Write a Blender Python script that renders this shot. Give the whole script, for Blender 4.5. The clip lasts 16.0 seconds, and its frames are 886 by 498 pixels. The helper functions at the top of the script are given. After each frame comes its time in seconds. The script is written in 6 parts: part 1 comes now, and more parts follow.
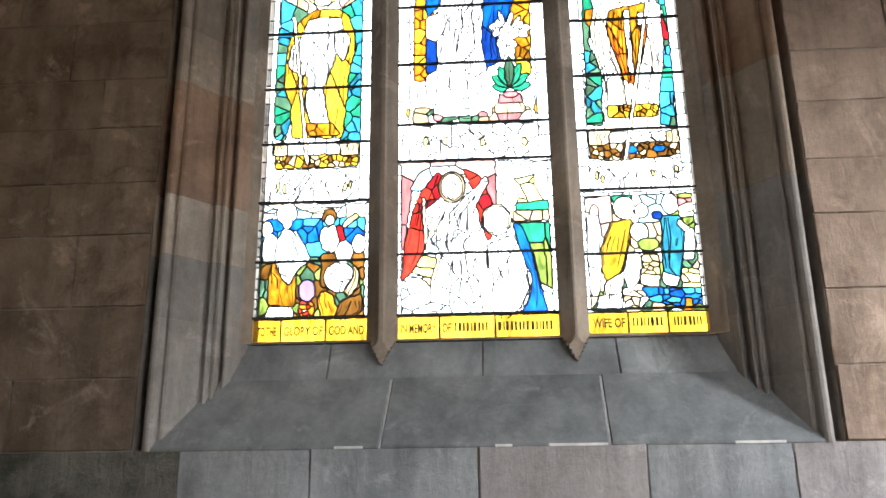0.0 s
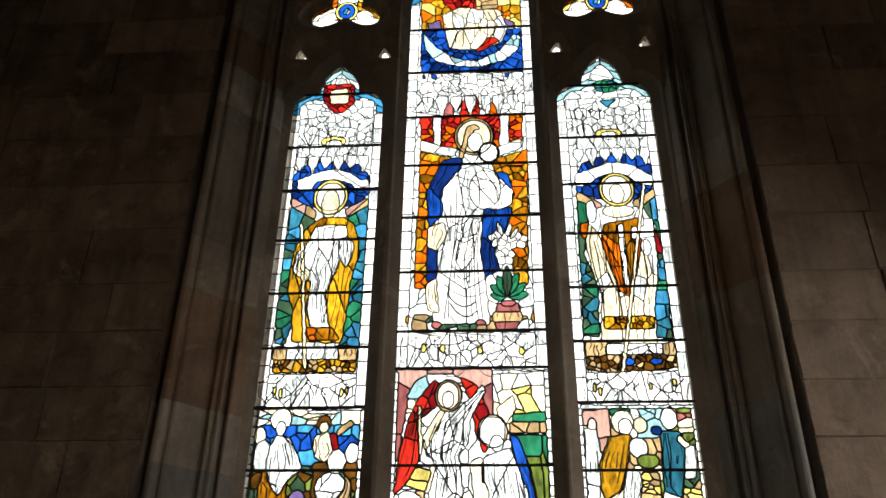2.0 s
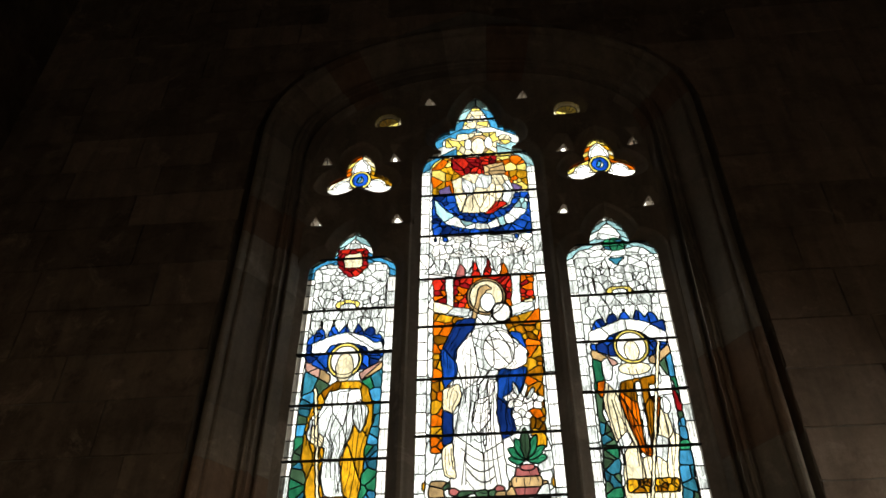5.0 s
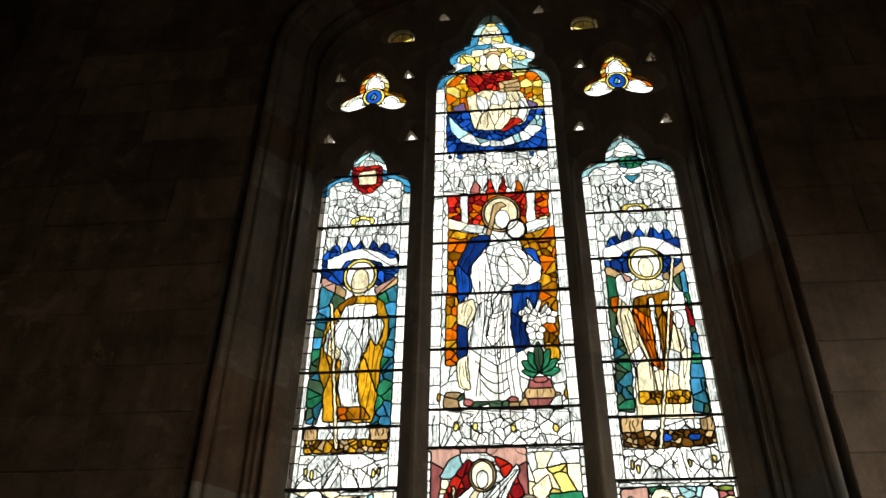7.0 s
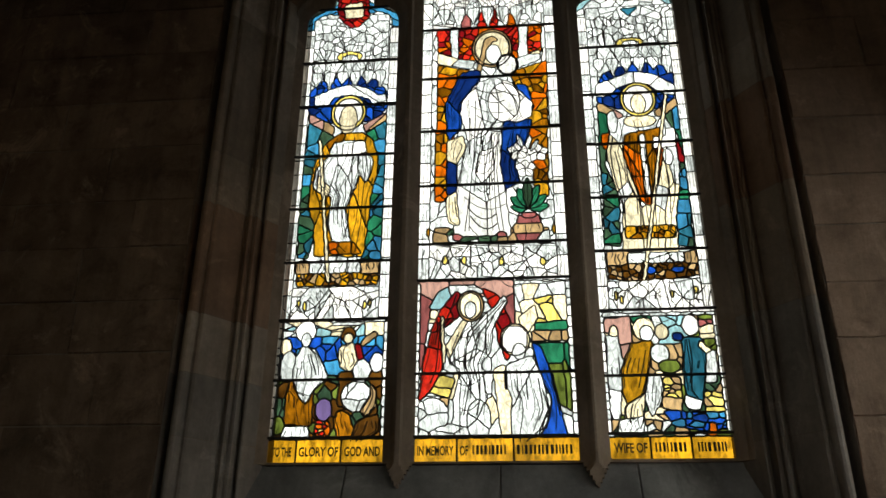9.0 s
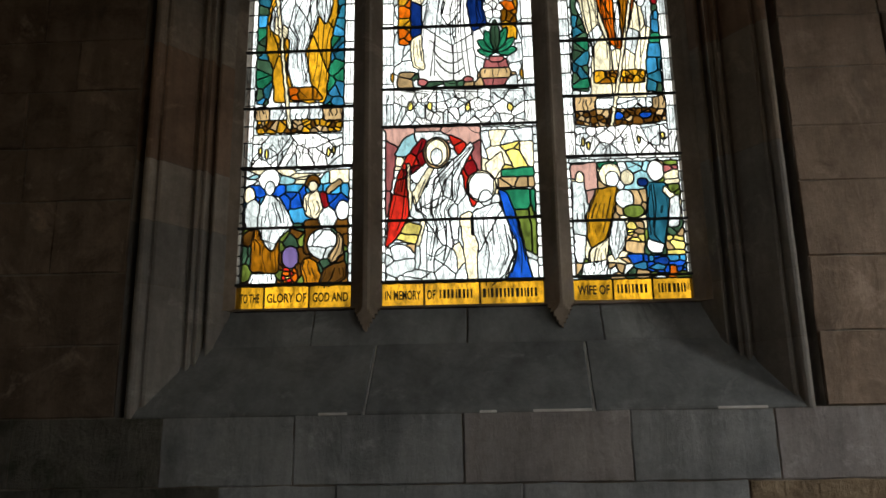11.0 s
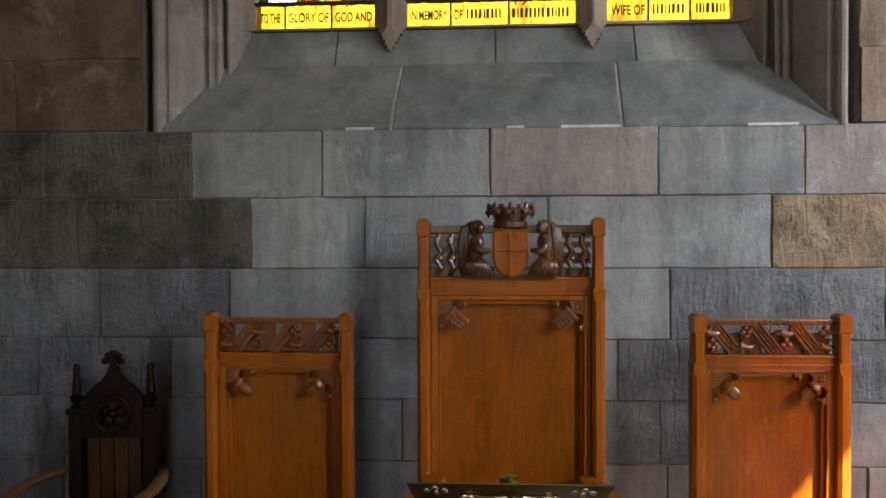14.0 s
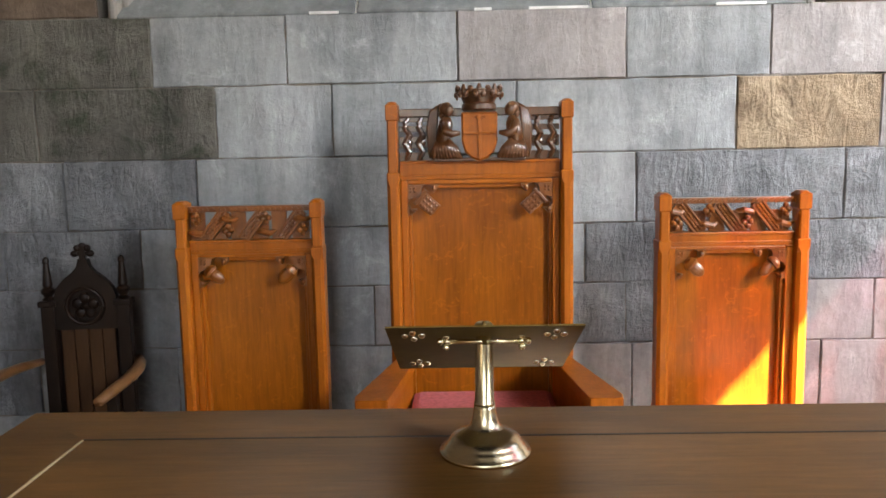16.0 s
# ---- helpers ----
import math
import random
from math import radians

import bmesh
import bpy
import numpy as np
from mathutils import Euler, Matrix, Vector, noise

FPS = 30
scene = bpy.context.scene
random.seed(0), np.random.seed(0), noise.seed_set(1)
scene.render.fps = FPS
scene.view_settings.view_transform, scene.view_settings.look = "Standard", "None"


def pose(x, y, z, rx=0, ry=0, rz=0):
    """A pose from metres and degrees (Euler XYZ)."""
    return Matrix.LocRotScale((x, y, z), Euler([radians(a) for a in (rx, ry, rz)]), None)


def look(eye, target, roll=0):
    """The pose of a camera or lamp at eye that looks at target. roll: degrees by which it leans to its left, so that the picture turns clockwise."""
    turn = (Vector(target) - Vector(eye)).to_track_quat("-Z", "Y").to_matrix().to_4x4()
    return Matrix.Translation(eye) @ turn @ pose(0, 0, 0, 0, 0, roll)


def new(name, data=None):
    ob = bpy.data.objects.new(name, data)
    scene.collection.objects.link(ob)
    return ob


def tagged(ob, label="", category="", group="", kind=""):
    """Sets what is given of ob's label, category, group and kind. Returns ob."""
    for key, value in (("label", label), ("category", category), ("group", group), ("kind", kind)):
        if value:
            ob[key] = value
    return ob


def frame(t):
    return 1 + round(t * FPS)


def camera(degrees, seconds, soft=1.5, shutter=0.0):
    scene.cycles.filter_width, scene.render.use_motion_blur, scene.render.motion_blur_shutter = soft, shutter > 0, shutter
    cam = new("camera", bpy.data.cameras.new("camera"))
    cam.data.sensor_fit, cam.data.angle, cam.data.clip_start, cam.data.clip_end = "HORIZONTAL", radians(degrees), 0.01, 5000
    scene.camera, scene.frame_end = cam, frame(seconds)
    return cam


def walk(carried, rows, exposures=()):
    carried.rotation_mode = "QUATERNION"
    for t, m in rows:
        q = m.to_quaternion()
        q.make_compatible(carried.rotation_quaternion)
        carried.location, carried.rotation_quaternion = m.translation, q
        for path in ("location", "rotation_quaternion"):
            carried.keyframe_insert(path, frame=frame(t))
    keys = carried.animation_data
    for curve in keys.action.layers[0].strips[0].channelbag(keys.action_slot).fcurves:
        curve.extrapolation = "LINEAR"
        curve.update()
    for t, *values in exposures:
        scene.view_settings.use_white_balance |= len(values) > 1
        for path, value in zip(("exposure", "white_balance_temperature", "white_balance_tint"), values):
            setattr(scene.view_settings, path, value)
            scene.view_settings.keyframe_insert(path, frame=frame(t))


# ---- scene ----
cam = camera(58.2, 16.0, soft=1.6)
PATH = [
    (0, (0.053, -3.380, 1.897), (-0.0655, -1.4644, 2.4594), -0.67),
    (0.5, (0.077, -3.380, 1.917), (-0.0581, -1.4926, 2.5641), 0.26),
    (1, (0.091, -3.409, 2.002), (-0.0467, -1.5443, 2.7135), 0.22),
    (1.5, (0.101, -3.485, 2.085), (-0.0310, -1.6824, 2.9404), 0.93),
    (2, (0.127, -3.462, 2.056), (-0.0081, -1.7127, 3.0150), 0.85),
    (2.5, (0.119, -3.470, 2.059), (-0.0024, -1.7734, 3.1102), -0.08),
    (3, (0.124, -3.466, 2.063), (0.0056, -1.8067, 3.1727), -0.05),
    (3.5, (0.120, -3.477, 2.087), (0.0067, -1.8750, 3.2788), 0.19),
    (4, (0.123, -3.500, 2.108), (-0.0022, -1.9377, 3.3496), -0.15),
    (4.2, (0.137, -3.500, 2.100), (0.004, -1.9607, 3.3706), 0.05),
    (6.3, (0.089, -3.492, 2.056), (-0.0773, -1.9668, 3.3373), 0.25),
    (6.5, (0.105, -3.491, 2.049), (-0.0733, -1.9388, 3.2973), 0.65),
    (7, (0.083, -3.463, 2.021), (-0.0981, -1.8255, 3.1560), 0.84),
    (7.5, (0.059, -3.435, 1.995), (-0.1168, -1.7478, 3.0537), 0.76),
    (8, (0.045, -3.397, 1.957), (-0.1315, -1.6740, 2.9576), 0.79),
    (8.5, (0.047, -3.383, 1.937), (-0.1293, -1.6187, 2.8617), 1.07),
    (9, (0.093, -3.409, 1.946), (-0.0829, -1.5916, 2.7614), 0.47),
    (9.2, (0.122, -3.389, 1.922), (-0.0359, -1.5572, 2.7087), 0.36),
    (11.3, (0.031, -3.346, 1.885), (-0.038, -1.4, 2.344), -0.7),
    (11.5, (0.027, -3.339, 1.876), (-0.042, -1.39, 2.319), -0.4),
    (12, (0.031, -3.314, 1.824), (-0.044, -1.346, 2.175), -1.0),
    (12.5, (0.019, -3.316, 1.767), (-0.053, -1.343, 2.087), -1.2),
    (13, (0.004, -3.312, 1.745), (-0.075, -1.327, 1.972), -0.9),
    (13.5, (-0.016, -3.299, 1.666), (-0.116, -1.303, 1.759), -0.8),
    (14, (-0.011, -3.295, 1.593), (-0.135, -1.3, 1.56), -0.2),
    (14.5, (-0.01, -3.295, 1.568), (-0.107, -1.299, 1.479), -0.5),
    (15, (-0.017, -3.306, 1.536), (-0.089, -1.312, 1.393), -0.6),
    (15.5, (-0.021, -3.318, 1.508), (-0.069, -1.329, 1.309), -0.8),
    (16, (-0.023, -3.319, 1.493), (-0.066, -1.336, 1.237), -1.1),
]
EXPOSURES = [
    (0.0, 3.3, 6300, 10), (0.5, 2.95, 6400, 10), (1.0, 2.3, 6700, 10), (1.5, 1.6, 7000, 10), (2.0, 1.35, 7200, 10), (3.0, 1.15, 7400, 10),
    (4.2, 1.0, 7500, 8), (6.5, 0.9, 7500, 8), (7.5, 0.8, 7500, 8), (8.5, 0.75, 7500, 8), (9.2, 0.75, 7300, 8), (11.3, 0.85, 6900, 8),
    (12.5, 1.15, 6700, 8), (13.0, 1.55, 6600, 9), (13.6, 2.3, 6500, 10), (14.3, 3.0, 6500, 10), (15.0, 3.6, 6500, 10), (16.0, 3.95, 6500, 10),
]
walk(cam, [(t, look(eye, target, roll)) for t, eye, target, roll in PATH], EXPOSURES)

# ---- light ----
SUN_WAY = Vector((-0.5, 0.6, -0.6)).normalized()
world = bpy.data.worlds.new("world")
scene.world = world
world.use_nodes = True
wn = world.node_tree
sky = wn.nodes.new("ShaderNodeTexSky")
sky.sky_type, sky.sun_disc = "NISHITA", False
sky.sun_elevation, sky.sun_rotation = radians(37.5), radians(140)
wn.links.new(sky.outputs[0], wn.nodes["Background"].inputs[0])
wn.nodes["Background"].inputs[1].default_value = 0.06

sun = new("sun", bpy.data.lights.new("sun", "SUN"))
sun.data.energy, sun.data.angle, sun.data.color = 5.0, radians(0.5), (1.0, 0.93, 0.82)
sun.matrix_world = look((0, 0, 0), SUN_WAY)


def window_lamp(name, eye, target, w, h, watts, color):
    ob = new(name, bpy.data.lights.new(name, "AREA"))
    ob.data.shape, ob.data.size, ob.data.size_y = "RECTANGLE", w, h
    ob.data.energy, ob.data.color = watts, color
    ob.matrix_world = look(eye, target)
    return ob


window_lamp("sky_light_side", (4.9, -7.3, 4.7), (0, 0, 1.2), 2.6, 2.2, 100, (0.92, 0.96, 1.0))
window_lamp("sky_light_lancet", (4.4, -1.78, 3.1), (-0.2, -0.2, 1.3), 0.6, 1.2, 32, (0.95, 0.97, 1.0))
# added warm frontal fill from the west end, not a known window
window_lamp("fill_light_back", (-0.6, -8.9, 3.2), (-0.6, 0, 1.0), 2.2, 3.0, 4.5, (1.0, 0.86, 0.7))


# ---- materials ----
def tree(name):
    m = bpy.data.materials.new(name)
    m.use_nodes = True
    return m, m.node_tree.nodes, m.node_tree.links, m.node_tree.nodes["Principled BSDF"]


def noise_tex(n, l, scale, detail=6.0, stretch=(1, 1, 1), rough=0.6, space="Object", shift=None):
    co = n.new("ShaderNodeTexCoord")
    mp = n.new("ShaderNodeMapping")
    mp.inputs["Scale"].default_value = stretch
    l.new(co.outputs[space], mp.inputs["Vector"])
    if shift is not None:
        l.new(shift, mp.inputs["Location"])
    t = n.new("ShaderNodeTexNoise")
    t.inputs["Scale"].default_value, t.inputs["Detail"].default_value, t.inputs["Roughness"].default_value = scale, detail, rough
    l.new(mp.outputs[0], t.inputs["Vector"])
    return t


def ramp(n, l, src, stops):
    r = n.new("ShaderNodeValToRGB")
    e = r.color_ramp.elements
    while len(e) < len(stops):
        e.new(0.5)
    for k, (p, c) in zip(e, stops):
        k.position, k.color = p, (*c, 1)
    l.new(src, r.inputs[0])
    return r


def mixed(n, l, kind, fac, a, b):
    m = n.new("ShaderNodeMix")
    m.data_type, m.blend_type = "RGBA", kind
    if isinstance(fac, float):
        m.inputs[0].default_value = fac
    else:
        l.new(fac, m.inputs[0])
    for sock, v in ((m.inputs[6], a), (m.inputs[7], b)):
        if isinstance(v, tuple):
            sock.default_value = (*v, 1)
        else:
            l.new(v, sock)
    return m.outputs[2]


def random_shift(n, l):
    oi = n.new("ShaderNodeObjectInfo")
    mul = n.new("ShaderNodeVectorMath")
    mul.operation = "MULTIPLY"
    l.new(oi.outputs["Random"], mul.inputs[0])
    mul.inputs[1].default_value = (37.0, 11.0, 23.0)
    return oi, mul.outputs[0]


def place_noise(n, l, scale, detail, rough=0.6, twist=0.0, stretch=(1, 1, 1)):
    """Noise laid over the whole wall, running on from stone to stone."""
    g = n.new("ShaderNodeNewGeometry")
    mp = n.new("ShaderNodeMapping")
    mp.inputs["Scale"].default_value = stretch
    l.new(g.outputs["Position"], mp.inputs["Vector"])
    t = n.new("ShaderNodeTexNoise")
    t.inputs["Scale"].default_value, t.inputs["Detail"].default_value = scale, detail
    t.inputs["Roughness"].default_value, t.inputs["Distortion"].default_value = rough, twist
    l.new(mp.outputs[0], t.inputs["Vector"])
    return t


def stone_mat(name, c1, c2, stain, stain_amt=0.5, tool=True, depth=1.0, vary=0.14, pale=0.42):
    """Sandstone: two tones in drifting patches, stains, salt bloom, pits and slanted tool marks."""
    m, n, l, b = tree(name)
    oi, sh = random_shift(n, l)
    big = place_noise(n, l, 1.9, 8, 0.62, 0.8)
    own = noise_tex(n, l, 2.6, 5, shift=sh)
    both = n.new("ShaderNodeMath")
    both.operation = "MULTIPLY_ADD"
    both.inputs[1].default_value = 0.45
    l.new(own.outputs[0], both.inputs[0])
    half = n.new("ShaderNodeMath")
    half.operation = "MULTIPLY"
    half.inputs[1].default_value = 0.55
    l.new(big.outputs[0], half.inputs[0])
    l.new(half.outputs[0], both.inputs[2])
    base = ramp(n, l, both.outputs[0], [(0.36, tuple(v * 0.8 for v in c1)), (0.5, tuple((u + v) / 2 for u, v in zip(c1, c2))), (0.63, c2)]).outputs[0]
    spot = place_noise(n, l, 5.2, 9, 0.72, 0.4)
    sm = ramp(n, l, spot.outputs[0], [(0.5, (0, 0, 0)), (0.66, (stain_amt,) * 3)]).outputs[0]
    col = mixed(n, l, "MIX", sm, base, stain)
    run = place_noise(n, l, 3.0, 6, 0.6, 0.3, (2.6, 2.6, 0.35))
    rm = ramp(n, l, run.outputs[0], [(0.35, (0.74,) * 3), (0.55, (1.0,) * 3), (0.7, (1.12,) * 3)]).outputs[0]
    col = mixed(n, l, "MULTIPLY", 1.0, col, rm)
    bloom = place_noise(n, l, 3.4, 10, 0.74, 0.6)
    pm = ramp(n, l, bloom.outputs[0], [(0.56, (0, 0, 0)), (0.65, (pale,) * 3)]).outputs[0]
    col = mixed(n, l, "MIX", pm, col, tuple(min(0.6, 1.5 * v + 0.03) for v in c2))
    grain = noise_tex(n, l, 38, 8, rough=0.75, shift=sh)
    g = ramp(n, l, grain.outputs[0], [(0.28, (0.84,) * 3), (0.72, (1.1,) * 3)]).outputs[0]
    col = mixed(n, l, "MULTIPLY", 1.0, col, g)
    rv = n.new("ShaderNodeMapRange")
    rv.inputs[3].default_value, rv.inputs[4].default_value = 1 - vary, 1 + vary * 0.8
    l.new(oi.outputs["Random"], rv.inputs[0])
    cc = n.new("ShaderNodeCombineColor")
    for k in range(3):
        l.new(rv.outputs[0], cc.inputs[k])
    col = mixed(n, l, "MULTIPLY", 1.0, col, cc.outputs[0])
    l.new(col, b.inputs["Base Color"])
    b.inputs["Roughness"].default_value = 0.88
    height = spot.outputs[0]
    layers = [(grain.outputs[0], 0.3)]
    if tool:
        co = n.new("ShaderNodeTexCoord")
        mp = n.new("ShaderNodeMapping")
        mp.inputs["Rotation"].default_value = (0, radians(38), 0)
        mp.inputs["Scale"].default_value = (1.0, 1.0, 0.3)
        l.new(co.outputs["Object"], mp.inputs["Vector"])
        marks = n.new("ShaderNodeTexNoise")
        marks.inputs["Scale"].default_value, marks.inputs["Detail"].default_value = 34, 3
        marks.inputs["Distortion"].default_value = 0.8
        l.new(mp.outputs[0], marks.inputs["Vector"])
        layers.append((marks.outputs[0], 0.4))
    for src, k in layers:
        add = n.new("ShaderNodeMath")
        add.operation = "MULTIPLY_ADD"
        add.inputs[1].default_value = k
        l.new(src, add.inputs[0])
        l.new(height, add.inputs[2])
        height = add.outputs[0]
    bp = n.new("ShaderNodeBump")
    bp.inputs["Strength"].default_value, bp.inputs["Distance"].default_value = 0.7, 0.014 * depth
    l.new(height, bp.inputs["Height"])
    l.new(bp.outputs[0], b.inputs["Normal"])
    return m


def wood_mat(name, dark, light, rough=0.42, along="z", coat=0.05, figure=0.25, spec=0.2):
    m, n, l, b = tree(name)
    oi, sh = random_shift(n, l)
    st = {"z": (14, 14, 1.1), "x": (1.1, 14, 14), "y": (14, 1.1, 14)}[along]
    fine = noise_tex(n, l, 6, 8, stretch=st, rough=0.7, shift=sh)
    wide = noise_tex(n, l, 1.6, 4, stretch=tuple(0.25 * v if v > 2 else v for v in st), shift=sh)
    col = ramp(n, l, wide.outputs[0], [(0.3, dark), (0.7, light)]).outputs[0]
    f = ramp(n, l, fine.outputs[0], [(0.3, (0.6,) * 3), (0.7, (1.15,) * 3)]).outputs[0]
    col = mixed(n, l, "MULTIPLY", 0.8, col, f)
    ray = noise_tex(n, l, 9, 3, stretch=(2.2, 2.2, 3.0), shift=sh)
    ray.inputs["Distortion"].default_value = 1.6
    rf = ramp(n, l, ray.outputs[0], [(0.6, (0, 0, 0)), (0.66, (figure,) * 3), (0.72, (0, 0, 0))]).outputs[0]
    col = mixed(n, l, "MIX", rf, col, tuple(min(1, v * 1.5) for v in light))
    l.new(col, b.inputs["Base Color"])
    b.inputs["Roughness"].default_value = rough
    b.inputs["Specular IOR Level"].default_value = spec
    b.inputs["Coat Weight"].default_value, b.inputs["Coat Roughness"].default_value = coat, 0.25
    bp = n.new("ShaderNodeBump")
    bp.inputs["Strength"].default_value, bp.inputs["Distance"].default_value = 0.25, 0.002
    l.new(fine.outputs[0], bp.inputs["Height"])
    l.new(bp.outputs[0], b.inputs["Normal"])
    return m


def plain_mat(name, color, rough=0.6, metal=0.0, var=0.25, scale=12, bump=0.2):
    m, n, l, b = tree(name)
    t = noise_tex(n, l, scale, 6)
    g = ramp(n, l, t.outputs[0], [(0.3, tuple(v * (1 - var) for v in color)), (0.7, tuple(min(1, v * (1 + var)) for v in color))])
    l.new(g.outputs[0], b.inputs["Base Color"])
    b.inputs["Roughness"].default_value, b.inputs["Metallic"].default_value = rough, metal
    bp = n.new("ShaderNodeBump")
    bp.inputs["Strength"].default_value, bp.inputs["Distance"].default_value = bump, 0.002
    l.new(t.outputs[0], bp.inputs["Height"])
    l.new(bp.outputs[0], b.inputs["Normal"])
    return m


def glass_mat(name, color, shade=0.5, scale=30.0, stretch=(1, 1, 0.35), trace=0.0):
    """Coloured leaded glass with streaks and fired-on shading; daylight passes through it."""
    m, n, l, b = tree(name)
    n.remove(b)
    oi, sh = random_shift(n, l)
    t = noise_tex(n, l, scale, 5, stretch=stretch, rough=0.7, shift=sh)
    t.inputs["Distortion"].default_value = 0.5
    s = ramp(n, l, t.outputs[0], [(0.34, (1 - shade,) * 3), (0.56, (1.0,) * 3)]).outputs[0]
    t2 = noise_tex(n, l, 9.0, 6, stretch=(1, 1, 0.6), rough=0.65, shift=sh)
    s2 = ramp(n, l, t2.outputs[0], [(0.4, (1 - 0.6 * shade,) * 3), (0.56, (1.0,) * 3)]).outputs[0]
    s = mixed(n, l, "MULTIPLY", 1.0, s, s2)
    if trace:
        co = n.new("ShaderNodeTexCoord")
        mp = n.new("ShaderNodeMapping")
        mp.inputs["Scale"].default_value = (1.0, 0.0, 0.5)
        l.new(co.outputs["Object"], mp.inputs["Vector"])
        vo = n.new("ShaderNodeTexVoronoi")
        vo.feature = "DISTANCE_TO_EDGE"
        vo.inputs["Scale"].default_value = 34.0
        l.new(mp.outputs[0], vo.inputs["Vector"])
        s3 = ramp(n, l, vo.outputs["Distance"], [(0.02, (1 - trace,) * 3), (0.1, (1.0,) * 3)]).outputs[0]
        s = mixed(n, l, "MULTIPLY", 1.0, s, s3)
    rv = n.new("ShaderNodeMapRange")
    rv.inputs[3].default_value, rv.inputs[4].default_value = 0.6, 1.15
    l.new(oi.outputs["Random"], rv.inputs[0])
    cc = n.new("ShaderNodeCombineColor")
    for k in range(3):
        l.new(rv.outputs[0], cc.inputs[k])
    col = mixed(n, l, "MULTIPLY", 1.0, mixed(n, l, "MULTIPLY", 1.0, color, s), cc.outputs[0])
    tr = n.new("ShaderNodeBsdfTransparent")
    l.new(col, tr.inputs[0])
    gl = n.new("ShaderNodeBsdfGlossy")
    gl.inputs["Roughness"].default_value = 0.25
    mx = n.new("ShaderNodeMixShader")
    mx.inputs[0].default_value = 0.03
    l.new(tr.outputs[0], mx.inputs[1])
    l.new(gl.outputs[0], mx.inputs[2])
    l.new(mx.outputs[0], n["Material Output"].inputs[0])
    return m


GREY = stone_mat("grey_sandstone", (0.235, 0.243, 0.25), (0.33, 0.335, 0.335), (0.18, 0.185, 0.19), 0.5, vary=0.1)
PINK = stone_mat("pinkish_sandstone", (0.24, 0.215, 0.21), (0.32, 0.29, 0.28), (0.18, 0.155, 0.15), 0.5, vary=0.08)
UPINK = stone_mat("warm_pink_sandstone", (0.21, 0.145, 0.1), (0.3, 0.22, 0.165), (0.14, 0.092, 0.062), 0.6, vary=0.1)
BROWN = stone_mat("brown_sandstone", (0.115, 0.078, 0.052), (0.235, 0.17, 0.122), (0.066, 0.044, 0.03), 0.8, vary=0.14, pale=0.6)
# darker, greener stone for the left end of the courses
DARK_GREENISH = stone_mat("dark_greenish_sandstone", (0.09, 0.083, 0.07), (0.165, 0.152, 0.128), (0.035, 0.042, 0.024), 0.9, depth=4.0, pale=0.3)
SANDY = stone_mat("sandy_yellow_stone", (0.24, 0.165, 0.1), (0.35, 0.265, 0.17), (0.12, 0.075, 0.042), 0.9, depth=6.0)
ROUGH = stone_mat("rough_dark_grey_stone", (0.165, 0.168, 0.175), (0.265, 0.268, 0.275), (0.095, 0.096, 0.1), 0.65, depth=6.5)
DRESSED = stone_mat("dressed_window_stone", (0.2, 0.16, 0.122), (0.28, 0.225, 0.175), (0.15, 0.112, 0.08), 0.4, tool=False, depth=0.6, vary=0.16)
DRESSED_RED = stone_mat("reddish_window_stone", (0.19, 0.115, 0.075), (0.26, 0.165, 0.11), (0.14, 0.085, 0.055), 0.5, tool=False, depth=0.6, vary=0.1)
DRESSED_PALE = stone_mat("pale_window_stone", (0.25, 0.205, 0.165), (0.33, 0.28, 0.23), (0.17, 0.135, 0.105), 0.4, tool=False, depth=0.6, vary=0.1)
DRESSED_GREY = stone_mat("grey_window_stone", (0.19, 0.172, 0.155), (0.26, 0.24, 0.22), (0.14, 0.125, 0.11), 0.4, tool=False, depth=0.6, vary=0.1)
SILLSTONE = stone_mat("smooth_grey_sill_stone", (0.17, 0.178, 0.178), (0.23, 0.235, 0.23), (0.125, 0.13, 0.13), 0.5, tool=False, depth=0.5, vary=0.05)
MORTAR = stone_mat("mortar", (0.14, 0.115, 0.092), (0.23, 0.2, 0.17), (0.08, 0.065, 0.05), 0.5)
PALE_MORTAR = plain_mat("pale_lime_pointing", (0.6, 0.59, 0.56), 0.9)
PLASTER = plain_mat("lime_plaster", (0.42, 0.38, 0.33), 0.9, scale=3)
FLAGS = stone_mat("floor_flagstone", (0.2, 0.19, 0.18), (0.3, 0.28, 0.26), (0.14, 0.13, 0.12), 0.5)
OAK = wood_mat("golden_oak", (0.23, 0.056, 0.0025), (0.39, 0.11, 0.007), rough=0.36, spec=0.22, coat=0.03)
OAK_PANEL = wood_mat("figured_oak_panel", (0.2, 0.051, 0.002), (0.33, 0.096, 0.005), rough=0.3, figure=0.3, spec=0.22, coat=0.03)
OAK_CARVED = wood_mat("carved_oak", (0.13, 0.036, 0.004), (0.24, 0.073, 0.009), rough=0.3, coat=0.2, spec=0.45)
OAK_CREST = wood_mat("dark_carved_oak", (0.055, 0.019, 0.005), (0.12, 0.045, 0.013), rough=0.28, coat=0.3, spec=0.5)
SLAT_WOOD = wood_mat("dark_brown_slat", (0.028, 0.012, 0.005), (0.072, 0.033, 0.013), rough=0.42, figure=0.05, spec=0.15, coat=0.02)
DARK_WOOD = wood_mat("dark_stained_oak", (0.006, 0.003, 0.002), (0.016, 0.008, 0.004), rough=0.42, figure=0.05, spec=0.15, coat=0.02)
ARM_WOOD = wood_mat("worn_oak_arm", (0.12, 0.055, 0.02), (0.22, 0.105, 0.04), rough=0.35, along="y")
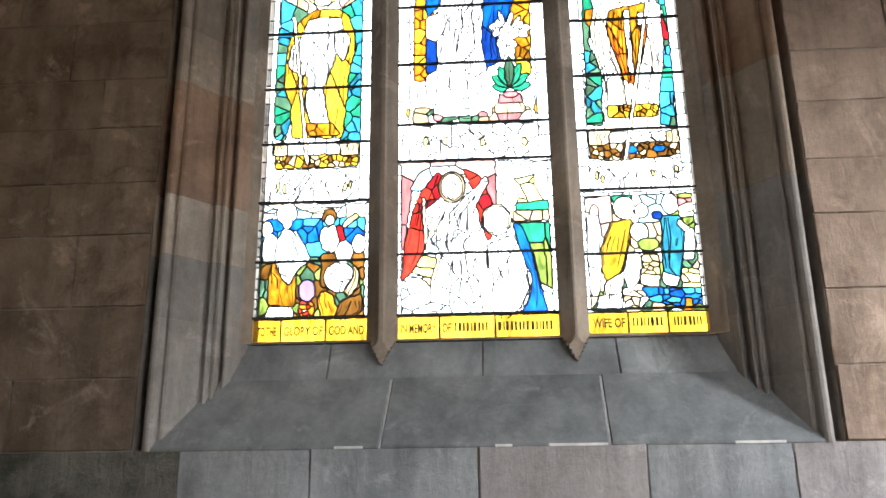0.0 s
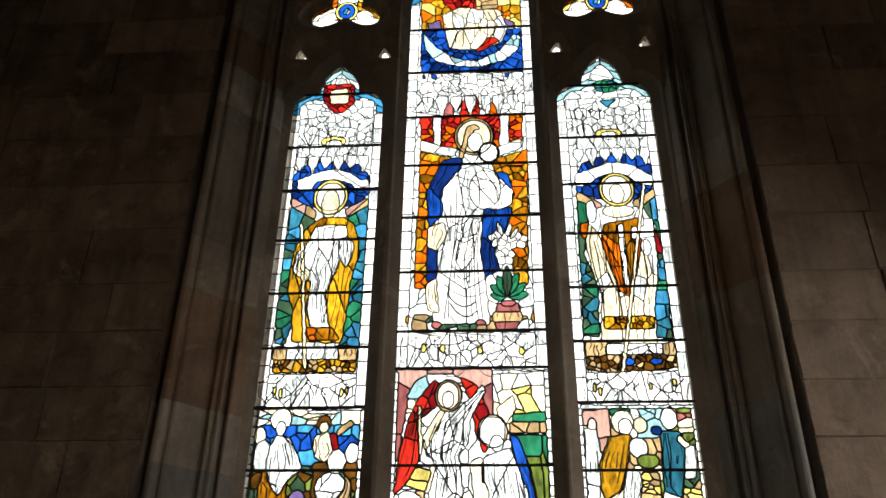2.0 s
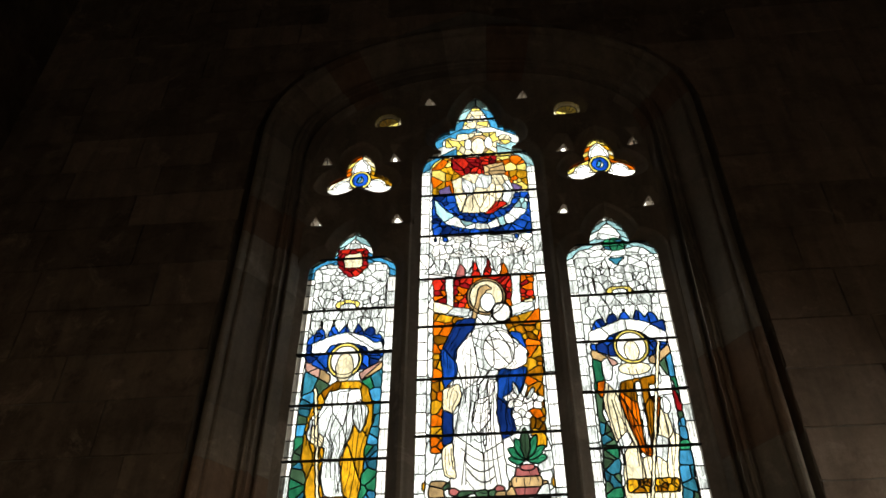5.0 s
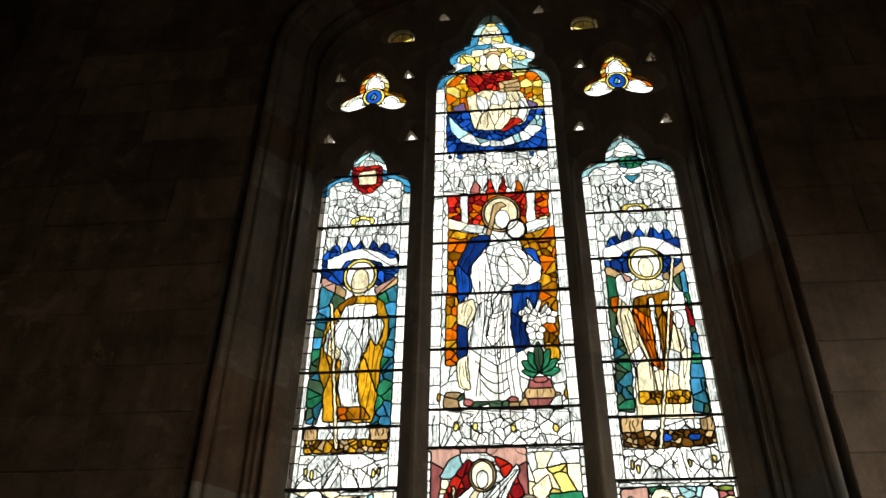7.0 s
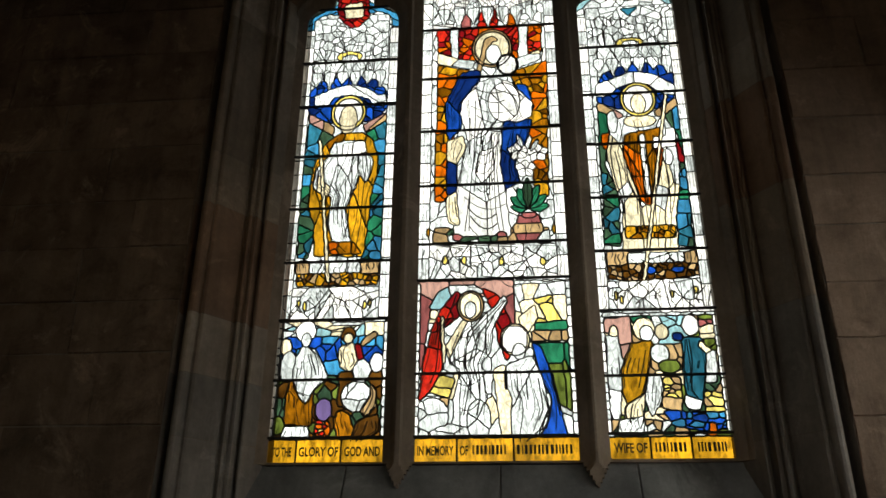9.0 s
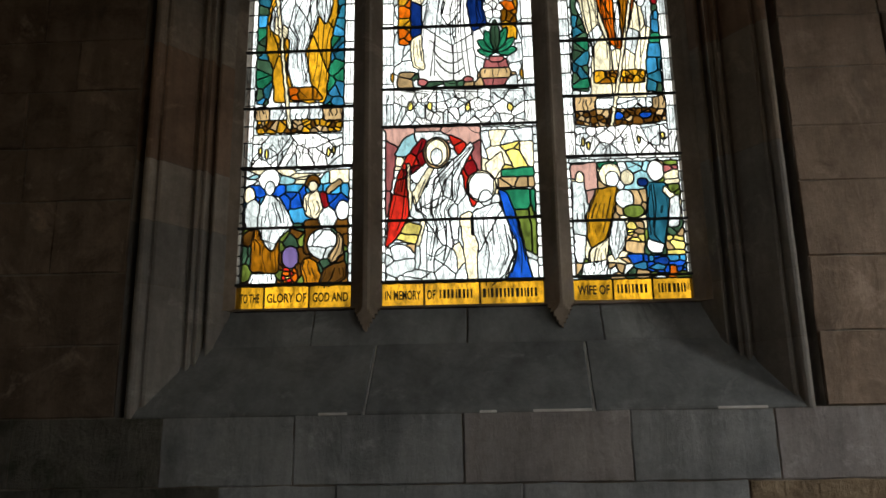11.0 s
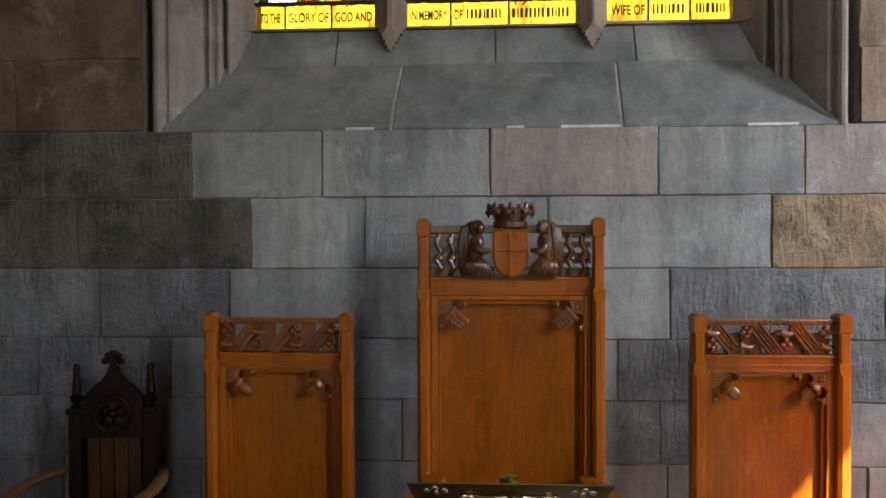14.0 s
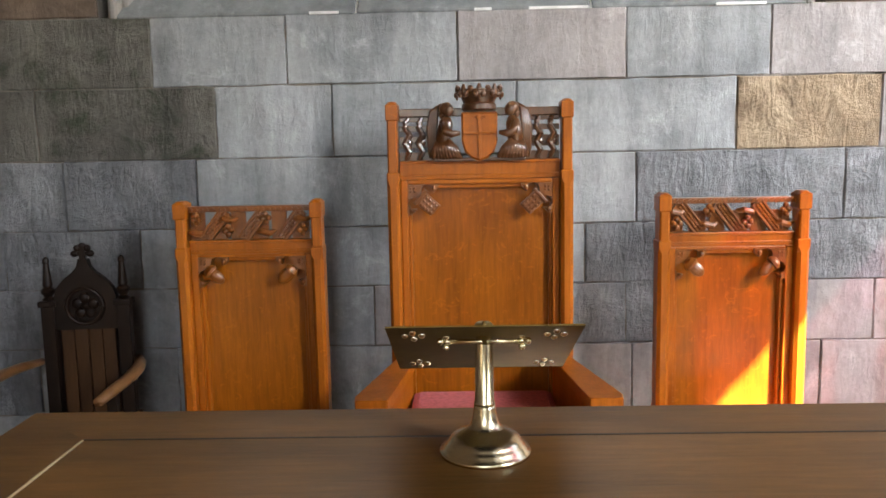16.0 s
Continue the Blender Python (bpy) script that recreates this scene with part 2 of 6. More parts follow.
TABLE_WOOD = wood_mat("polished_table_wood", (0.075, 0.034, 0.008), (0.18, 0.082, 0.02), rough=0.34, along="x", coat=0.02, figure=0.1, spec=0.22)
DARK_INLAY = plain_mat("dark_inlay", (0.012, 0.008, 0.004), 0.5)
TABLE_INLAY = plain_mat("pale_inlay", (0.5, 0.38, 0.22), 0.5)
BRASS = plain_mat("polished_brass", (0.8, 0.7, 0.45), 0.24, 1.0, var=0.08, scale=30, bump=0.03)
BRASS_BRIGHT = plain_mat("bright_brass", (0.9, 0.84, 0.66), 0.12, 1.0, var=0.05, scale=30, bump=0.02)
# brass with the underside's shade and dark reflections put into its colour
BRASS_SHADED = plain_mat("shaded_brass_plate", (0.16, 0.105, 0.032), 0.55, 1.0, var=0.25, scale=9, bump=0.05)
CUSHION = plain_mat("pink_red_upholstery", (0.42, 0.1, 0.1), 0.9, scale=60)
LEAD = plain_mat("dark_lead", (0.02, 0.02, 0.022), 0.7)
IRON = plain_mat("black_iron", (0.012, 0.012, 0.012), 0.8)
GLASS = {k: glass_mat("glass_" + k, c, s, trace=0.28 if k in ("white", "grey", "cream") else 0.0) for k, c, s in (
    ("white", (0.86, 0.95, 0.98), 0.6), ("clear", (0.95, 0.98, 0.98), 0.35), ("cream", (0.86, 0.78, 0.55), 0.4), ("grey", (0.68, 0.76, 0.78), 0.4),
    ("gold", (0.52, 0.26, 0.014), 0.75), ("yellow", (0.72, 0.6, 0.16), 0.5), ("amber", (0.3, 0.11, 0.005), 0.8), ("orange", (0.56, 0.11, 0.005), 0.6),
    ("red", (0.46, 0.018, 0.01), 0.65), ("crimson", (0.22, 0.006, 0.009), 0.65), ("pink", (0.33, 0.1, 0.1), 0.5), ("mauve", (0.36, 0.21, 0.18), 0.4),
    ("blue", (0.004, 0.065, 0.4), 0.75), ("navy", (0.003, 0.02, 0.13), 0.7), ("sky", (0.03, 0.22, 0.42), 0.6), ("teal", (0.016, 0.13, 0.2), 0.7),
    ("green", (0.012, 0.16, 0.08), 0.7), ("olive", (0.12, 0.17, 0.03), 0.8), ("moss", (0.035, 0.08, 0.045), 0.7), ("brown", (0.09, 0.036, 0.005), 0.8), ("tan", (0.38, 0.26, 0.13), 0.5),
    ("violet", (0.1, 0.07, 0.18), 0.5), ("aqua", (0.26, 0.48, 0.54), 0.5),
    ("dim_red", (0.085, 0.012, 0.014), 0.7), ("dim_amber", (0.11, 0.04, 0.01), 0.7), ("dim_violet", (0.06, 0.02, 0.035), 0.7))}


# ---- building blocks ----
def mesh_ob(name, verts, faces, mat, parent=None, label="", smooth=False):
    me = bpy.data.meshes.new(name)
    me.from_pydata([tuple(v) for v in verts], [], [tuple(f) for f in faces])
    me.materials.append(mat)
    if smooth:
        me.polygons.foreach_set("use_smooth", [True] * len(me.polygons))
    ob = new(name, me)
    ob.parent = parent
    if label:
        tagged(ob, label)
    return ob


def part(name, bm, mat, parent, label="", smooth=False):
    me = bpy.data.meshes.new(name)
    bmesh.ops.recalc_face_normals(bm, faces=bm.faces)
    bm.to_mesh(me)
    bm.free()
    me.materials.append(mat)
    if smooth:
        me.polygons.foreach_set("use_smooth", [True] * len(me.polygons))
    ob = new(name, me)
    ob.parent = parent
    if label:
        tagged(ob, label)
    return ob


def thing(name, x, y, z, label, category, group="", turn=0):
    ob = new(name)
    ob.matrix_world = pose(x, y, z, 0, 0, turn)
    return tagged(ob, label, category, group)


def box(bm, x0, x1, y0, y1, z0, z1, bevel=0.004, m=None):
    """A box with softened edges; m turns or moves it."""
    r = bmesh.ops.create_cube(bm, size=1, matrix=Matrix.LocRotScale(((x0 + x1) / 2, (y0 + y1) / 2, (z0 + z1) / 2), None, (abs(x1 - x0), abs(y1 - y0), abs(z1 - z0))))
    vs = r["verts"]
    if bevel:
        es = list({e for v in vs for e in v.link_edges})
        r2 = bmesh.ops.bevel(bm, geom=es, offset=bevel, segments=2, affect="EDGES", profile=0.6)
        vs = list({v for f in r2["faces"] for v in f.verts} | {v for v in vs if v.is_valid})
    if m is not None:
        bmesh.ops.transform(bm, matrix=m, verts=vs)
    return vs


def new_box(*a, **k):
    bm = bmesh.new()
    box(bm, *a, **k)
    return bm


def lathe(bm, profile, cx, cy, cz, seg=40, m=None):
    """Turned shape: profile of (radius, height)."""
    rings = []
    for r, h in profile:
        rings.append([bm.verts.new((cx + r * math.cos(2 * math.pi * k / seg), cy + r * math.sin(2 * math.pi * k / seg), cz + h)) for k in range(seg)])
    for a, b in zip(rings, rings[1:]):
        for k in range(seg):
            bm.faces.new((a[k], a[(k + 1) % seg], b[(k + 1) % seg], b[k]))
    bm.faces.new(rings[0])
    bm.faces.new(rings[-1])
    if m is not None:
        bmesh.ops.transform(bm, matrix=m, verts=[v for r in rings for v in r])


def blob(bm, x, y, z, rx, ry, rz, m=None, seg=12):
    r = bmesh.ops.create_uvsphere(bm, u_segments=seg, v_segments=max(6, seg * 2 // 3), radius=1, matrix=Matrix.LocRotScale((x, y, z), None, (rx, ry, rz)))
    if m is not None:
        bmesh.ops.transform(bm, matrix=m, verts=r["verts"])


def tube(bm, pts, radius, seg=8):
    """A rod along points, thickness per point or one for all."""
    rings = []
    for i, p in enumerate(pts):
        p = Vector(p)
        d = (Vector(pts[min(i + 1, len(pts) - 1)]) - Vector(pts[max(i - 1, 0)])).normalized()
        u = d.orthogonal().normalized()
        w = d.cross(u)
        if i and (u.dot(last) < 0.5):
            u = (last - d * last.dot(d)).normalized()
            w = d.cross(u)
        last = u
        r = radius[i] if isinstance(radius, (list, tuple)) else radius
        rings.append([bm.verts.new(p + r * (u * math.cos(2 * math.pi * k / seg) + w * math.sin(2 * math.pi * k / seg))) for k in range(seg)])
    for a, b in zip(rings, rings[1:]):
        for k in range(seg):
            bm.faces.new((a[k], a[(k + 1) % seg], b[(k + 1) % seg], b[k]))
    bm.faces.new(rings[0])
    bm.faces.new(rings[-1])


# ---- the shell of the chancel ----
ARCH_SPAN, ARCH_SPRING, ARCH_RISE = 1.47, 6.1, 1.06
AXIS = -0.015
ROOM_X, ROOM_BACK, ROOM_TOP = 3.3, -9.0, 9.0


def arch_path(off, z0=2.04, n_up=14, n_arc=40):
    """The window opening's outline from the left foot over the arch to the right foot; off grows it."""
    a, h = ARCH_SPAN + off, ARCH_RISE + off
    up = [(-a, z0 + (ARCH_SPRING - z0) * k / n_up) for k in range(n_up)]
    arc = [(-a * math.cos(math.pi * k / n_arc), ARCH_SPRING + h * math.sin(math.pi * k / n_arc) ** 0.9) for k in range(n_arc + 1)]
    return [(AXIS + x, z) for x, z in up + arc + [(-x, z) for x, z in reversed(up)]]


def wall_plate(name, y, off, label):
    """A wall face with the arched opening left free."""
    inner = arch_path(off, 2.04)
    outer = []
    for x, z in inner:
        d = Vector((x - AXIS, z - 4.0))
        k = min((ROOM_X + 0.1) / max(1e-6, abs(d.x)), (5.0 if d.y > 0 else 4.1) / max(1e-6, abs(d.y)))
        outer.append((AXIS + d.x * k, 4.0 + d.y * k))
    n = len(inner)
    verts = [(x, y, z) for x, z in inner] + [(x, y, z) for x, z in outer]
    faces = [(i, i + 1, n + i + 1, n + i) for i in range(n - 1)]
    b = len(verts)
    verts += [(-ROOM_X - 0.1, y, -0.1), (ROOM_X + 0.1, y, -0.1)]
    faces += [(0, n, b), (n - 1, b + 1, 2 * n - 1), (0, b, b + 1, n - 1)]
    ob = mesh_ob(name, verts, faces, MORTAR, label=label)
    return ob


wall = wall_plate("wall_east", 0.0085, 0.0, "rubble and mortar core of the east wall round the window")
tagged(wall, category="wall", kind="structure")
wall_out = wall_plate("wall_east_outer", 0.5, -0.35, "outer face of the east wall")
tagged(wall_out, category="wall", kind="structure")

# splayed and moulded jamb swept round the opening: (growth, depth)
PROFILE = [(0.0, 0.03), (-0.002, 0.0), (-0.005, 0.12), (-0.036, 0.12), (-0.040, 0.01), (-0.046, -0.006), (-0.058, -0.012), (-0.070, -0.010), (-0.080, 0.0), (-0.086, 0.014),
           (-0.088, 0.03), (-0.094, 0.034), (-0.100, 0.026), (-0.112, 0.032), (-0.2, 0.160), (-0.204, 0.182), (-0.216, 0.186), (-0.219, 0.170), (-0.228, 0.164), (-0.238, 0.170),
           (-0.242, 0.190), (-0.252, 0.194), (-0.255, 0.182), (-0.264, 0.186), (-0.267, 0.27), (-0.290, 0.27), (-0.293, 0.226), (-0.300, 0.230), (-0.362, 0.335), (-0.365, 0.36), (-0.365, 0.5)]


def sweep(profile, grow, sink, i0, i1, gap):
    """The moulded section carried along a stretch of the outline."""
    rings = []
    for o, y in profile:
        pth = arch_path(o + grow, 2.034)[i0:i1 + 1]
        a, b = Vector(pth[0]), Vector(pth[1])
        c, d = Vector(pth[-1]), Vector(pth[-2])
        pth[0] = tuple(a + (b - a).normalized() * gap)
        pth[-1] = tuple(c + (d - c).normalized() * gap)
        rings.append([(x, y + sink, z) for x, z in pth])
    n = len(rings[0])
    faces = [(r * n + i, r * n + i + 1, (r + 1) * n + i + 1, (r + 1) * n + i) for r in range(len(rings) - 1) for i in range(n - 1)]
    return [v for r in rings for v in r], faces


count = len(arch_path(0))
jamb = mesh_ob("window_jamb", *sweep(PROFILE, 0.004, 0.004, 0, count - 1, 0.0), MORTAR)
tagged(jamb, "splayed moulded sandstone window surround with a roll and dark groove", "window surround", kind="structure")
cut = 0
k = 0
while cut < count - 1:
    up = cut < 14 or cut >= count - 15
    nxt = min(count - 1, cut + ((1 if k % 3 else 2) if up else 3))
    low = (cut < 3 or nxt > count - 4)
    tone = DRESSED_GREY if low else (DRESSED, DRESSED_RED, DRESSED, DRESSED, DRESSED_PALE)[(k * 7 + (cut > 30) * 2) % 5]
    block = mesh_ob("jamb_stone", *sweep(PROFILE, 0.0, 0.0, cut, nxt, 0.0014), tone, jamb)
    cut = nxt
    k += 1

# side and back walls, floor and ceiling
def slab(name, x0, x1, y0, y1, z0, z1, mat, label, category):
    ob = part(name, new_box(x0, x1, y0, y1, z0, z1, bevel=0), mat, None)
    return tagged(ob, label, category, kind="structure")


slab("floor", -ROOM_X - 0.3, ROOM_X + 0.3, ROOM_BACK - 0.3, 0.05, -0.2, 0.0, FLAGS, "worn grey flagstone chancel floor", "floor")
slab("ceiling", -ROOM_X - 0.3, ROOM_X + 0.3, ROOM_BACK - 0.3, 0.5, ROOM_TOP, ROOM_TOP + 0.3, DARK_WOOD, "dark timber ceiling high above the chancel", "ceiling")
slab("wall_north", -ROOM_X - 0.3, -ROOM_X, ROOM_BACK - 0.3, 0.5, 0, ROOM_TOP, BROWN, "brown sandstone side wall", "wall")
# south wall with a lit window, a clear lancet, a coloured lancet and a clear lancet near the east end
SOUTH = [(-5.35, -3.75, 1.3, 4.2), (-3.55, -2.73, 2.2, 4.3), (-2.66, -1.8, 2.2, 3.31), (-1.45, -0.85, 1.8, 3.4)]
cuts = [ROOM_BACK - 0.3] + [v for o in SOUTH for v in o[:2]] + [0.5]
bm = bmesh.new()
for k in range(0, len(cuts), 2):
    box(bm, ROOM_X, ROOM_X + 0.3, cuts[k], cuts[k + 1], 0, ROOM_TOP, bevel=0)
for y0, y1, z0, z1 in SOUTH:
    box(bm, ROOM_X, ROOM_X + 0.3, y0, y1, 0, z0, bevel=0)
    box(bm, ROOM_X, ROOM_X + 0.3, y0, y1, z1, ROOM_TOP, bevel=0)
tagged(part("wall_south", bm, BROWN, None), "brown sandstone side wall with window openings", "wall", kind="structure")
# unseen west wall; its tall opening is added to go with the frontal fill
bm = bmesh.new()
box(bm, -ROOM_X - 0.3, -1.7, ROOM_BACK - 0.3, ROOM_BACK, 0, ROOM_TOP, bevel=0)
box(bm, 0.5, ROOM_X + 0.3, ROOM_BACK - 0.3, ROOM_BACK, 0, ROOM_TOP, bevel=0)
box(bm, -1.7, 0.5, ROOM_BACK - 0.3, ROOM_BACK, 0, 1.7, bevel=0)
box(bm, -1.7, 0.5, ROOM_BACK - 0.3, ROOM_BACK, 4.7, ROOM_TOP, bevel=0)
tagged(part("wall_west", bm, PLASTER, None), "unseen plastered wall with an added opening behind the fill lamp", "wall", kind="structure")

# pale sky seen through the coloured glass
m, n, l, b = tree("bright_sky")
n.remove(b)
em = n.new("ShaderNodeEmission")
em.inputs[0].default_value, em.inputs[1].default_value = (0.95, 0.98, 0.99, 1), 1.45
l.new(em.outputs[0], n["Material Output"].inputs[0])
tagged(mesh_ob("backdrop", [(-20, 9, -4), (20, 9, -4), (20, 9, 28), (-20, 9, 28)], [(0, 1, 2, 3)], m), "bright overcast sky behind the window", "sky", kind="structure")

# ---- sill ----
sill = thing("window_sill", AXIS, 0, 2.045, "steep smooth grey stone window sill with pale pointed joints", "window sill")
sill["kind"] = "structure"


def prism(pts_l, pts_r):
    """A solid between two like polygons at two ends."""
    bm = bmesh.new()
    a = [bm.verts.new(p) for p in pts_l]
    b = [bm.verts.new(p) for p in pts_r]
    for i in range(len(a)):
        j = (i + 1) % len(a)
        bm.faces.new((a[i], a[j], b[j], b[i]))
    bm.faces.new(a)
    bm.faces.new(b)
    bmesh.ops.bevel(bm, geom=list(bm.edges), offset=0.004, segments=1, affect="EDGES")
    return bm


def sill_stone(name, x0f, x1f, x0b, x1b, y0, z0, y1, z1, mat):
    low = -0.012
    part(name, prism([(x0f, y0, z0), (x0b, y1, z1), (x0b, y1, low), (x0f, y0, low)], [(x1f, y0, z0), (x1b, y1, z1), (x1b, y1, low), (x1f, y0, low)]), mat, sill)


def place(v):
    return v - AXIS


sill_stone("sill_stone", place(-1.41), place(-0.437), place(-1.30), place(-0.418), -0.004, 0.0, 0.262, 0.316, SILLSTONE)
sill_stone("sill_stone", place(-0.426), place(0.514), place(-0.408), place(0.524), -0.006, 0.0, 0.262, 0.316, SILLSTONE)
sill_stone("sill_stone", place(0.526), place(1.41), place(0.536), place(1.29), -0.003, 0.0, 0.262, 0.316, SILLSTONE)
for x0, x1 in ((-0.4315, -0.413), (0.52, 0.53)):
    part("joint", prism([(place(x0) - 0.006, 0.0, -0.006), (place(x1) - 0.006, 0.262, 0.31), (place(x1) - 0.006, 0.262, 0.2), (place(x0) - 0.006, 0, -0.1)],
                        [(place(x0) + 0.006, 0.0, -0.006), (place(x1) + 0.006, 0.262, 0.31), (place(x1) + 0.006, 0.262, 0.2), (place(x0) + 0.006, 0, -0.1)]), PALE_MORTAR, sill, "pale lime joint")
for x0, x1 in ((-1.28, -0.72), (-0.715, 0.0), (0.005, 0.62), (0.625, 1.28)):
    sill_stone("plinth_stone", place(x0), place(x1), place(x0), place(x1), 0.262, 0.325, 0.352, 0.497, SILLSTONE)

part("plinth_core", prism([(place(-1.3), 0.275, 0.3), (place(-1.3), 0.364, 0.505), (place(-1.3), 0.42, 0.505), (place(-1.3), 0.42, 0.2), (place(-1.3), 0.275, 0.2)],
                          [(place(1.3), 0.275, 0.3), (place(1.3), 0.364, 0.505), (place(1.3), 0.42, 0.505), (place(1.3), 0.42, 0.2), (place(1.3), 0.275, 0.2)]), MORTAR, sill)
for x0, x1 in ((0.27, 0.51), (0.05, 0.12), (1.02, 1.22), (-0.62, -0.5)):
    part("joint", new_box(place(x0), place(x1), -0.009, 0.02, -0.011, 0.0, bevel=0.002), PALE_MORTAR, sill, "pale lime joint")

# ---- tracery and glass ----
GLASS_Y = 0.347
LIGHTS = {"l": (-0.823, 0.2765, 2.55, 5.13), "c": (-0.0155, 0.3825, 2.55, 5.98), "r": (0.7825, 0.2765, 2.555, 5.13)}


def circle(x, z, cx, cz, r):
    return np.hypot(x - cx, z - cz) - r


def rect(x, z, x0, x1, z0, z1):
    dx, dz = np.maximum(x0 - x, x - x1), np.maximum(z0 - z, z - z1)
    return np.where((dx > 0) & (dz > 0), np.hypot(dx, dz), np.maximum(dx, dz))


def pointed(x, z, cx, cz, half, h):
    """A pointed arch over a half width, standing on its springing line."""
    c = (h * h / half - half) / 2
    return np.maximum(np.maximum(circle(x, z, cx + c, cz, c + half), circle(x, z, cx - c, cz, c + half)), cz - z)


def light_shape(key, x, z):
    cx, w, z0, z1 = LIGHTS[key]
    body = rect(x, z, cx - w, cx + w, z0, z1)
    if key == "c":
        f = [body, rect(x, z, cx - w + 0.19, cx + w - 0.19, z1 - 0.1, z1 + 0.42), pointed(x, z, cx, z1 + 0.36, 0.155, 0.39), rect(x, z, cx - 0.29, cx + 0.29, z1 - 0.1, z1 + 0.145)]
        for s in (-1, 1):
            f += [circle(x, z, cx + s * (w - 0.19), z1, 0.19), circle(x, z, cx + s * 0.19, z1 + 0.28, 0.105)]
    else:
        f = [body, rect(x, z, cx - 0.15, cx + 0.15, z1 - 0.1, z1 + 0.12), pointed(x, z, cx, z1 + 0.12, 0.122, 0.218)]
        for s in (-1, 1):
            f.append(circle(x, z, cx + s * (w - 0.125), z1, 0.125))
    return np.minimum.reduce(f)


def trefoil(x, z, cx, cz):
    f = [pointed(x, z, cx, cz + 0.07, 0.102, 0.17), circle(x, z, cx, cz + 0.075, 0.102), circle(x, z, cx, cz, 0.08)]
    for s in (-1, 1):
        u, v = x - cx - s * 0.115, z - cz + 0.055
        p, q = 0.9 * u - s * 0.44 * v, s * 0.44 * u + 0.9 * v
        f.append((np.hypot(p / 0.115, q / 0.078) - 1) * 0.09)
    return np.minimum.reduce(f)


EYELETS = [(-0.36, 6.69), (0.34, 6.695), (-1.08, 6.13), (-0.6, 6.12), (-1.1, 5.565), (-0.562, 5.55), (0.585, 6.11), (1.055, 6.127), (0.533, 5.545), (1.073, 5.564)]
SHELLS = [(-0.655, 6.505), (0.636, 6.505)]


def opening_field(x, z):
    f = [light_shape(k, x, z) for k in LIGHTS] + [trefoil(x, z, -0.828, 5.955), trefoil(x, z, 0.808, 5.955)]
    f += [np.maximum(circle(x, z, cx, cz - 0.02, 0.095), -(z - cz + 0.055)) for cx, cz in SHELLS]
    f += [np.maximum(np.abs(x - cx) + (z - cz) * 0.4 + 0.35 * (x - cx) * (1 if cx > 0 else -1) - 0.02, np.abs(z - cz) - 0.042) for k, (cx, cz) in enumerate(EYELETS)]
    return np.minimum.reduce(f)


STEP = 0.0105
gx = np.arange(AXIS - 1.2, AXIS + 1.2 + STEP, STEP)
gz = np.arange(2.36, 7.1, STEP)
X, Z = np.meshgrid(gx, gz)
F = opening_field(X, Z)
# draw the vertices next to each opening's edge onto it
for _ in range(3):
    e = 0.002
    gX = (opening_field(X + e, Z) - opening_field(X - e, Z)) / (2 * e)
    gZ = (opening_field(X, Z + e) - opening_field(X, Z - e)) / (2 * e)
    k = np.where(np.abs(F) < 0.6 * STEP, np.clip(F, -STEP, STEP) / np.maximum(0.3, gX ** 2 + gZ ** 2), 0)
    X, Z = X - k * gX, Z - k * gZ
    F = opening_field(X, Z)
big = np.minimum.reduce([light_shape(k, X, Z) for k in LIGHTS] + [trefoil(X, Z, -0.828, 5.955), trefoil(X, Z, 0.808, 5.955)])
d = np.clip(F, 0, None)
Y = GLASS_Y - 0.012 - 0.8 * np.clip(d, 0, 0.05) - 0.02 * np.clip((np.clip(big, 0, None) - 0.05) / 0.012, 0, 1)
arch_top = ARCH_SPRING + (ARCH_RISE - 0.34) * np.sqrt(np.clip(1 - ((X - AXIS) / (ARCH_SPAN - 0.34)) ** 2, 0, 1))
nz, nx = X.shape
idx = np.arange(nz * nx).reshape(nz, nx)
Fc = np.maximum.reduce([F[:-1, :-1], F[1:, :-1], F[:-1, 1:], F[1:, 1:]])
keep = (0.25 * (F[:-1, :-1] + F[1:, :-1] + F[:-1, 1:] + F[1:, 1:]) > 0.0) & (Z[:-1, :-1] < arch_top[:-1, :-1] + 0.03)
foot = np.minimum(np.abs(X + 0.473), np.abs(X - 0.4295)) < 0.06 * np.clip((Z - 2.415) / 0.12, 0, 1)
keep &= ((Z > 2.53) | foot)[:-1, :-1]
quads = np.stack([idx[:-1, :-1], idx[:-1, 1:], idx[1:, 1:], idx[1:, :-1]], -1)[keep]
window = thing("window_1", AXIS, GLASS_Y, 2.55, "three-light traceried stone window with figured stained glass", "window")
window["kind"] = "structure"
W0 = Vector((AXIS, GLASS_Y, 2.55))
front = np.stack([X - W0.x, Y - W0.y, Z - W0.z], -1).reshape(-1, 3)
back = front.copy()
back[:, 1] = 0.014
hz = []
edge_count = {}
for q in quads:
    for a, b2 in zip(q, np.roll(q, -1)):
        edge_count[(a, b2)] = edge_count.get((a, b2), 0) + 1
M = len(front)
for (a, b2) in edge_count:
    if (b2, a) not in edge_count:
        hz.append((b2, a, a + M, b2 + M))
tracery = mesh_ob("tracery", np.vstack([front, back]).tolist(), quads.tolist() + hz, DRESSED, window, "grey-brown carved stone mullions and tracery", smooth=False)


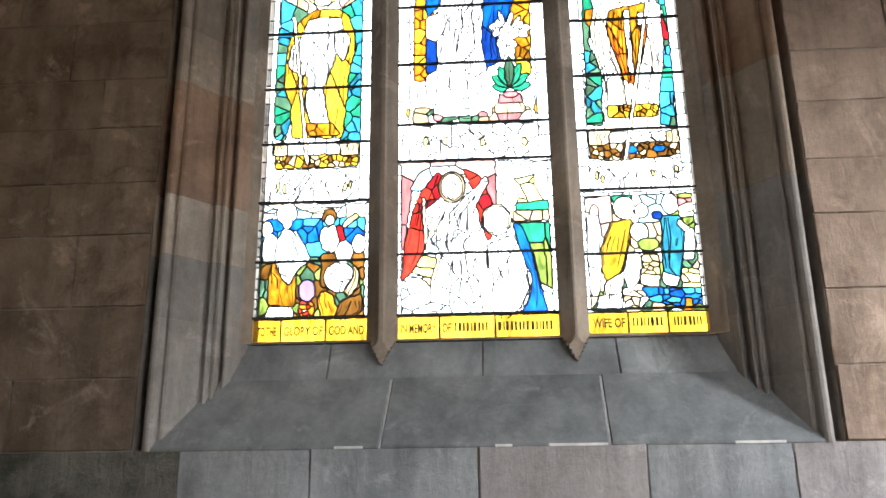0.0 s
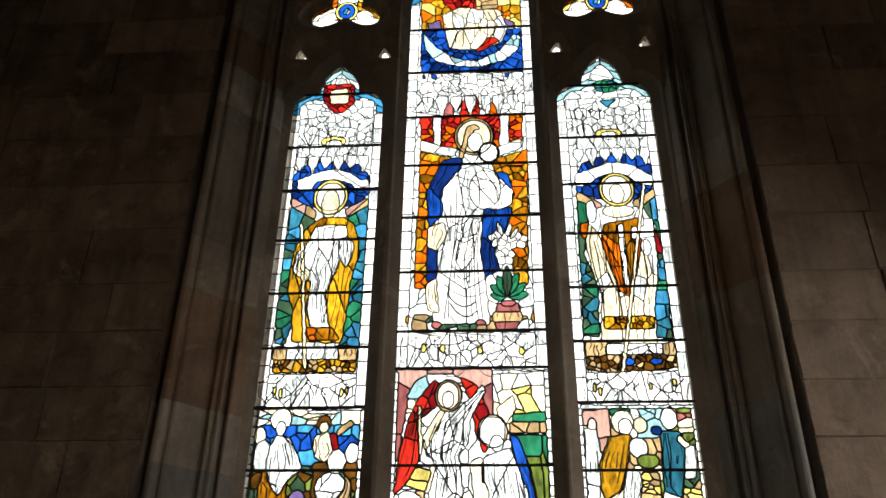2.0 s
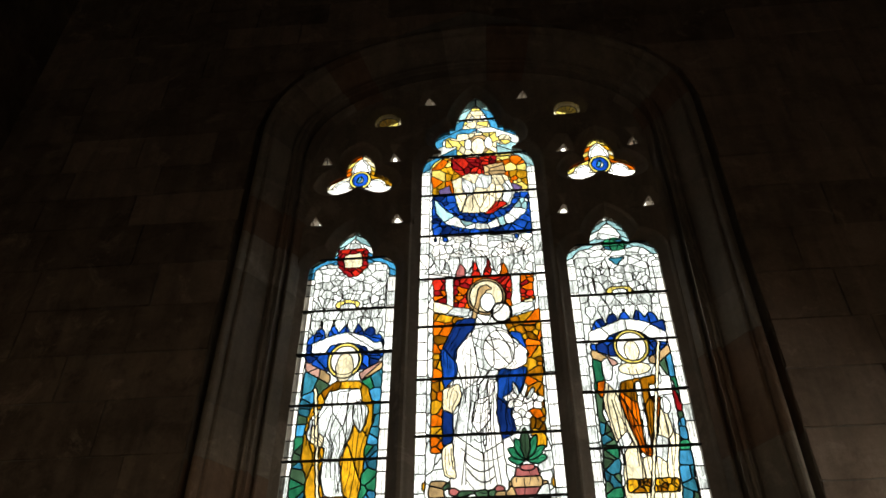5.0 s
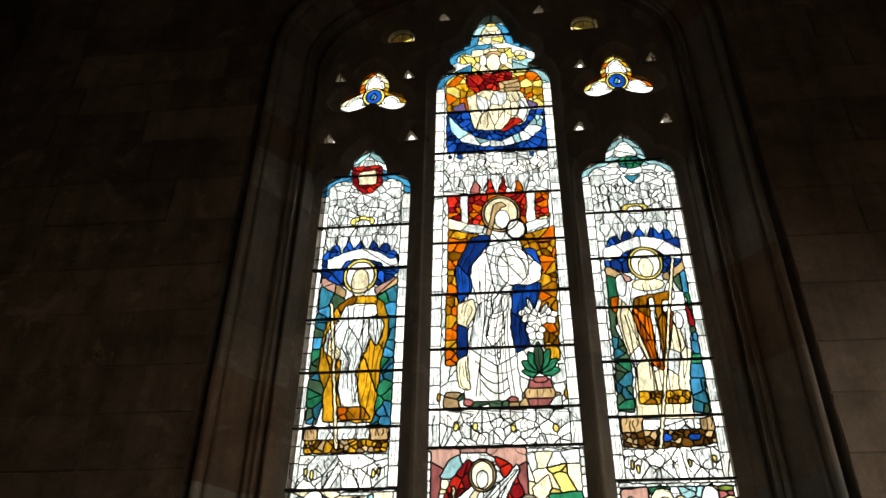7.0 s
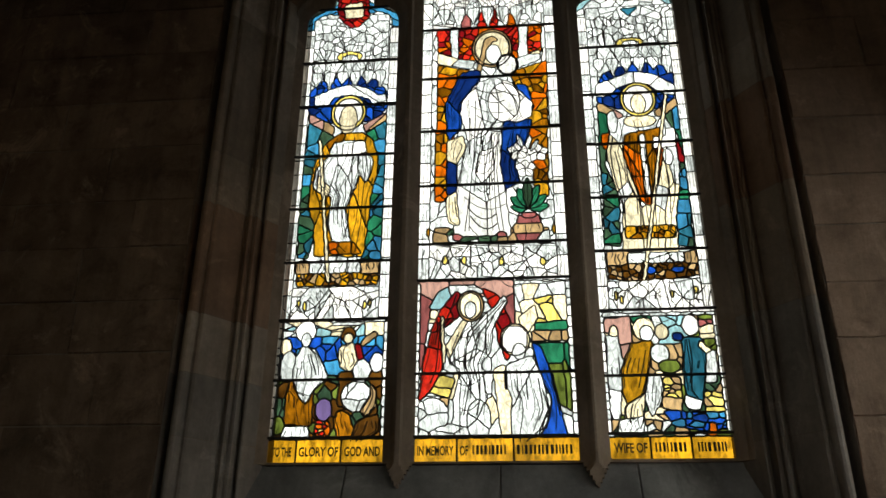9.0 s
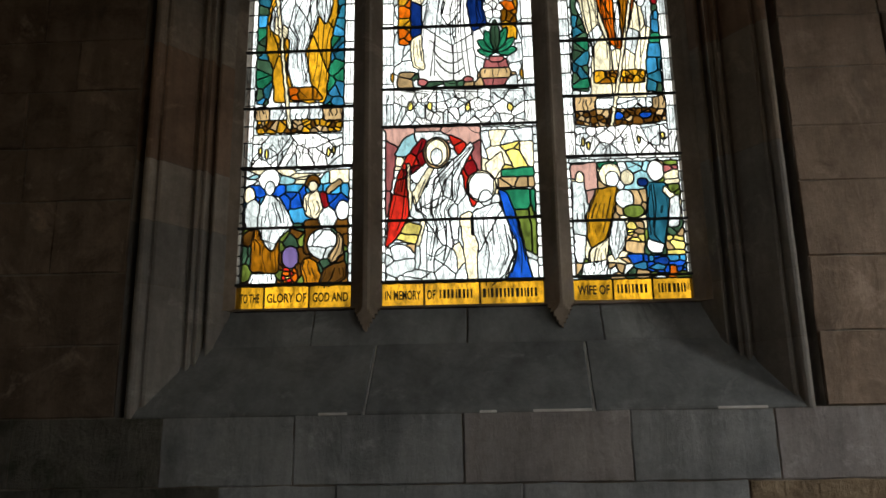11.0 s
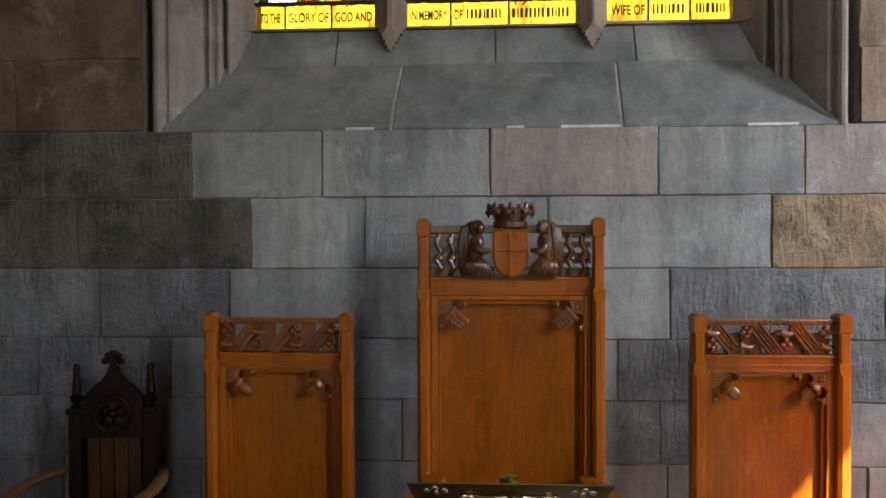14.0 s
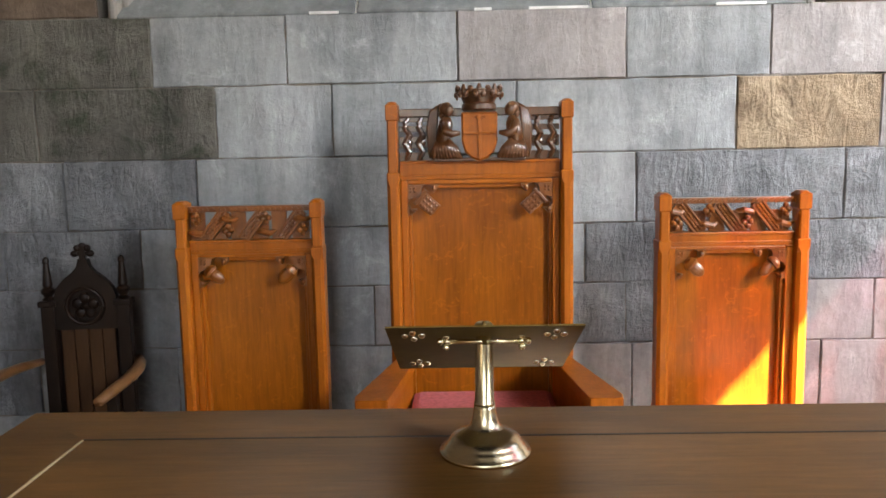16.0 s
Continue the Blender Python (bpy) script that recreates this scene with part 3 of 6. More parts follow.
class Cartoon:
    """The design of one light: shapes laid over each other, cut into panes."""

    def __init__(self, key, x0, x1, z0, z1, field, cell=0.008):
        self.key, self.cell = key, cell
        self.x = np.arange(x0, x1 + cell, cell)
        self.z = np.arange(z0, z1 + cell, cell)
        self.cx, self.cz = np.meshgrid((self.x[:-1] + self.x[1:]) / 2, (self.z[:-1] + self.z[1:]) / 2)
        self.inside = field(self.cx, self.cz) < 0.014
        self.label = np.zeros(self.cx.shape, int)
        self.colors = [None]
        self.lines = []
        self.rng = np.random.default_rng(sum(map(ord, key)))

    def lay(self, mask, color, cut=0.0, tall=1.0):
        """Lay a shape; cut: the size of the panes it is cut into, tall: their height to width."""
        mask = mask & self.inside
        if not mask.any():
            return
        xs, zs = self.cx[mask], self.cz[mask]
        if cut:
            count = max(1, int(len(xs) * self.cell ** 2 / (cut * cut * tall)))
            pick = self.rng.integers(0, len(xs), count)
            px, pz = xs[pick], zs[pick]
            own = np.argmin((xs[:, None] - px) ** 2 + ((zs[:, None] - pz) / tall) ** 2, 1)
        else:
            count, own = 1, np.zeros(len(xs), int)
        start = len(self.colors)
        names = color.split()
        self.colors += [names[self.rng.integers(0, len(names))] for _ in range(count)]
        self.label[mask] = start + own

    def ell(self, color, cx, cz, rx, rz, cut=0.0):
        self.lay(((self.cx - cx) / rx) ** 2 + ((self.cz - cz) / rz) ** 2 < 1, color, cut)

    def pol(self, color, pts, cut=0.0, tall=1.0):
        inside = np.zeros(self.cx.shape, bool)
        for (xa, za), (xb, zb) in zip(pts, pts[1:] + pts[:1]):
            cross = ((za > self.cz) != (zb > self.cz)) & (self.cx < (xb - xa) * (self.cz - za) / (zb - za + 1e-12) + xa)
            inside ^= cross
        self.lay(inside, color, cut, tall)

    def rows(self, color, x0, x1, z0, z1, piece):
        """A strip cut into pieces one above the other."""
        zz = z0
        while zz < z1:
            h = piece * self.rng.uniform(0.8, 1.2)
            self.lay((self.cx > x0) & (self.cx < x1) & (self.cz >= zz) & (self.cz < min(z1, zz + h)), color)
            zz += h

    def border(self, color, z0, z1, width):
        """Upright strips of small panes down both sides."""
        cx, w, *_ = LIGHTS[self.key]
        piece = 0.11 if width > 0.03 else 0.05
        self.rows(color, cx - w - 0.02, cx - w + width, z0, z1, piece)
        self.rows(color, cx + w - width, cx + w + 0.02, z0, z1, piece)
        if width > 0.03:
            for x in (cx - w + 0.35 * width, cx - w + 0.7 * width, cx + w - 0.35 * width, cx + w - 0.7 * width):
                z = z0
                while z < z1 - 0.05:
                    h = self.rng.uniform(0.12, 0.34)
                    self.lin([(x, z), (x, min(z1, z + h))], 0.0014)
                    z += h + 0.05

    def band(self, color, cuts):
        """The inscribed strip at the foot, in three pieces."""
        for a, b in zip(cuts, cuts[1:]):
            self.lay((self.cx > a) & (self.cx <= b) & (self.cz < 2.655), color)

    def folds(self, pts, count):
        """Painted fold lines flowing down inside an outline."""
        zs = [p[1] for p in pts]
        lo, hi = min(zs), max(zs)
        levels = [hi + (lo - hi) * (0.04 + 0.92 * k / 8) for k in range(9)]
        ext = []
        for zl in levels:
            xs = [xa + (zl - za) / (zb - za) * (xb - xa) for (xa, za), (xb, zb) in zip(pts, pts[1:] + pts[:1]) if (za > zl) != (zb > zl)]
            ext.append((min(xs), max(xs)) if xs else None)
        for k in range(count):
            u = (k + self.rng.uniform(0.25, 0.75)) / count
            a = self.rng.integers(0, 4)
            b = self.rng.integers(5, 10)
            ph, amp = self.rng.uniform(0, 6.3), self.rng.uniform(0.01, 0.07)
            line = []
            for j in range(a, min(b, 9)):
                if ext[j]:
                    x0, x1 = ext[j]
                    v = min(0.97, max(0.03, u + amp * math.sin(ph + 0.9 * j)))
                    line.append((x0 + (x1 - x0) * v, levels[j]))
            if len(line) > 1:
                self.lin(line, self.rng.uniform(0.0018, 0.0038))

    def lin(self, pts, w=0.003):
        self.lines.append((pts, w))

    def ring(self, cx, cz, rx, rz, w=0.004):
        """A dark outline round a halo or roundel."""
        self.lin([(cx + rx * math.cos(math.pi * k / 14), cz + rz * math.sin(math.pi * k / 14)) for k in range(29)], w)

    def swags(self, xa, xb, z0, z1, sag, count, lean=0.0):
        """Curved drapery lines hung between two sides."""
        for k in range(count):
            z = z0 + (z1 - z0) * k / max(1, count - 1)
            a, b = xa + self.rng.uniform(0, 0.25) * (xb - xa), xb - self.rng.uniform(0, 0.3) * (xb - xa)
            self.lin([(a + (b - a) * u / 6, z - 4 * sag * (u / 6) * (1 - u / 6) + lean * u / 6) for u in range(7)], self.rng.uniform(0.002, 0.004))

    def leaf(self, color, cx, cz, length, width, angle):
        """A pointed leaf or petal growing from a point."""
        a = radians(angle)
        ux, uz = math.cos(a), math.sin(a)
        side = [(0, 0), (0.25, 0.75), (0.5, 1.0), (0.75, 0.7), (1, 0), (0.75, -0.7), (0.5, -1.0), (0.25, -0.75)]
        self.pol(color, [(cx + length * p * ux - 0.5 * width * q * uz, cz + length * p * uz + 0.5 * width * q * ux) for p, q in side])
        self.lin([(cx, cz), (cx + 0.8 * length * ux, cz + 0.8 * length * uz)], 0.0016)

    def arcade(self, color, x0, x1, z, drop, count):
        """Canopy pendants hanging into the ground below, with their stems and a cusped edge."""
        step = (x1 - x0) / count
        for k in range(count):
            x, d = x0 + (k + 0.5) * step, drop * (1.0 if k % 2 else 0.6)
            self.pol(color, [(x - 0.42 * step, z + 0.05), (x + 0.42 * step, z + 0.05), (x + 0.36 * step, z - 0.1 * d), (x + 0.14 * step, z - 0.45 * d), (x + 0.1 * step, z - 0.8 * d), (x, z - d), (x - 0.1 * step, z - 0.8 * d), (x - 0.14 * step, z - 0.45 * d), (x - 0.36 * step, z - 0.1 * d)])
            self.lin([(x, z + 0.13), (x, z - 0.7 * d)], 0.0018)
            self.lin([(x - 0.45 * step, z + 0.05), (x, z + 0.11), (x + 0.45 * step, z + 0.05)], 0.0022)

    def shafts(self, x0, x1, z0, z1, count):
        """Upright painted lines of small niches and pinnacles."""
        for k in range(count):
            x = x0 + (x1 - x0) * (k + 0.5) / count
            top = z1 - (z1 - z0) * (0.25 if k % 3 == 1 else 0.0)
            self.lin([(x, z0), (x, top)], 0.0018)
            self.lin([(x - 0.4 * (x1 - x0) / count, top - 0.03), (x, top), (x + 0.4 * (x1 - x0) / count, top - 0.03)], 0.002)

    def rim(self, color, field, width, piece):
        """A band of panes along the edge of the opening."""
        f = field(self.cx, self.cz)
        zz = np.floor((self.cz + 0.6 * np.abs(self.cx - self.cx.mean())) / piece).astype(int)
        band = (f > -width) & self.inside & self.above
        side = self.cx > self.cx.mean()
        for v in np.unique(zz[band]):
            for s in (False, True):
                self.lay(band & (zz == v) & (side == s), color)

    def build(self, name, label):
        ob = new(name)
        ob.parent = window
        tagged(ob, label)
        nz, nx = self.label.shape
        lab = np.where(self.inside, self.label, -1)
        VX, VZ = np.meshgrid(self.x, self.z)
        pad = np.pad(lab, 1, constant_values=-2)
        hor = pad[:-1, 1:-1] != pad[1:, 1:-1]     # edges along x
        ver = pad[1:-1, :-1] != pad[1:-1, 1:]     # edges along z
        for _ in range(5):
            sx, sz, c = np.zeros_like(VX), np.zeros_like(VX), np.zeros_like(VX)
            for a, b2, e in ((np.s_[:, :-1], np.s_[:, 1:], hor), (np.s_[:-1, :], np.s_[1:, :], ver)):
                for p, q in ((a, b2), (b2, a)):
                    sx[p] += np.where(e, VX[q], 0)
                    sz[p] += np.where(e, VZ[q], 0)
                    c[p] += e
            mv = c >= 2
            VX = np.where(mv, 0.5 * VX + 0.5 * sx / np.maximum(c, 1), VX)
            VZ = np.where(mv, 0.5 * VZ + 0.5 * sz / np.maximum(c, 1), VZ)
        idx = np.arange(VX.size).reshape(VX.shape)
        P = np.stack([VX.ravel() - W0.x, np.zeros(VX.size), VZ.ravel() - W0.z], -1)
        Q = np.stack([idx[:-1, :-1], idx[:-1, 1:], idx[1:, 1:], idx[1:, :-1]], -1)
        for v in np.unique(lab[lab > 0]):
            q = Q[lab == v]
            if len(q) < 4:
                continue
            used, inv = np.unique(q.ravel(), return_inverse=True)
            pane = mesh_ob("pane", P[used].tolist(), inv.reshape(-1, 4).tolist(), GLASS[self.colors[v]], ob)
        # lead came along every joint, painted lines in the same dark
        pale = np.array([c in ("white", "clear", "grey", "cream") for c in self.colors] + [False, False])
        soft_h = pale[pad[:-1, 1:-1]] & pale[pad[1:, 1:-1]]
        soft_v = pale[pad[1:-1, :-1]] & pale[pad[1:-1, 1:]]
        lead_v, lead_f = [], []

        def ribbon(a, b2, w, depth):
            t = b2 - a
            ln = np.linalg.norm(t, axis=1, keepdims=True) + 1e-9
            t = t / ln
            nrm = np.stack([-t[:, 2], np.zeros(len(t)), t[:, 0]], -1) * w
            a, b2 = a - t * w * 0.6, b2 + t * w * 0.6
            ridge = np.array([0, -depth, 0])
            base = np.array([0, -0.0012, 0])
            quad = np.stack([a - nrm + base, b2 - nrm + base, b2 + ridge, a + ridge, a + nrm + base, b2 + nrm + base], 1)
            s = sum(len(v) for v in lead_v)
            k = s + 6 * np.arange(len(a))[:, None]
            lead_v.append(quad.reshape(-1, 3))
            lead_f.append(np.vstack([k + np.array([0, 1, 2, 3]), k + np.array([3, 2, 5, 4])]))

        for thin, w in ((False, 0.0047), (True, 0.0038)):
            segs = [(idx[i, j], idx[i, j + 1]) for i, j in zip(*np.nonzero(hor & (soft_h == thin)))] + [(idx[i, j], idx[i + 1, j]) for i, j in zip(*np.nonzero(ver & (soft_v == thin)))]
            if segs:
                segs = np.array(segs)
                ribbon(P[segs[:, 0]], P[segs[:, 1]], w, 0.006 if not thin else 0.004)
        for pts, w in self.lines:
            p = np.array([(x - W0.x, 0, z - W0.z) for x, z in pts])
            ribbon(p[:-1], p[1:], w, 0.003)
        mesh_ob("lead_came", np.vstack(lead_v).tolist(), np.vstack(lead_f).tolist(), LEAD, ob, "dark lead cames and painted outlines")
        return ob


def saddle_bars(ob, key, heights, w=None):
    cx, half, *_ = LIGHTS[key]
    for z in heights:
        bm = bmesh.new()
        box(bm, cx - half - 0.01 - W0.x, cx + half + 0.01 - W0.x, -0.016, -0.004, z - W0.z - 0.0065, z - W0.z + 0.0065, bevel=0.002)
        part("saddle_bar", bm, IRON, ob, "black iron saddle bar")


def start_light(key):
    cx, w, z0, z1 = LIGHTS[key]
    field = lambda x, z: light_shape(key, x, z)
    top = 6.76 if key == "c" else 5.5
    c = Cartoon(key, cx - w - 0.016, cx + w + 0.016, z0 - 0.012, top, field)
    c.field = field
    c.above = c.cz > z1 - 0.05
    return c
# north light
c = start_light("l")
c.lay(c.inside, "white white grey", 0.075, 1.4)
c.rim("aqua aqua white sky", c.field, 0.04, 0.05)
c.pol("white", [(-1.059, 5.176), (-0.602, 5.195), (-0.602, 4.868), (-1.05, 4.871)], 0.05)
c.folds([(-1.05, 4.72), (-0.6, 4.72), (-0.6, 5.1), (-1.05, 5.1)], 12)
c.pol("red crimson", [(-0.929, 5.33), (-0.736, 5.333), (-0.726, 5.18), (-0.792, 5.107), (-0.845, 5.11), (-0.917, 5.191)], 0.04)
c.pol("cream", [(-0.885, 5.281), (-0.77, 5.297), (-0.762, 5.182), (-0.876, 5.179)])
c.ell("yellow", -0.831, 4.893, 0.076, 0.034)
c.ell("white", -0.829, 4.876, 0.048, 0.030)
c.pol("blue blue navy", [(-1.046, 4.506), (-1.059, 4.644), (-0.996, 4.72), (-0.88, 4.752), (-0.745, 4.742), (-0.66, 4.716), (-0.598, 4.632), (-0.598, 4.516), (-0.635, 4.472), (-0.699, 4.434), (-0.912, 4.433), (-1.014, 4.485)], 0.055)
c.arcade("white", -1.054, -0.604, 4.735, 0.085, 6)
c.shafts(-1.039, -0.619, 4.86, 5.08, 9)
c.pol("tan mauve", [(-1.049, 4.507), (-0.928, 4.434), (-0.887, 4.401), (-0.897, 4.352), (-1.038, 4.441)], 0.05)
c.pol("tan mauve", [(-0.731, 4.41), (-0.6, 4.489), (-0.592, 4.443), (-0.713, 4.363)], 0.05)
c.pol("teal teal sky green moss", [(-1.044, 4.441), (-0.89, 4.344), (-0.945, 4.181), (-1.0, 4.04), (-1.006, 3.901), (-0.945, 3.795), (-0.984, 3.597), (-1.045, 3.6), (-1.051, 3.868), (-1.049, 4.151)], 0.055)
c.pol("teal sky green", [(-0.712, 4.352), (-0.592, 4.439), (-0.592, 4.125), (-0.59, 3.581), (-0.702, 3.585), (-0.692, 3.851), (-0.671, 4.13), (-0.644, 4.237)], 0.055)
c.pol("clear white", [(-1.016, 4.555), (-1.024, 4.622), (-0.958, 4.649), (-0.909, 4.674), (-0.81, 4.695), (-0.708, 4.66), (-0.657, 4.609), (-0.604, 4.617), (-0.595, 4.543), (-0.67, 4.536), (-0.705, 4.589), (-0.806, 4.623), (-0.906, 4.61), (-0.936, 4.557)], 0.09)
c.pol("gold gold amber", [(-0.936, 4.298), (-0.859, 4.361), (-0.729, 4.361), (-0.672, 4.32), (-0.633, 4.2), (-0.638, 4.092), (-0.665, 3.953), (-0.673, 3.782), (-0.69, 3.601), (-0.818, 3.607), (-0.955, 3.612), (-0.964, 3.796), (-1.006, 3.901), (-1.006, 4.041), (-0.989, 4.166)], 0.09, tall=2.2)
c.folds([(-0.936, 4.298), (-0.859, 4.361), (-0.729, 4.361), (-0.672, 4.32), (-0.633, 4.2), (-0.638, 4.092), (-0.665, 3.953), (-0.673, 3.782), (-0.69, 3.601), (-0.818, 3.607), (-0.955, 3.612), (-0.964, 3.796), (-1.006, 3.901), (-1.006, 4.041), (-0.989, 4.166)], 9)
c.pol("cream white", [(-0.888, 4.307), (-0.727, 4.316), (-0.721, 4.168), (-0.746, 4.027), (-0.796, 3.89), (-0.769, 3.72), (-0.718, 3.602), (-0.851, 3.657), (-0.89, 3.792), (-0.884, 3.964), (-0.949, 3.985), (-0.989, 4.022), (-0.975, 4.147), (-0.915, 4.216)], 0.07, tall=3.2)
c.folds([(-0.888, 4.307), (-0.727, 4.316), (-0.721, 4.168), (-0.746, 4.027), (-0.796, 3.89), (-0.769, 3.72), (-0.718, 3.602), (-0.851, 3.657), (-0.89, 3.792), (-0.884, 3.964), (-0.949, 3.985), (-0.989, 4.022), (-0.975, 4.147), (-0.915, 4.216)], 11)
c.pol("white", [(-0.742, 4.287), (-0.658, 4.183), (-0.67, 4.094), (-0.699, 4.031), (-0.751, 4.134)])
c.folds([(-0.742, 4.287), (-0.658, 4.183), (-0.67, 4.094), (-0.699, 4.031), (-0.751, 4.134)], 4)
c.pol("clear", [(-0.836, 4.296), (-0.714, 4.307), (-0.698, 4.233), (-0.835, 4.215)])
c.pol("orange amber", [(-0.883, 3.692), (-0.746, 3.692), (-0.697, 3.618), (-0.864, 3.615)], 0.05)
c.ell("yellow", -0.817, 4.500, 0.1, 0.117)
c.ell("clear", -0.817, 4.500, 0.083, 0.097)
c.ell("cream", -0.815, 4.454, 0.050, 0.096)
c.ring(-0.817, 4.5, 0.1, 0.117, 0.005)
c.ring(-0.817, 4.5, 0.08, 0.094, 0.0025)
c.pol("white grey", [(-0.974, 3.581), (-0.704, 3.579), (-0.698, 3.489), (-0.968, 3.493)], 0.05, tall=2)
c.folds([(-0.974, 3.581), (-0.704, 3.579), (-0.698, 3.489), (-0.968, 3.493)], 7)
c.pol("tan brown gold", [(-1.039, 3.512), (-0.603, 3.517), (-0.607, 3.438), (-1.033, 3.439)], 0.028)
c.pol("tan", [(-1.044, 3.587), (-0.971, 3.584), (-0.969, 3.513), (-1.042, 3.512)])
c.folds([(-1.044, 3.587), (-0.971, 3.584), (-0.969, 3.513), (-1.042, 3.512)], 5)
c.pol("tan", [(-0.704, 3.573), (-0.599, 3.571), (-0.603, 3.508), (-0.701, 3.502)])
c.folds([(-0.704, 3.573), (-0.599, 3.571), (-0.603, 3.508), (-0.701, 3.502)], 5)
c.pol("cream", [(-0.978, 4.331), (-0.961, 4.33), (-0.857, 3.454), (-0.875, 3.455)])
c.pol("clear white", [(-1.108, 3.438), (-0.595, 3.435), (-0.6, 3.25), (-1.108, 3.255)], 0.072)
c.folds([(-1.108, 3.438), (-0.595, 3.435), (-0.6, 3.25), (-1.108, 3.255)], 12)
c.shafts(-1.03, -0.62, 3.28, 3.42, 8)
c.ring(-0.825, 3.27, 0.09, 0.07, 0.002)
c.ell("yellow", -1.011, 3.344, 0.009, 0.028)
c.ell("yellow", -0.980, 3.334, 0.009, 0.028)
c.ell("yellow", -0.670, 3.332, 0.009, 0.028)
c.ell("yellow", -0.641, 3.346, 0.008, 0.028)
c.border("white clear", 3.27, 5.1, 0.052)
c.pol("moss brown olive", [(-1.099, 2.987), (-0.529, 2.986), (-0.519, 2.615), (-1.123, 2.626)], 0.06)
c.pol("white aqua cream", [(-1.152, 3.25), (-0.536, 3.242), (-0.534, 3.164), (-1.144, 3.165)], 0.072, tall=0.4)
c.pol("sky blue", [(-1.144, 3.165), (-0.534, 3.173), (-0.529, 3.001), (-0.783, 2.967), (-1.127, 2.982)], 0.072)
c.ell("cream", -1.058, 3.119, 0.029, 0.044)
c.ell("grey", -1.035, 3.016, 0.041, 0.081)
c.pol("white grey", [(-0.971, 3.124), (-0.906, 3.105), (-0.853, 3.01), (-0.833, 2.957), (-0.903, 2.891), (-0.94, 2.822), (-0.978, 2.87), (-1.011, 2.971), (-1.004, 3.057)], 0.12, tall=2)
c.folds([(-0.971, 3.124), (-0.906, 3.105), (-0.853, 3.01), (-0.833, 2.957), (-0.903, 2.891), (-0.94, 2.822), (-0.978, 2.87), (-1.011, 2.971), (-1.004, 3.057)], 7)
c.pol("gold amber brown", [(-1.016, 2.956), (-0.972, 2.864), (-0.932, 2.819), (-0.903, 2.891), (-0.9, 2.725), (-1.037, 2.727), (-1.037, 2.872)], 0.06, tall=3)
c.folds([(-1.016, 2.956), (-0.972, 2.864), (-0.932, 2.819), (-0.903, 2.891), (-0.9, 2.725), (-1.037, 2.727), (-1.037, 2.872)], 5)
c.pol("white", [(-1.037, 2.725), (-0.914, 2.725), (-0.904, 2.662), (-1.042, 2.657)])
c.folds([(-1.037, 2.725), (-0.914, 2.725), (-0.904, 2.662), (-1.042, 2.657)], 4)
c.ell("clear", -0.959, 3.196, 0.050, 0.057)
c.ell("white", -0.956, 3.154, 0.027, 0.039)
c.pol("cream", [(-0.79, 3.11), (-0.72, 3.137), (-0.672, 3.033), (-0.727, 2.986), (-0.779, 3.008)])
c.folds([(-0.79, 3.11), (-0.72, 3.137), (-0.672, 3.033), (-0.727, 2.986), (-0.779, 3.008)], 5)
c.ell("brown", -0.742, 3.177, 0.035, 0.039)
c.ell("cream", -0.741, 3.159, 0.023, 0.030)
c.pol("tan", [(-0.677, 3.145), (-0.604, 3.199), (-0.592, 3.172), (-0.67, 3.109)])
c.pol("crimson", [(-0.711, 3.137), (-0.676, 3.121), (-0.655, 3.033), (-0.682, 2.999)])
c.pol("crimson brown", [(-0.784, 2.988), (-0.67, 2.99), (-0.668, 2.942), (-0.757, 2.809), (-0.783, 2.821), (-0.774, 2.922)])
c.ell("white", -0.687, 2.864, 0.075, 0.076, 0.06)
c.ell("white", -0.665, 2.990, 0.043, 0.058)
c.pol("yellow tan", [(-0.623, 2.932), (-0.585, 2.889), (-0.59, 2.806), (-0.647, 2.763), (-0.662, 2.802), (-0.62, 2.862)])
c.folds([(-0.623, 2.932), (-0.585, 2.889), (-0.59, 2.806), (-0.647, 2.763), (-0.662, 2.802), (-0.62, 2.862)], 3)
c.pol("amber brown", [(-0.773, 2.799), (-0.717, 2.781), (-0.678, 2.653), (-0.765, 2.649), (-0.793, 2.75)])
c.folds([(-0.773, 2.799), (-0.717, 2.781), (-0.678, 2.653), (-0.765, 2.649), (-0.793, 2.75)], 4)
c.pol("amber brown", [(-0.674, 2.747), (-0.576, 2.778), (-0.567, 2.696), (-0.655, 2.642), (-0.71, 2.648)], 0.084)
c.folds([(-0.674, 2.747), (-0.576, 2.778), (-0.567, 2.696), (-0.655, 2.642), (-0.71, 2.648)], 5)
c.ell("orange yellow red", -0.843, 2.710, 0.039, 0.052, 0.022)
c.ell("violet", -0.843, 2.800, 0.042, 0.055)
c.ell("grey", -0.593, 3.032, 0.032, 0.052)
c.pol("moss tan", [(-1.07, 2.66), (-0.52, 2.655), (-0.519, 2.615), (-1.122, 2.624)], 0.06)
c.border("white clear", 2.67, 3.25, 0.016)
c.band("gold", (-1.2, -0.965, -0.745, -0.5))

light = c.build("stained_glass_light", "stained glass light with gold-robed figure and blue ground")
saddle_bars(light, "l", (5.245, 4.85, 4.545, 4.214, 3.887, 3.574, 3.255, 2.946, 2.665))

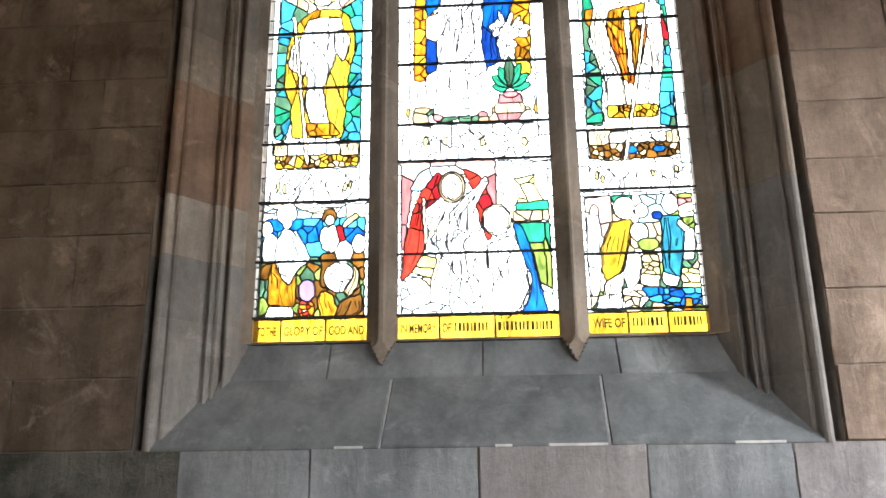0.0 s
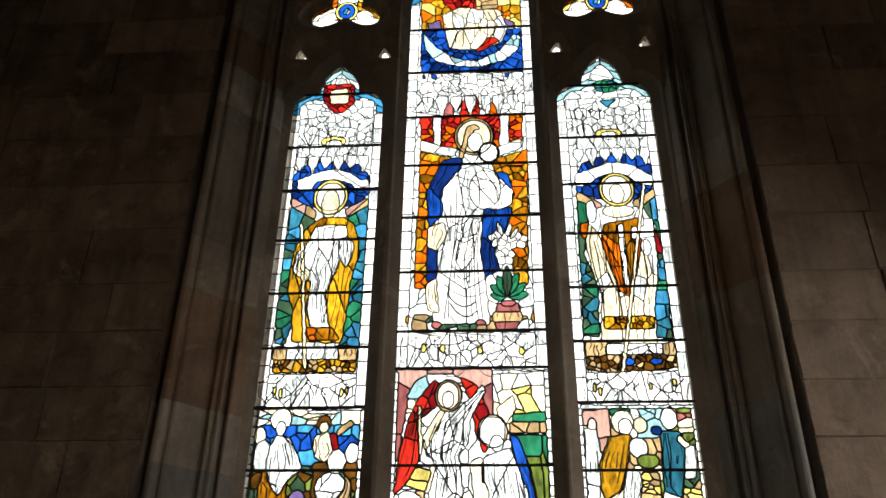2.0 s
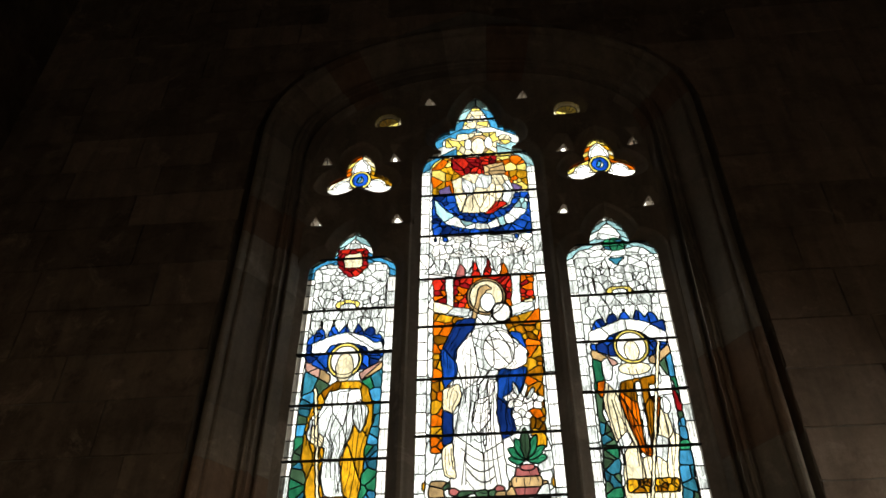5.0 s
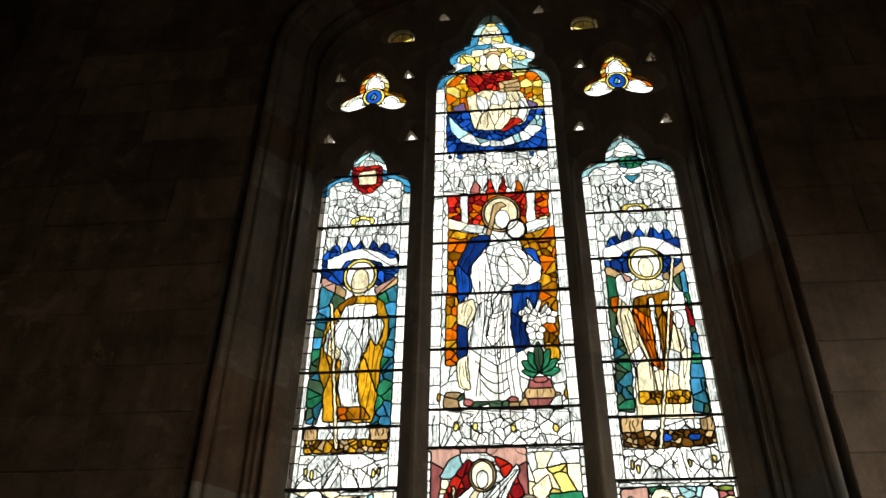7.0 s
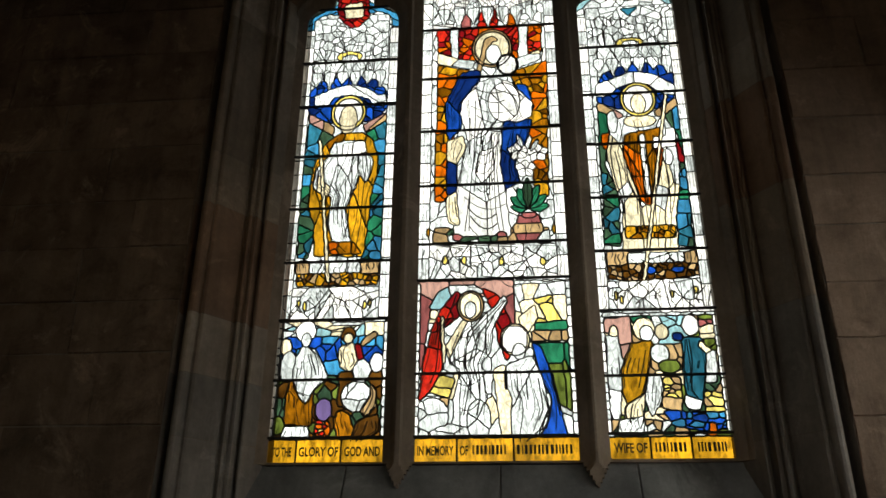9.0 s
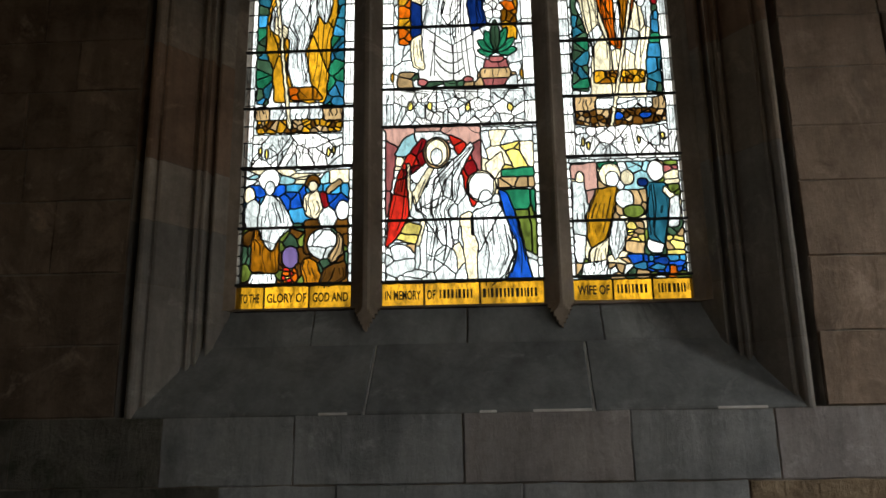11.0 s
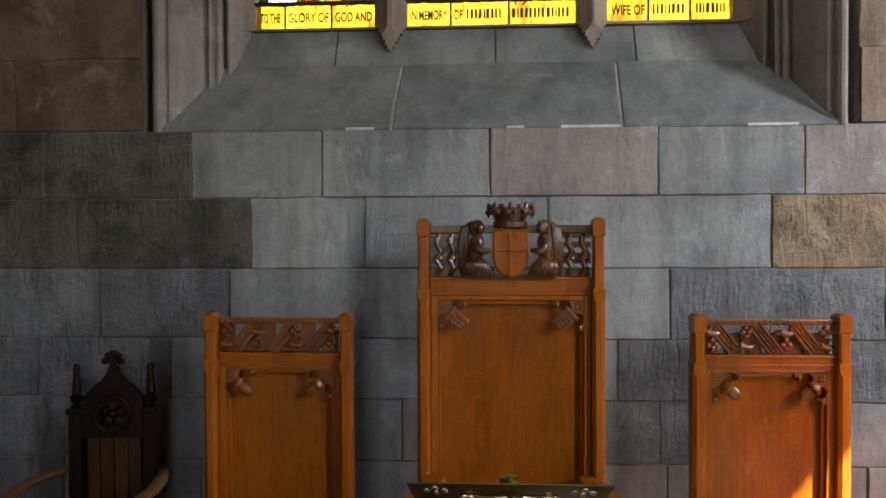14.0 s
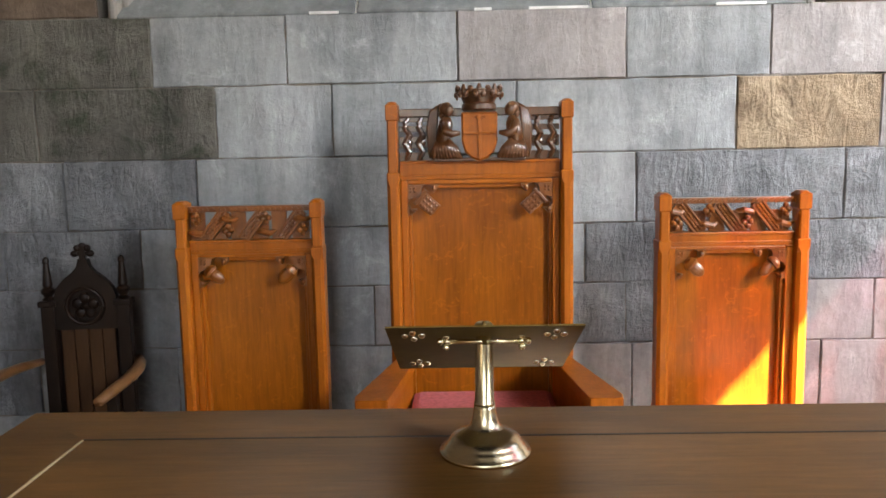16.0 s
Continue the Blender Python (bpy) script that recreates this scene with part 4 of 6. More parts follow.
# middle light
c = start_light("c")
c.lay(c.inside, "white white clear grey", 0.075, 1.4)
c.pol("yellow cream", [(-0.239, 6.602), (0.256, 6.623), (0.233, 6.094), (-0.236, 6.113)], 0.07)
c.pol("cream clear", [(-0.095, 6.59), (0.082, 6.588), (0.087, 6.465), (-0.096, 6.468)], 0.05)
c.pol("yellow orange gold", [(-0.334, 6.109), (0.329, 6.087), (0.312, 5.756), (-0.328, 5.759)], 0.055)
c.pol("blue blue navy", [(-0.328, 5.749), (0.329, 5.74), (0.309, 5.381), (-0.321, 5.401)], 0.045)
c.pol("aqua white", [(-0.316, 5.733), (-0.232, 5.61), (-0.121, 5.514), (0.024, 5.476), (0.173, 5.559), (0.264, 5.693), (0.307, 5.675), (0.29, 5.566), (0.206, 5.483), (0.06, 5.435), (-0.085, 5.439), (-0.231, 5.492), (-0.299, 5.595)], 0.06)
c.pol("violet", [(-0.29, 5.798), (-0.207, 5.84), (-0.199, 5.761), (-0.271, 5.75)])
c.pol("violet", [(0.191, 5.838), (0.276, 5.79), (0.267, 5.759), (0.2, 5.764)])
c.pol("red crimson", [(-0.196, 6.099), (0.116, 6.103), (0.099, 5.913), (-0.081, 5.889), (-0.188, 5.983)], 0.045)
c.pol("white cream", [(-0.196, 5.881), (-0.08, 5.943), (0.179, 5.908), (0.225, 5.747), (0.183, 5.623), (0.063, 5.581), (-0.084, 5.581), (-0.147, 5.595), (-0.176, 5.749)], 0.07, tall=1.6)
c.folds([(-0.196, 5.881), (-0.08, 5.943), (0.179, 5.908), (0.225, 5.747), (0.183, 5.623), (0.063, 5.581), (-0.084, 5.581), (-0.147, 5.595), (-0.176, 5.749)], 11)
c.pol("red", [(0.103, 5.679), (0.176, 5.648), (0.082, 5.575), (0.019, 5.554)])
c.pol("tan", [(0.021, 6.011), (0.161, 6.034), (0.172, 5.924), (0.026, 5.913)], 0.05)
c.ell("tan", 0.001, 6.226, 0.079, 0.098)
c.ell("cream", -0.007, 6.210, 0.048, 0.086)
c.ell("clear", -0.078, 6.232, 0.028, 0.057)
c.ell("clear", 0.065, 6.237, 0.028, 0.058)
c.rim("aqua aqua sky white", c.field, 0.052, 0.085)
c.pol("white clear", [(-0.43, 5.394), (0.416, 5.374), (0.393, 5.04), (-0.42, 5.06)], 0.055)
c.folds([(-0.43, 5.394), (0.416, 5.374), (0.393, 5.04), (-0.42, 5.06)], 16)
c.pol("blue", [(-0.314, 5.387), (-0.296, 5.386), (-0.295, 5.348), (-0.313, 5.349)])
c.pol("blue", [(-0.256, 5.383), (-0.223, 5.381), (-0.223, 5.343), (-0.255, 5.345)])
c.pol("blue", [(0.202, 5.378), (0.23, 5.376), (0.228, 5.339), (0.2, 5.341)])
c.pol("red crimson orange", [(-0.315, 5.054), (0.298, 5.054), (0.283, 4.801), (-0.31, 4.799)], 0.045)
c.pol("crimson red", [(-0.06, 5.172), (0.035, 5.176), (0.042, 5.051), (-0.079, 5.049)], 0.04)
c.pol("pink", [(-0.172, 5.156), (-0.123, 5.154), (-0.117, 5.051), (-0.172, 5.054)])
c.pol("orange", [(0.104, 5.145), (0.153, 5.151), (0.146, 5.045), (0.101, 5.048)])
c.arcade("white grey", -0.315, 0.285, 5.15, 0.12, 7)
c.shafts(-0.31, 0.28, 5.12, 5.38, 9)
c.pol("white", [(-0.235, 5.067), (-0.186, 5.064), (-0.186, 4.833), (-0.233, 4.828)])
c.pol("white", [(0.16, 5.053), (0.215, 5.05), (0.211, 4.829), (0.157, 4.824)])
c.pol("amber gold orange", [(-0.313, 4.799), (-0.066, 4.733), (-0.198, 4.547), (-0.216, 4.321), (-0.242, 3.903), (-0.315, 3.907)], 0.055)
c.pol("amber gold orange", [(0.096, 4.721), (0.316, 4.793), (0.289, 3.91), (0.22, 3.914), (0.19, 4.26), (0.185, 4.521)], 0.055)
c.pol("cream grey", [(-0.312, 4.882), (-0.159, 4.824), (-0.091, 4.82), (-0.109, 4.756), (-0.31, 4.807)], 0.07)
c.pol("cream grey", [(0.116, 4.801), (0.284, 4.875), (0.283, 4.805), (0.134, 4.743)], 0.07)
c.pol("moss tan grey", [(-0.32, 3.752), (0.279, 3.737), (0.28, 3.649), (-0.326, 3.667)], 0.05)
c.pol("blue navy", [(-0.174, 4.733), (-0.056, 4.756), (-0.078, 4.616), (-0.176, 4.545), (-0.177, 4.356), (-0.247, 4.279), (-0.266, 4.521), (-0.214, 4.645)], 0.1, tall=1.8)
c.folds([(-0.174, 4.733), (-0.056, 4.756), (-0.078, 4.616), (-0.176, 4.545), (-0.177, 4.356), (-0.247, 4.279), (-0.266, 4.521), (-0.214, 4.645)], 4)
c.pol("navy blue", [(-0.254, 4.16), (-0.195, 4.156), (-0.196, 3.973), (-0.254, 3.942)])
c.pol("blue navy", [(0.045, 4.409), (0.218, 4.398), (0.184, 4.26), (0.117, 4.121), (0.14, 4.007), (0.063, 3.97), (0.031, 4.126)], 0.1, tall=2)
c.folds([(0.045, 4.409), (0.218, 4.398), (0.184, 4.26), (0.117, 4.121), (0.14, 4.007), (0.063, 3.97), (0.031, 4.126)], 5)
c.pol("blue", [(0.135, 4.64), (0.193, 4.636), (0.234, 4.48), (0.201, 4.437), (0.151, 4.554)])
c.pol("white clear white", [(-0.169, 4.537), (-0.09, 4.656), (0.014, 4.696), (0.116, 4.649), (0.223, 4.511), (0.219, 4.42), (0.148, 4.388), (0.057, 4.393), (0.037, 4.125), (0.062, 3.949), (0.084, 3.691), (-0.159, 3.702), (-0.219, 3.688), (-0.196, 3.997), (-0.137, 4.28), (-0.18, 4.461)], 0.12, tall=1.8)
c.folds([(-0.169, 4.537), (-0.09, 4.656), (0.014, 4.696), (0.116, 4.649), (0.223, 4.511), (0.219, 4.42), (0.148, 4.388), (0.057, 4.393), (0.037, 4.125), (0.062, 3.949), (0.084, 3.691), (-0.159, 3.702), (-0.219, 3.688), (-0.196, 3.997), (-0.137, 4.28), (-0.18, 4.461)], 15)
c.pol("cream tan", [(-0.25, 4.279), (-0.165, 4.318), (-0.147, 4.237), (-0.198, 4.131), (-0.254, 4.156)])
c.folds([(-0.25, 4.279), (-0.165, 4.318), (-0.147, 4.237), (-0.198, 4.131), (-0.254, 4.156)], 3)
c.pol("cream", [(-0.254, 3.931), (-0.202, 3.963), (-0.182, 3.759), (-0.248, 3.779)], 0.08)
c.folds([(-0.254, 3.931), (-0.202, 3.963), (-0.182, 3.759), (-0.248, 3.779)], 3)
c.pol("clear", [(-0.076, 4.203), (0.003, 4.228), (0.005, 4.092), (-0.064, 4.008), (-0.099, 4.08)])
c.swags(-0.13, 0.05, 4.32, 3.98, 0.05, 7, 0.06)
c.swags(-0.16, 0.06, 3.93, 3.76, 0.05, 4, -0.05)
c.swags(-0.13, 0.12, 4.64, 4.44, 0.03, 4, -0.04)
c.ell("clear", 0.067, 4.522, 0.089, 0.130, 0.1)
c.ring(0.067, 4.522, 0.089, 0.13, 0.003)
c.ell("tan", 0.006, 4.899, 0.115, 0.135)
c.ell("cream", 0.006, 4.899, 0.102, 0.119)
c.pol("tan", [(-0.039, 4.967), (0.008, 4.988), (0.054, 4.951), (0.007, 4.947), (-0.028, 4.859), (-0.06, 4.741), (-0.086, 4.743), (-0.057, 4.861)])
c.ell("white", 0.012, 4.857, 0.043, 0.068)
c.ring(0.006, 4.899, 0.115, 0.135, 0.005)
c.ring(0.006, 4.899, 0.097, 0.115, 0.0025)
c.ell("tan", 0.092, 4.778, 0.061, 0.076)
c.ell("clear", 0.092, 4.778, 0.052, 0.064)
c.ring(0.092, 4.778, 0.058, 0.072, 0.004)
c.ell("pink", -0.195, 3.694, 0.027, 0.020)
c.ell("pink", 0.037, 3.705, 0.026, 0.016)
for fx, fz in ((0.135, 4.2), (0.24, 4.185), (0.172, 4.09)):
    for k in range(5):
        c.leaf("clear", fx, fz, 0.062, 0.05, 72 * k + 20)
for fx, fz, a in ((0.185, 4.2, 80), (0.2, 4.19, 60), (0.16, 4.21, 105)):
    c.leaf("white", fx, fz, 0.11, 0.026, a)
for a, size in ((10, 0.115), (170, 0.1), (40, 0.135), (140, 0.125), (68, 0.16), (112, 0.15), (90, 0.2)):
    c.leaf("green" if a != 90 else "moss", 0.178, 3.845, size, 0.052, a)
c.pol("pink", [(0.126, 3.811), (0.23, 3.812), (0.252, 3.722), (0.208, 3.656), (0.121, 3.66), (0.097, 3.729)])
c.folds([(0.126, 3.811), (0.23, 3.812), (0.252, 3.722), (0.208, 3.656), (0.121, 3.66), (0.097, 3.729)], 4)
c.pol("tan", [(0.101, 3.765), (0.251, 3.765), (0.246, 3.709), (0.099, 3.709)])
c.pol("pink", [(0.142, 3.83), (0.219, 3.829), (0.212, 3.793), (0.146, 3.793)])
c.pol("clear white", [(-0.404, 3.664), (0.402, 3.641), (0.397, 3.439), (-0.401, 3.455)], 0.06)
c.folds([(-0.404, 3.664), (0.402, 3.641), (0.397, 3.439), (-0.401, 3.455)], 15)
c.shafts(-0.33, 0.3, 3.48, 3.63, 11)
c.ring(-0.11, 3.48, 0.07, 0.07, 0.002)
c.ring(0.09, 3.48, 0.07, 0.07, 0.002)
c.ell("yellow", -0.260, 3.567, 0.014, 0.026)
c.ell("yellow", -0.160, 3.562, 0.014, 0.026)
c.ell("yellow", 0.029, 3.554, 0.015, 0.026)
c.ell("yellow", 0.240, 3.546, 0.015, 0.026)
c.border("white clear", 3.46, 5.98, 0.056)
c.ell("gold", -0.347, 3.727, 0.009, 0.030)
c.ell("gold", 0.308, 3.729, 0.009, 0.029)
c.pol("white cream grey", [(-0.424, 3.447), (0.439, 3.435), (0.38, 2.599), (-0.411, 2.614)], 0.1)
c.pol("mauve mauve pink", [(-0.42, 3.45), (0.09, 3.45), (0.09, 3.2), (-0.05, 3.36), (-0.2, 3.4), (-0.33, 3.3), (-0.37, 3.0), (-0.42, 2.9)], 0.11)
c.pol("aqua white", [(-0.341, 3.305), (-0.292, 3.395), (-0.22, 3.429), (-0.104, 3.425), (-0.042, 3.376), (-0.22, 3.374), (-0.283, 3.294)], 0.084)
c.pol("cream white yellow", [(0.083, 3.421), (0.382, 3.434), (0.368, 3.217), (0.187, 3.206), (0.133, 3.243)], 0.072)
c.pol("cream", [(0.105, 3.244), (0.192, 3.316), (0.203, 3.241), (0.143, 3.154)])
c.pol("green moss", [(0.188, 3.217), (0.369, 3.229), (0.365, 3.176), (0.185, 3.173)], 0.06)
c.pol("tan", [(0.172, 3.174), (0.366, 3.182), (0.362, 3.124), (0.169, 3.124)], 0.072, tall=0.5)
c.pol("olive green olive", [(0.183, 3.118), (0.367, 3.118), (0.352, 2.771), (0.25, 2.835), (0.219, 3.008)], 0.036, tall=7)
c.pol("red crimson red", [(-0.367, 3.01), (-0.323, 3.199), (-0.278, 3.302), (-0.197, 3.398), (-0.157, 3.344), (-0.192, 3.254), (-0.261, 3.197), (-0.272, 2.994), (-0.327, 2.882), (-0.381, 2.834)], 0.072)
c.folds([(-0.367, 3.01), (-0.323, 3.199), (-0.278, 3.302), (-0.197, 3.398), (-0.157, 3.344), (-0.192, 3.254), (-0.261, 3.197), (-0.272, 2.994), (-0.327, 2.882), (-0.381, 2.834)], 5)
c.pol("red crimson", [(-0.07, 3.408), (0.01, 3.368), (0.063, 3.245), (0.079, 3.069), (0.044, 3.022), (0.003, 3.129), (-0.008, 3.248)], 0.072)
c.pol("yellow tan", [(-0.332, 2.877), (-0.277, 2.965), (-0.205, 2.941), (-0.233, 2.847)], 0.06)
c.pol("tan", [(-0.291, 2.854), (-0.236, 2.852), (-0.236, 2.743), (-0.264, 2.757)])
c.pol("white cream white", [(-0.178, 3.233), (-0.078, 3.265), (-0.021, 3.293), (0.038, 3.367), (0.057, 3.336), (-0.017, 3.204), (-0.032, 3.073), (-0.077, 3.017), (-0.054, 2.848), (-0.085, 2.655), (-0.223, 2.658), (-0.212, 2.852), (-0.18, 2.991), (-0.236, 3.015), (-0.252, 3.108)], 0.096, tall=1.8)
c.folds([(-0.178, 3.233), (-0.078, 3.265), (-0.021, 3.293), (0.038, 3.367), (0.057, 3.336), (-0.017, 3.204), (-0.032, 3.073), (-0.077, 3.017), (-0.054, 2.848), (-0.085, 2.655), (-0.223, 2.658), (-0.212, 2.852), (-0.18, 2.991), (-0.236, 3.015), (-0.252, 3.108)], 13)
c.ell("white grey", -0.318, 2.768, 0.082, 0.082, 0.07)
c.ell("white grey", -0.223, 2.679, 0.101, 0.040, 0.06)
c.ell("white grey", -0.094, 2.742, 0.059, 0.097, 0.06)
c.pol("cream grey", [(-0.023, 2.987), (0.035, 3.013), (0.063, 2.845), (0.056, 2.658), (0.011, 2.653)], 0.108)
c.swags(-0.22, -0.06, 3.16, 2.8, 0.03, 4, 0.04)
c.ell("tan", -0.129, 3.313, 0.066, 0.082)
c.ell("cream", -0.129, 3.313, 0.055, 0.070)
c.ell("white", -0.129, 3.295, 0.031, 0.043)
c.ring(-0.129, 3.313, 0.066, 0.082, 0.005)
c.pol("cream", [(-0.281, 3.263), (-0.263, 3.263), (-0.255, 3.022), (-0.269, 3.022)])
c.pol("blue navy blue", [(0.164, 3.124), (0.212, 3.094), (0.262, 2.951), (0.292, 2.786), (0.329, 2.621), (0.16, 2.619), (0.231, 2.728), (0.253, 2.841), (0.202, 2.952)], 0.108, tall=1.8)
c.folds([(0.164, 3.124), (0.212, 3.094), (0.262, 2.951), (0.292, 2.786), (0.329, 2.621), (0.16, 2.619), (0.231, 2.728), (0.253, 2.841), (0.202, 2.952)], 5)
c.pol("blue", [(0.031, 2.971), (0.069, 3.041), (0.057, 2.923), (0.034, 2.873)])
c.pol("white cream", [(0.046, 3.007), (0.166, 3.052), (0.215, 2.938), (0.239, 2.787), (0.18, 2.663), (0.094, 2.623), (0.054, 2.684), (0.065, 2.845), (0.043, 2.895)], 0.096, tall=2.4)
c.folds([(0.046, 3.007), (0.166, 3.052), (0.215, 2.938), (0.239, 2.787), (0.18, 2.663), (0.094, 2.623), (0.054, 2.684), (0.065, 2.845), (0.043, 2.895)], 9)
c.ell("cream", 0.087, 3.133, 0.072, 0.081)
c.ell("clear", 0.087, 3.133, 0.063, 0.073)
c.ell("white", 0.106, 3.074, 0.031, 0.043)
c.ring(0.087, 3.133, 0.072, 0.081, 0.004)
c.pol("yellow gold brown", [(-0.398, 2.661), (0.056, 2.658), (0.054, 2.61), (-0.397, 2.613)], 0.06, tall=0.6)
c.border("white clear", 2.67, 3.44, 0.018)
c.band("gold", (-0.5, -0.2, 0.065, 0.5))

light = c.build("stained_glass_light", "tall stained glass light with blue-robed figure and red ground")
saddle_bars(light, "c", (6.48, 6.113, 5.748, 5.392, 5.045, 4.695, 4.343, 4.0, 3.656, 3.454, 2.967, 2.665))

# south light
c = start_light("r")
c.lay(c.inside, "white white grey", 0.075, 1.4)
c.rim("aqua aqua white sky", c.field, 0.04, 0.05)
c.pol("white", [(0.556, 5.15), (1.089, 5.149), (1.032, 4.885), (0.532, 4.87)], 0.05)
c.folds([(0.56, 4.72), (1.0, 4.72), (1.0, 5.1), (0.56, 5.1)], 12)
c.ell("green teal", 0.809, 5.243, 0.075, 0.050, 0.035)
c.pol("teal", [(0.755, 5.133), (0.858, 5.141), (0.8, 5.078)])
c.ell("yellow", 0.791, 4.889, 0.079, 0.034)
c.ell("white", 0.795, 4.873, 0.050, 0.029)
c.pol("blue blue navy", [(0.577, 4.494), (0.592, 4.608), (0.623, 4.683), (0.705, 4.716), (0.787, 4.75), (0.881, 4.743), (0.957, 4.717), (1.012, 4.655), (1.021, 4.54), (0.957, 4.443), (0.88, 4.429), (0.681, 4.442)], 0.055)
c.arcade("white", 0.570, 1.020, 4.735, 0.085, 6)
c.shafts(0.585, 1.005, 4.86, 5.08, 9)
c.pol("teal sky green moss", [(0.579, 4.438), (0.705, 4.367), (0.629, 4.306), (0.594, 4.093), (0.65, 3.918), (0.641, 3.617), (0.555, 3.621), (0.571, 3.923), (0.572, 4.201)], 0.055)
c.pol("teal green moss sky", [(0.905, 4.38), (1.024, 4.464), (1.009, 4.035), (1.004, 3.601), (0.92, 3.605), (0.941, 3.903), (0.987, 4.176), (0.959, 4.321)], 0.055)
c.pol("clear white", [(0.579, 4.525), (0.582, 4.609), (0.667, 4.641), (0.781, 4.687), (0.904, 4.663), (0.99, 4.599), (1.021, 4.57), (0.999, 4.515), (0.922, 4.539), (0.866, 4.596), (0.774, 4.61), (0.693, 4.578), (0.658, 4.534)], 0.09)
c.pol("tan mauve", [(0.577, 4.494), (0.709, 4.411), (0.72, 4.362), (0.581, 4.434)], 0.05)
c.pol("tan mauve", [(0.878, 4.415), (1.013, 4.502), (1.017, 4.457), (0.903, 4.361)], 0.05)
c.pol("white cream white", [(0.643, 4.36), (0.723, 4.391), (0.935, 4.378), (0.998, 4.247), (0.965, 3.936), (0.935, 3.804), (0.922, 3.573), (0.644, 3.585), (0.668, 3.85), (0.639, 3.953), (0.606, 4.163)], 0.08, tall=2.6)
c.folds([(0.643, 4.36), (0.723, 4.391), (0.935, 4.378), (0.998, 4.247), (0.965, 3.936), (0.935, 3.804), (0.922, 3.573), (0.644, 3.585), (0.668, 3.85), (0.639, 3.953), (0.606, 4.163)], 15)
c.pol("orange amber orange", [(0.712, 4.279), (0.903, 4.31), (0.91, 4.181), (0.864, 3.975), (0.806, 3.837), (0.763, 3.872), (0.726, 4.01), (0.695, 4.158)], 0.07, tall=2.2)
c.folds([(0.712, 4.279), (0.903, 4.31), (0.91, 4.181), (0.864, 3.975), (0.806, 3.837), (0.763, 3.872), (0.726, 4.01), (0.695, 4.158)], 6)
c.pol("crimson", [(0.981, 4.248), (1.004, 4.168), (1.009, 4.084), (0.981, 4.099)])
c.pol("orange", [(0.588, 4.29), (0.631, 4.287), (0.61, 4.177), (0.585, 4.211)])
c.pol("white clear", [(0.785, 4.274), (0.821, 4.279), (0.816, 3.903), (0.789, 3.904)], 0.05)
c.pol("gold amber", [(0.668, 3.728), (0.923, 3.726), (0.921, 3.659), (0.662, 3.658)], 0.035)
c.folds([(0.668, 3.728), (0.923, 3.726), (0.921, 3.659), (0.662, 3.658)], 6)
c.ell("cream", 0.799, 4.357, 0.088, 0.040)
c.ell("yellow", 0.803, 4.499, 0.097, 0.111)
c.ell("clear", 0.803, 4.498, 0.080, 0.093)
c.ell("cream", 0.801, 4.472, 0.040, 0.067)
c.ring(0.803, 4.499, 0.097, 0.111, 0.005)
c.ring(0.803, 4.498, 0.078, 0.091, 0.0025)
c.pol("clear", [(0.855, 4.252), (0.928, 4.258), (0.933, 4.305), (0.981, 4.302), (0.977, 4.194), (0.853, 4.18)])
c.ell("white", 0.925, 4.127, 0.027, 0.049)
c.ell("white", 0.652, 4.359, 0.028, 0.074)
c.pol("white", [(0.654, 3.572), (0.947, 3.575), (0.964, 3.509), (0.864, 3.488), (0.671, 3.509)], 0.06)
c.folds([(0.654, 3.572), (0.947, 3.575), (0.964, 3.509), (0.864, 3.488), (0.671, 3.509)], 6)
c.pol("tan brown brown", [(0.564, 3.513), (1.025, 3.525), (1.009, 3.445), (0.69, 3.415), (0.563, 3.442)], 0.028)
c.pol("tan", [(0.559, 3.592), (0.673, 3.59), (0.66, 3.512), (0.563, 3.51)])
c.folds([(0.559, 3.592), (0.673, 3.59), (0.66, 3.512), (0.563, 3.51)], 6)
c.pol("tan", [(0.95, 3.578), (1.032, 3.581), (1.034, 3.515), (0.95, 3.509)])
c.folds([(0.95, 3.578), (1.032, 3.581), (1.034, 3.515), (0.95, 3.509)], 4)
c.ell("blue", 0.769, 3.479, 0.030, 0.021)
c.ell("blue", 0.908, 3.481, 0.033, 0.018)
c.pol("cream", [(0.948, 4.526), (0.964, 4.525), (0.746, 3.425), (0.73, 3.426)])
c.pol("clear white", [(0.522, 3.419), (1.079, 3.437), (1.068, 3.252), (0.509, 3.26)], 0.072)
c.folds([(0.522, 3.419), (1.079, 3.437), (1.068, 3.252), (0.509, 3.26)], 12)
c.shafts(0.57, 0.99, 3.28, 3.42, 8)
c.ring(0.785, 3.275, 0.09, 0.07, 0.002)
c.ell("yellow", 0.592, 3.346, 0.008, 0.028)
c.ell("yellow", 0.618, 3.330, 0.008, 0.027)
c.ell("yellow", 0.982, 3.368, 0.009, 0.027)
c.ell("yellow", 0.863, 3.351, 0.008, 0.027)
c.border("white clear", 3.27, 5.1, 0.052)
c.pol("olive tan moss cream", [(0.481, 3.243), (1.106, 3.242), (1.07, 2.625), (0.486, 2.636)], 0.072)
c.pol("mauve", [(0.48, 3.231), (0.651, 3.237), (0.652, 3.109), (0.588, 2.998), (0.555, 3.141), (0.49, 3.187)], 0.096)
c.pol("green", [(0.651, 3.237), (0.755, 3.242), (0.74, 3.205), (0.663, 3.196)])
c.pol("aqua white", [(0.754, 3.236), (0.951, 3.244), (0.917, 3.101), (0.739, 3.092)], 0.072)
c.pol("pink cream", [(0.963, 3.215), (1.103, 3.218), (1.088, 3.11), (0.97, 3.122)], 0.072, tall=0.5)
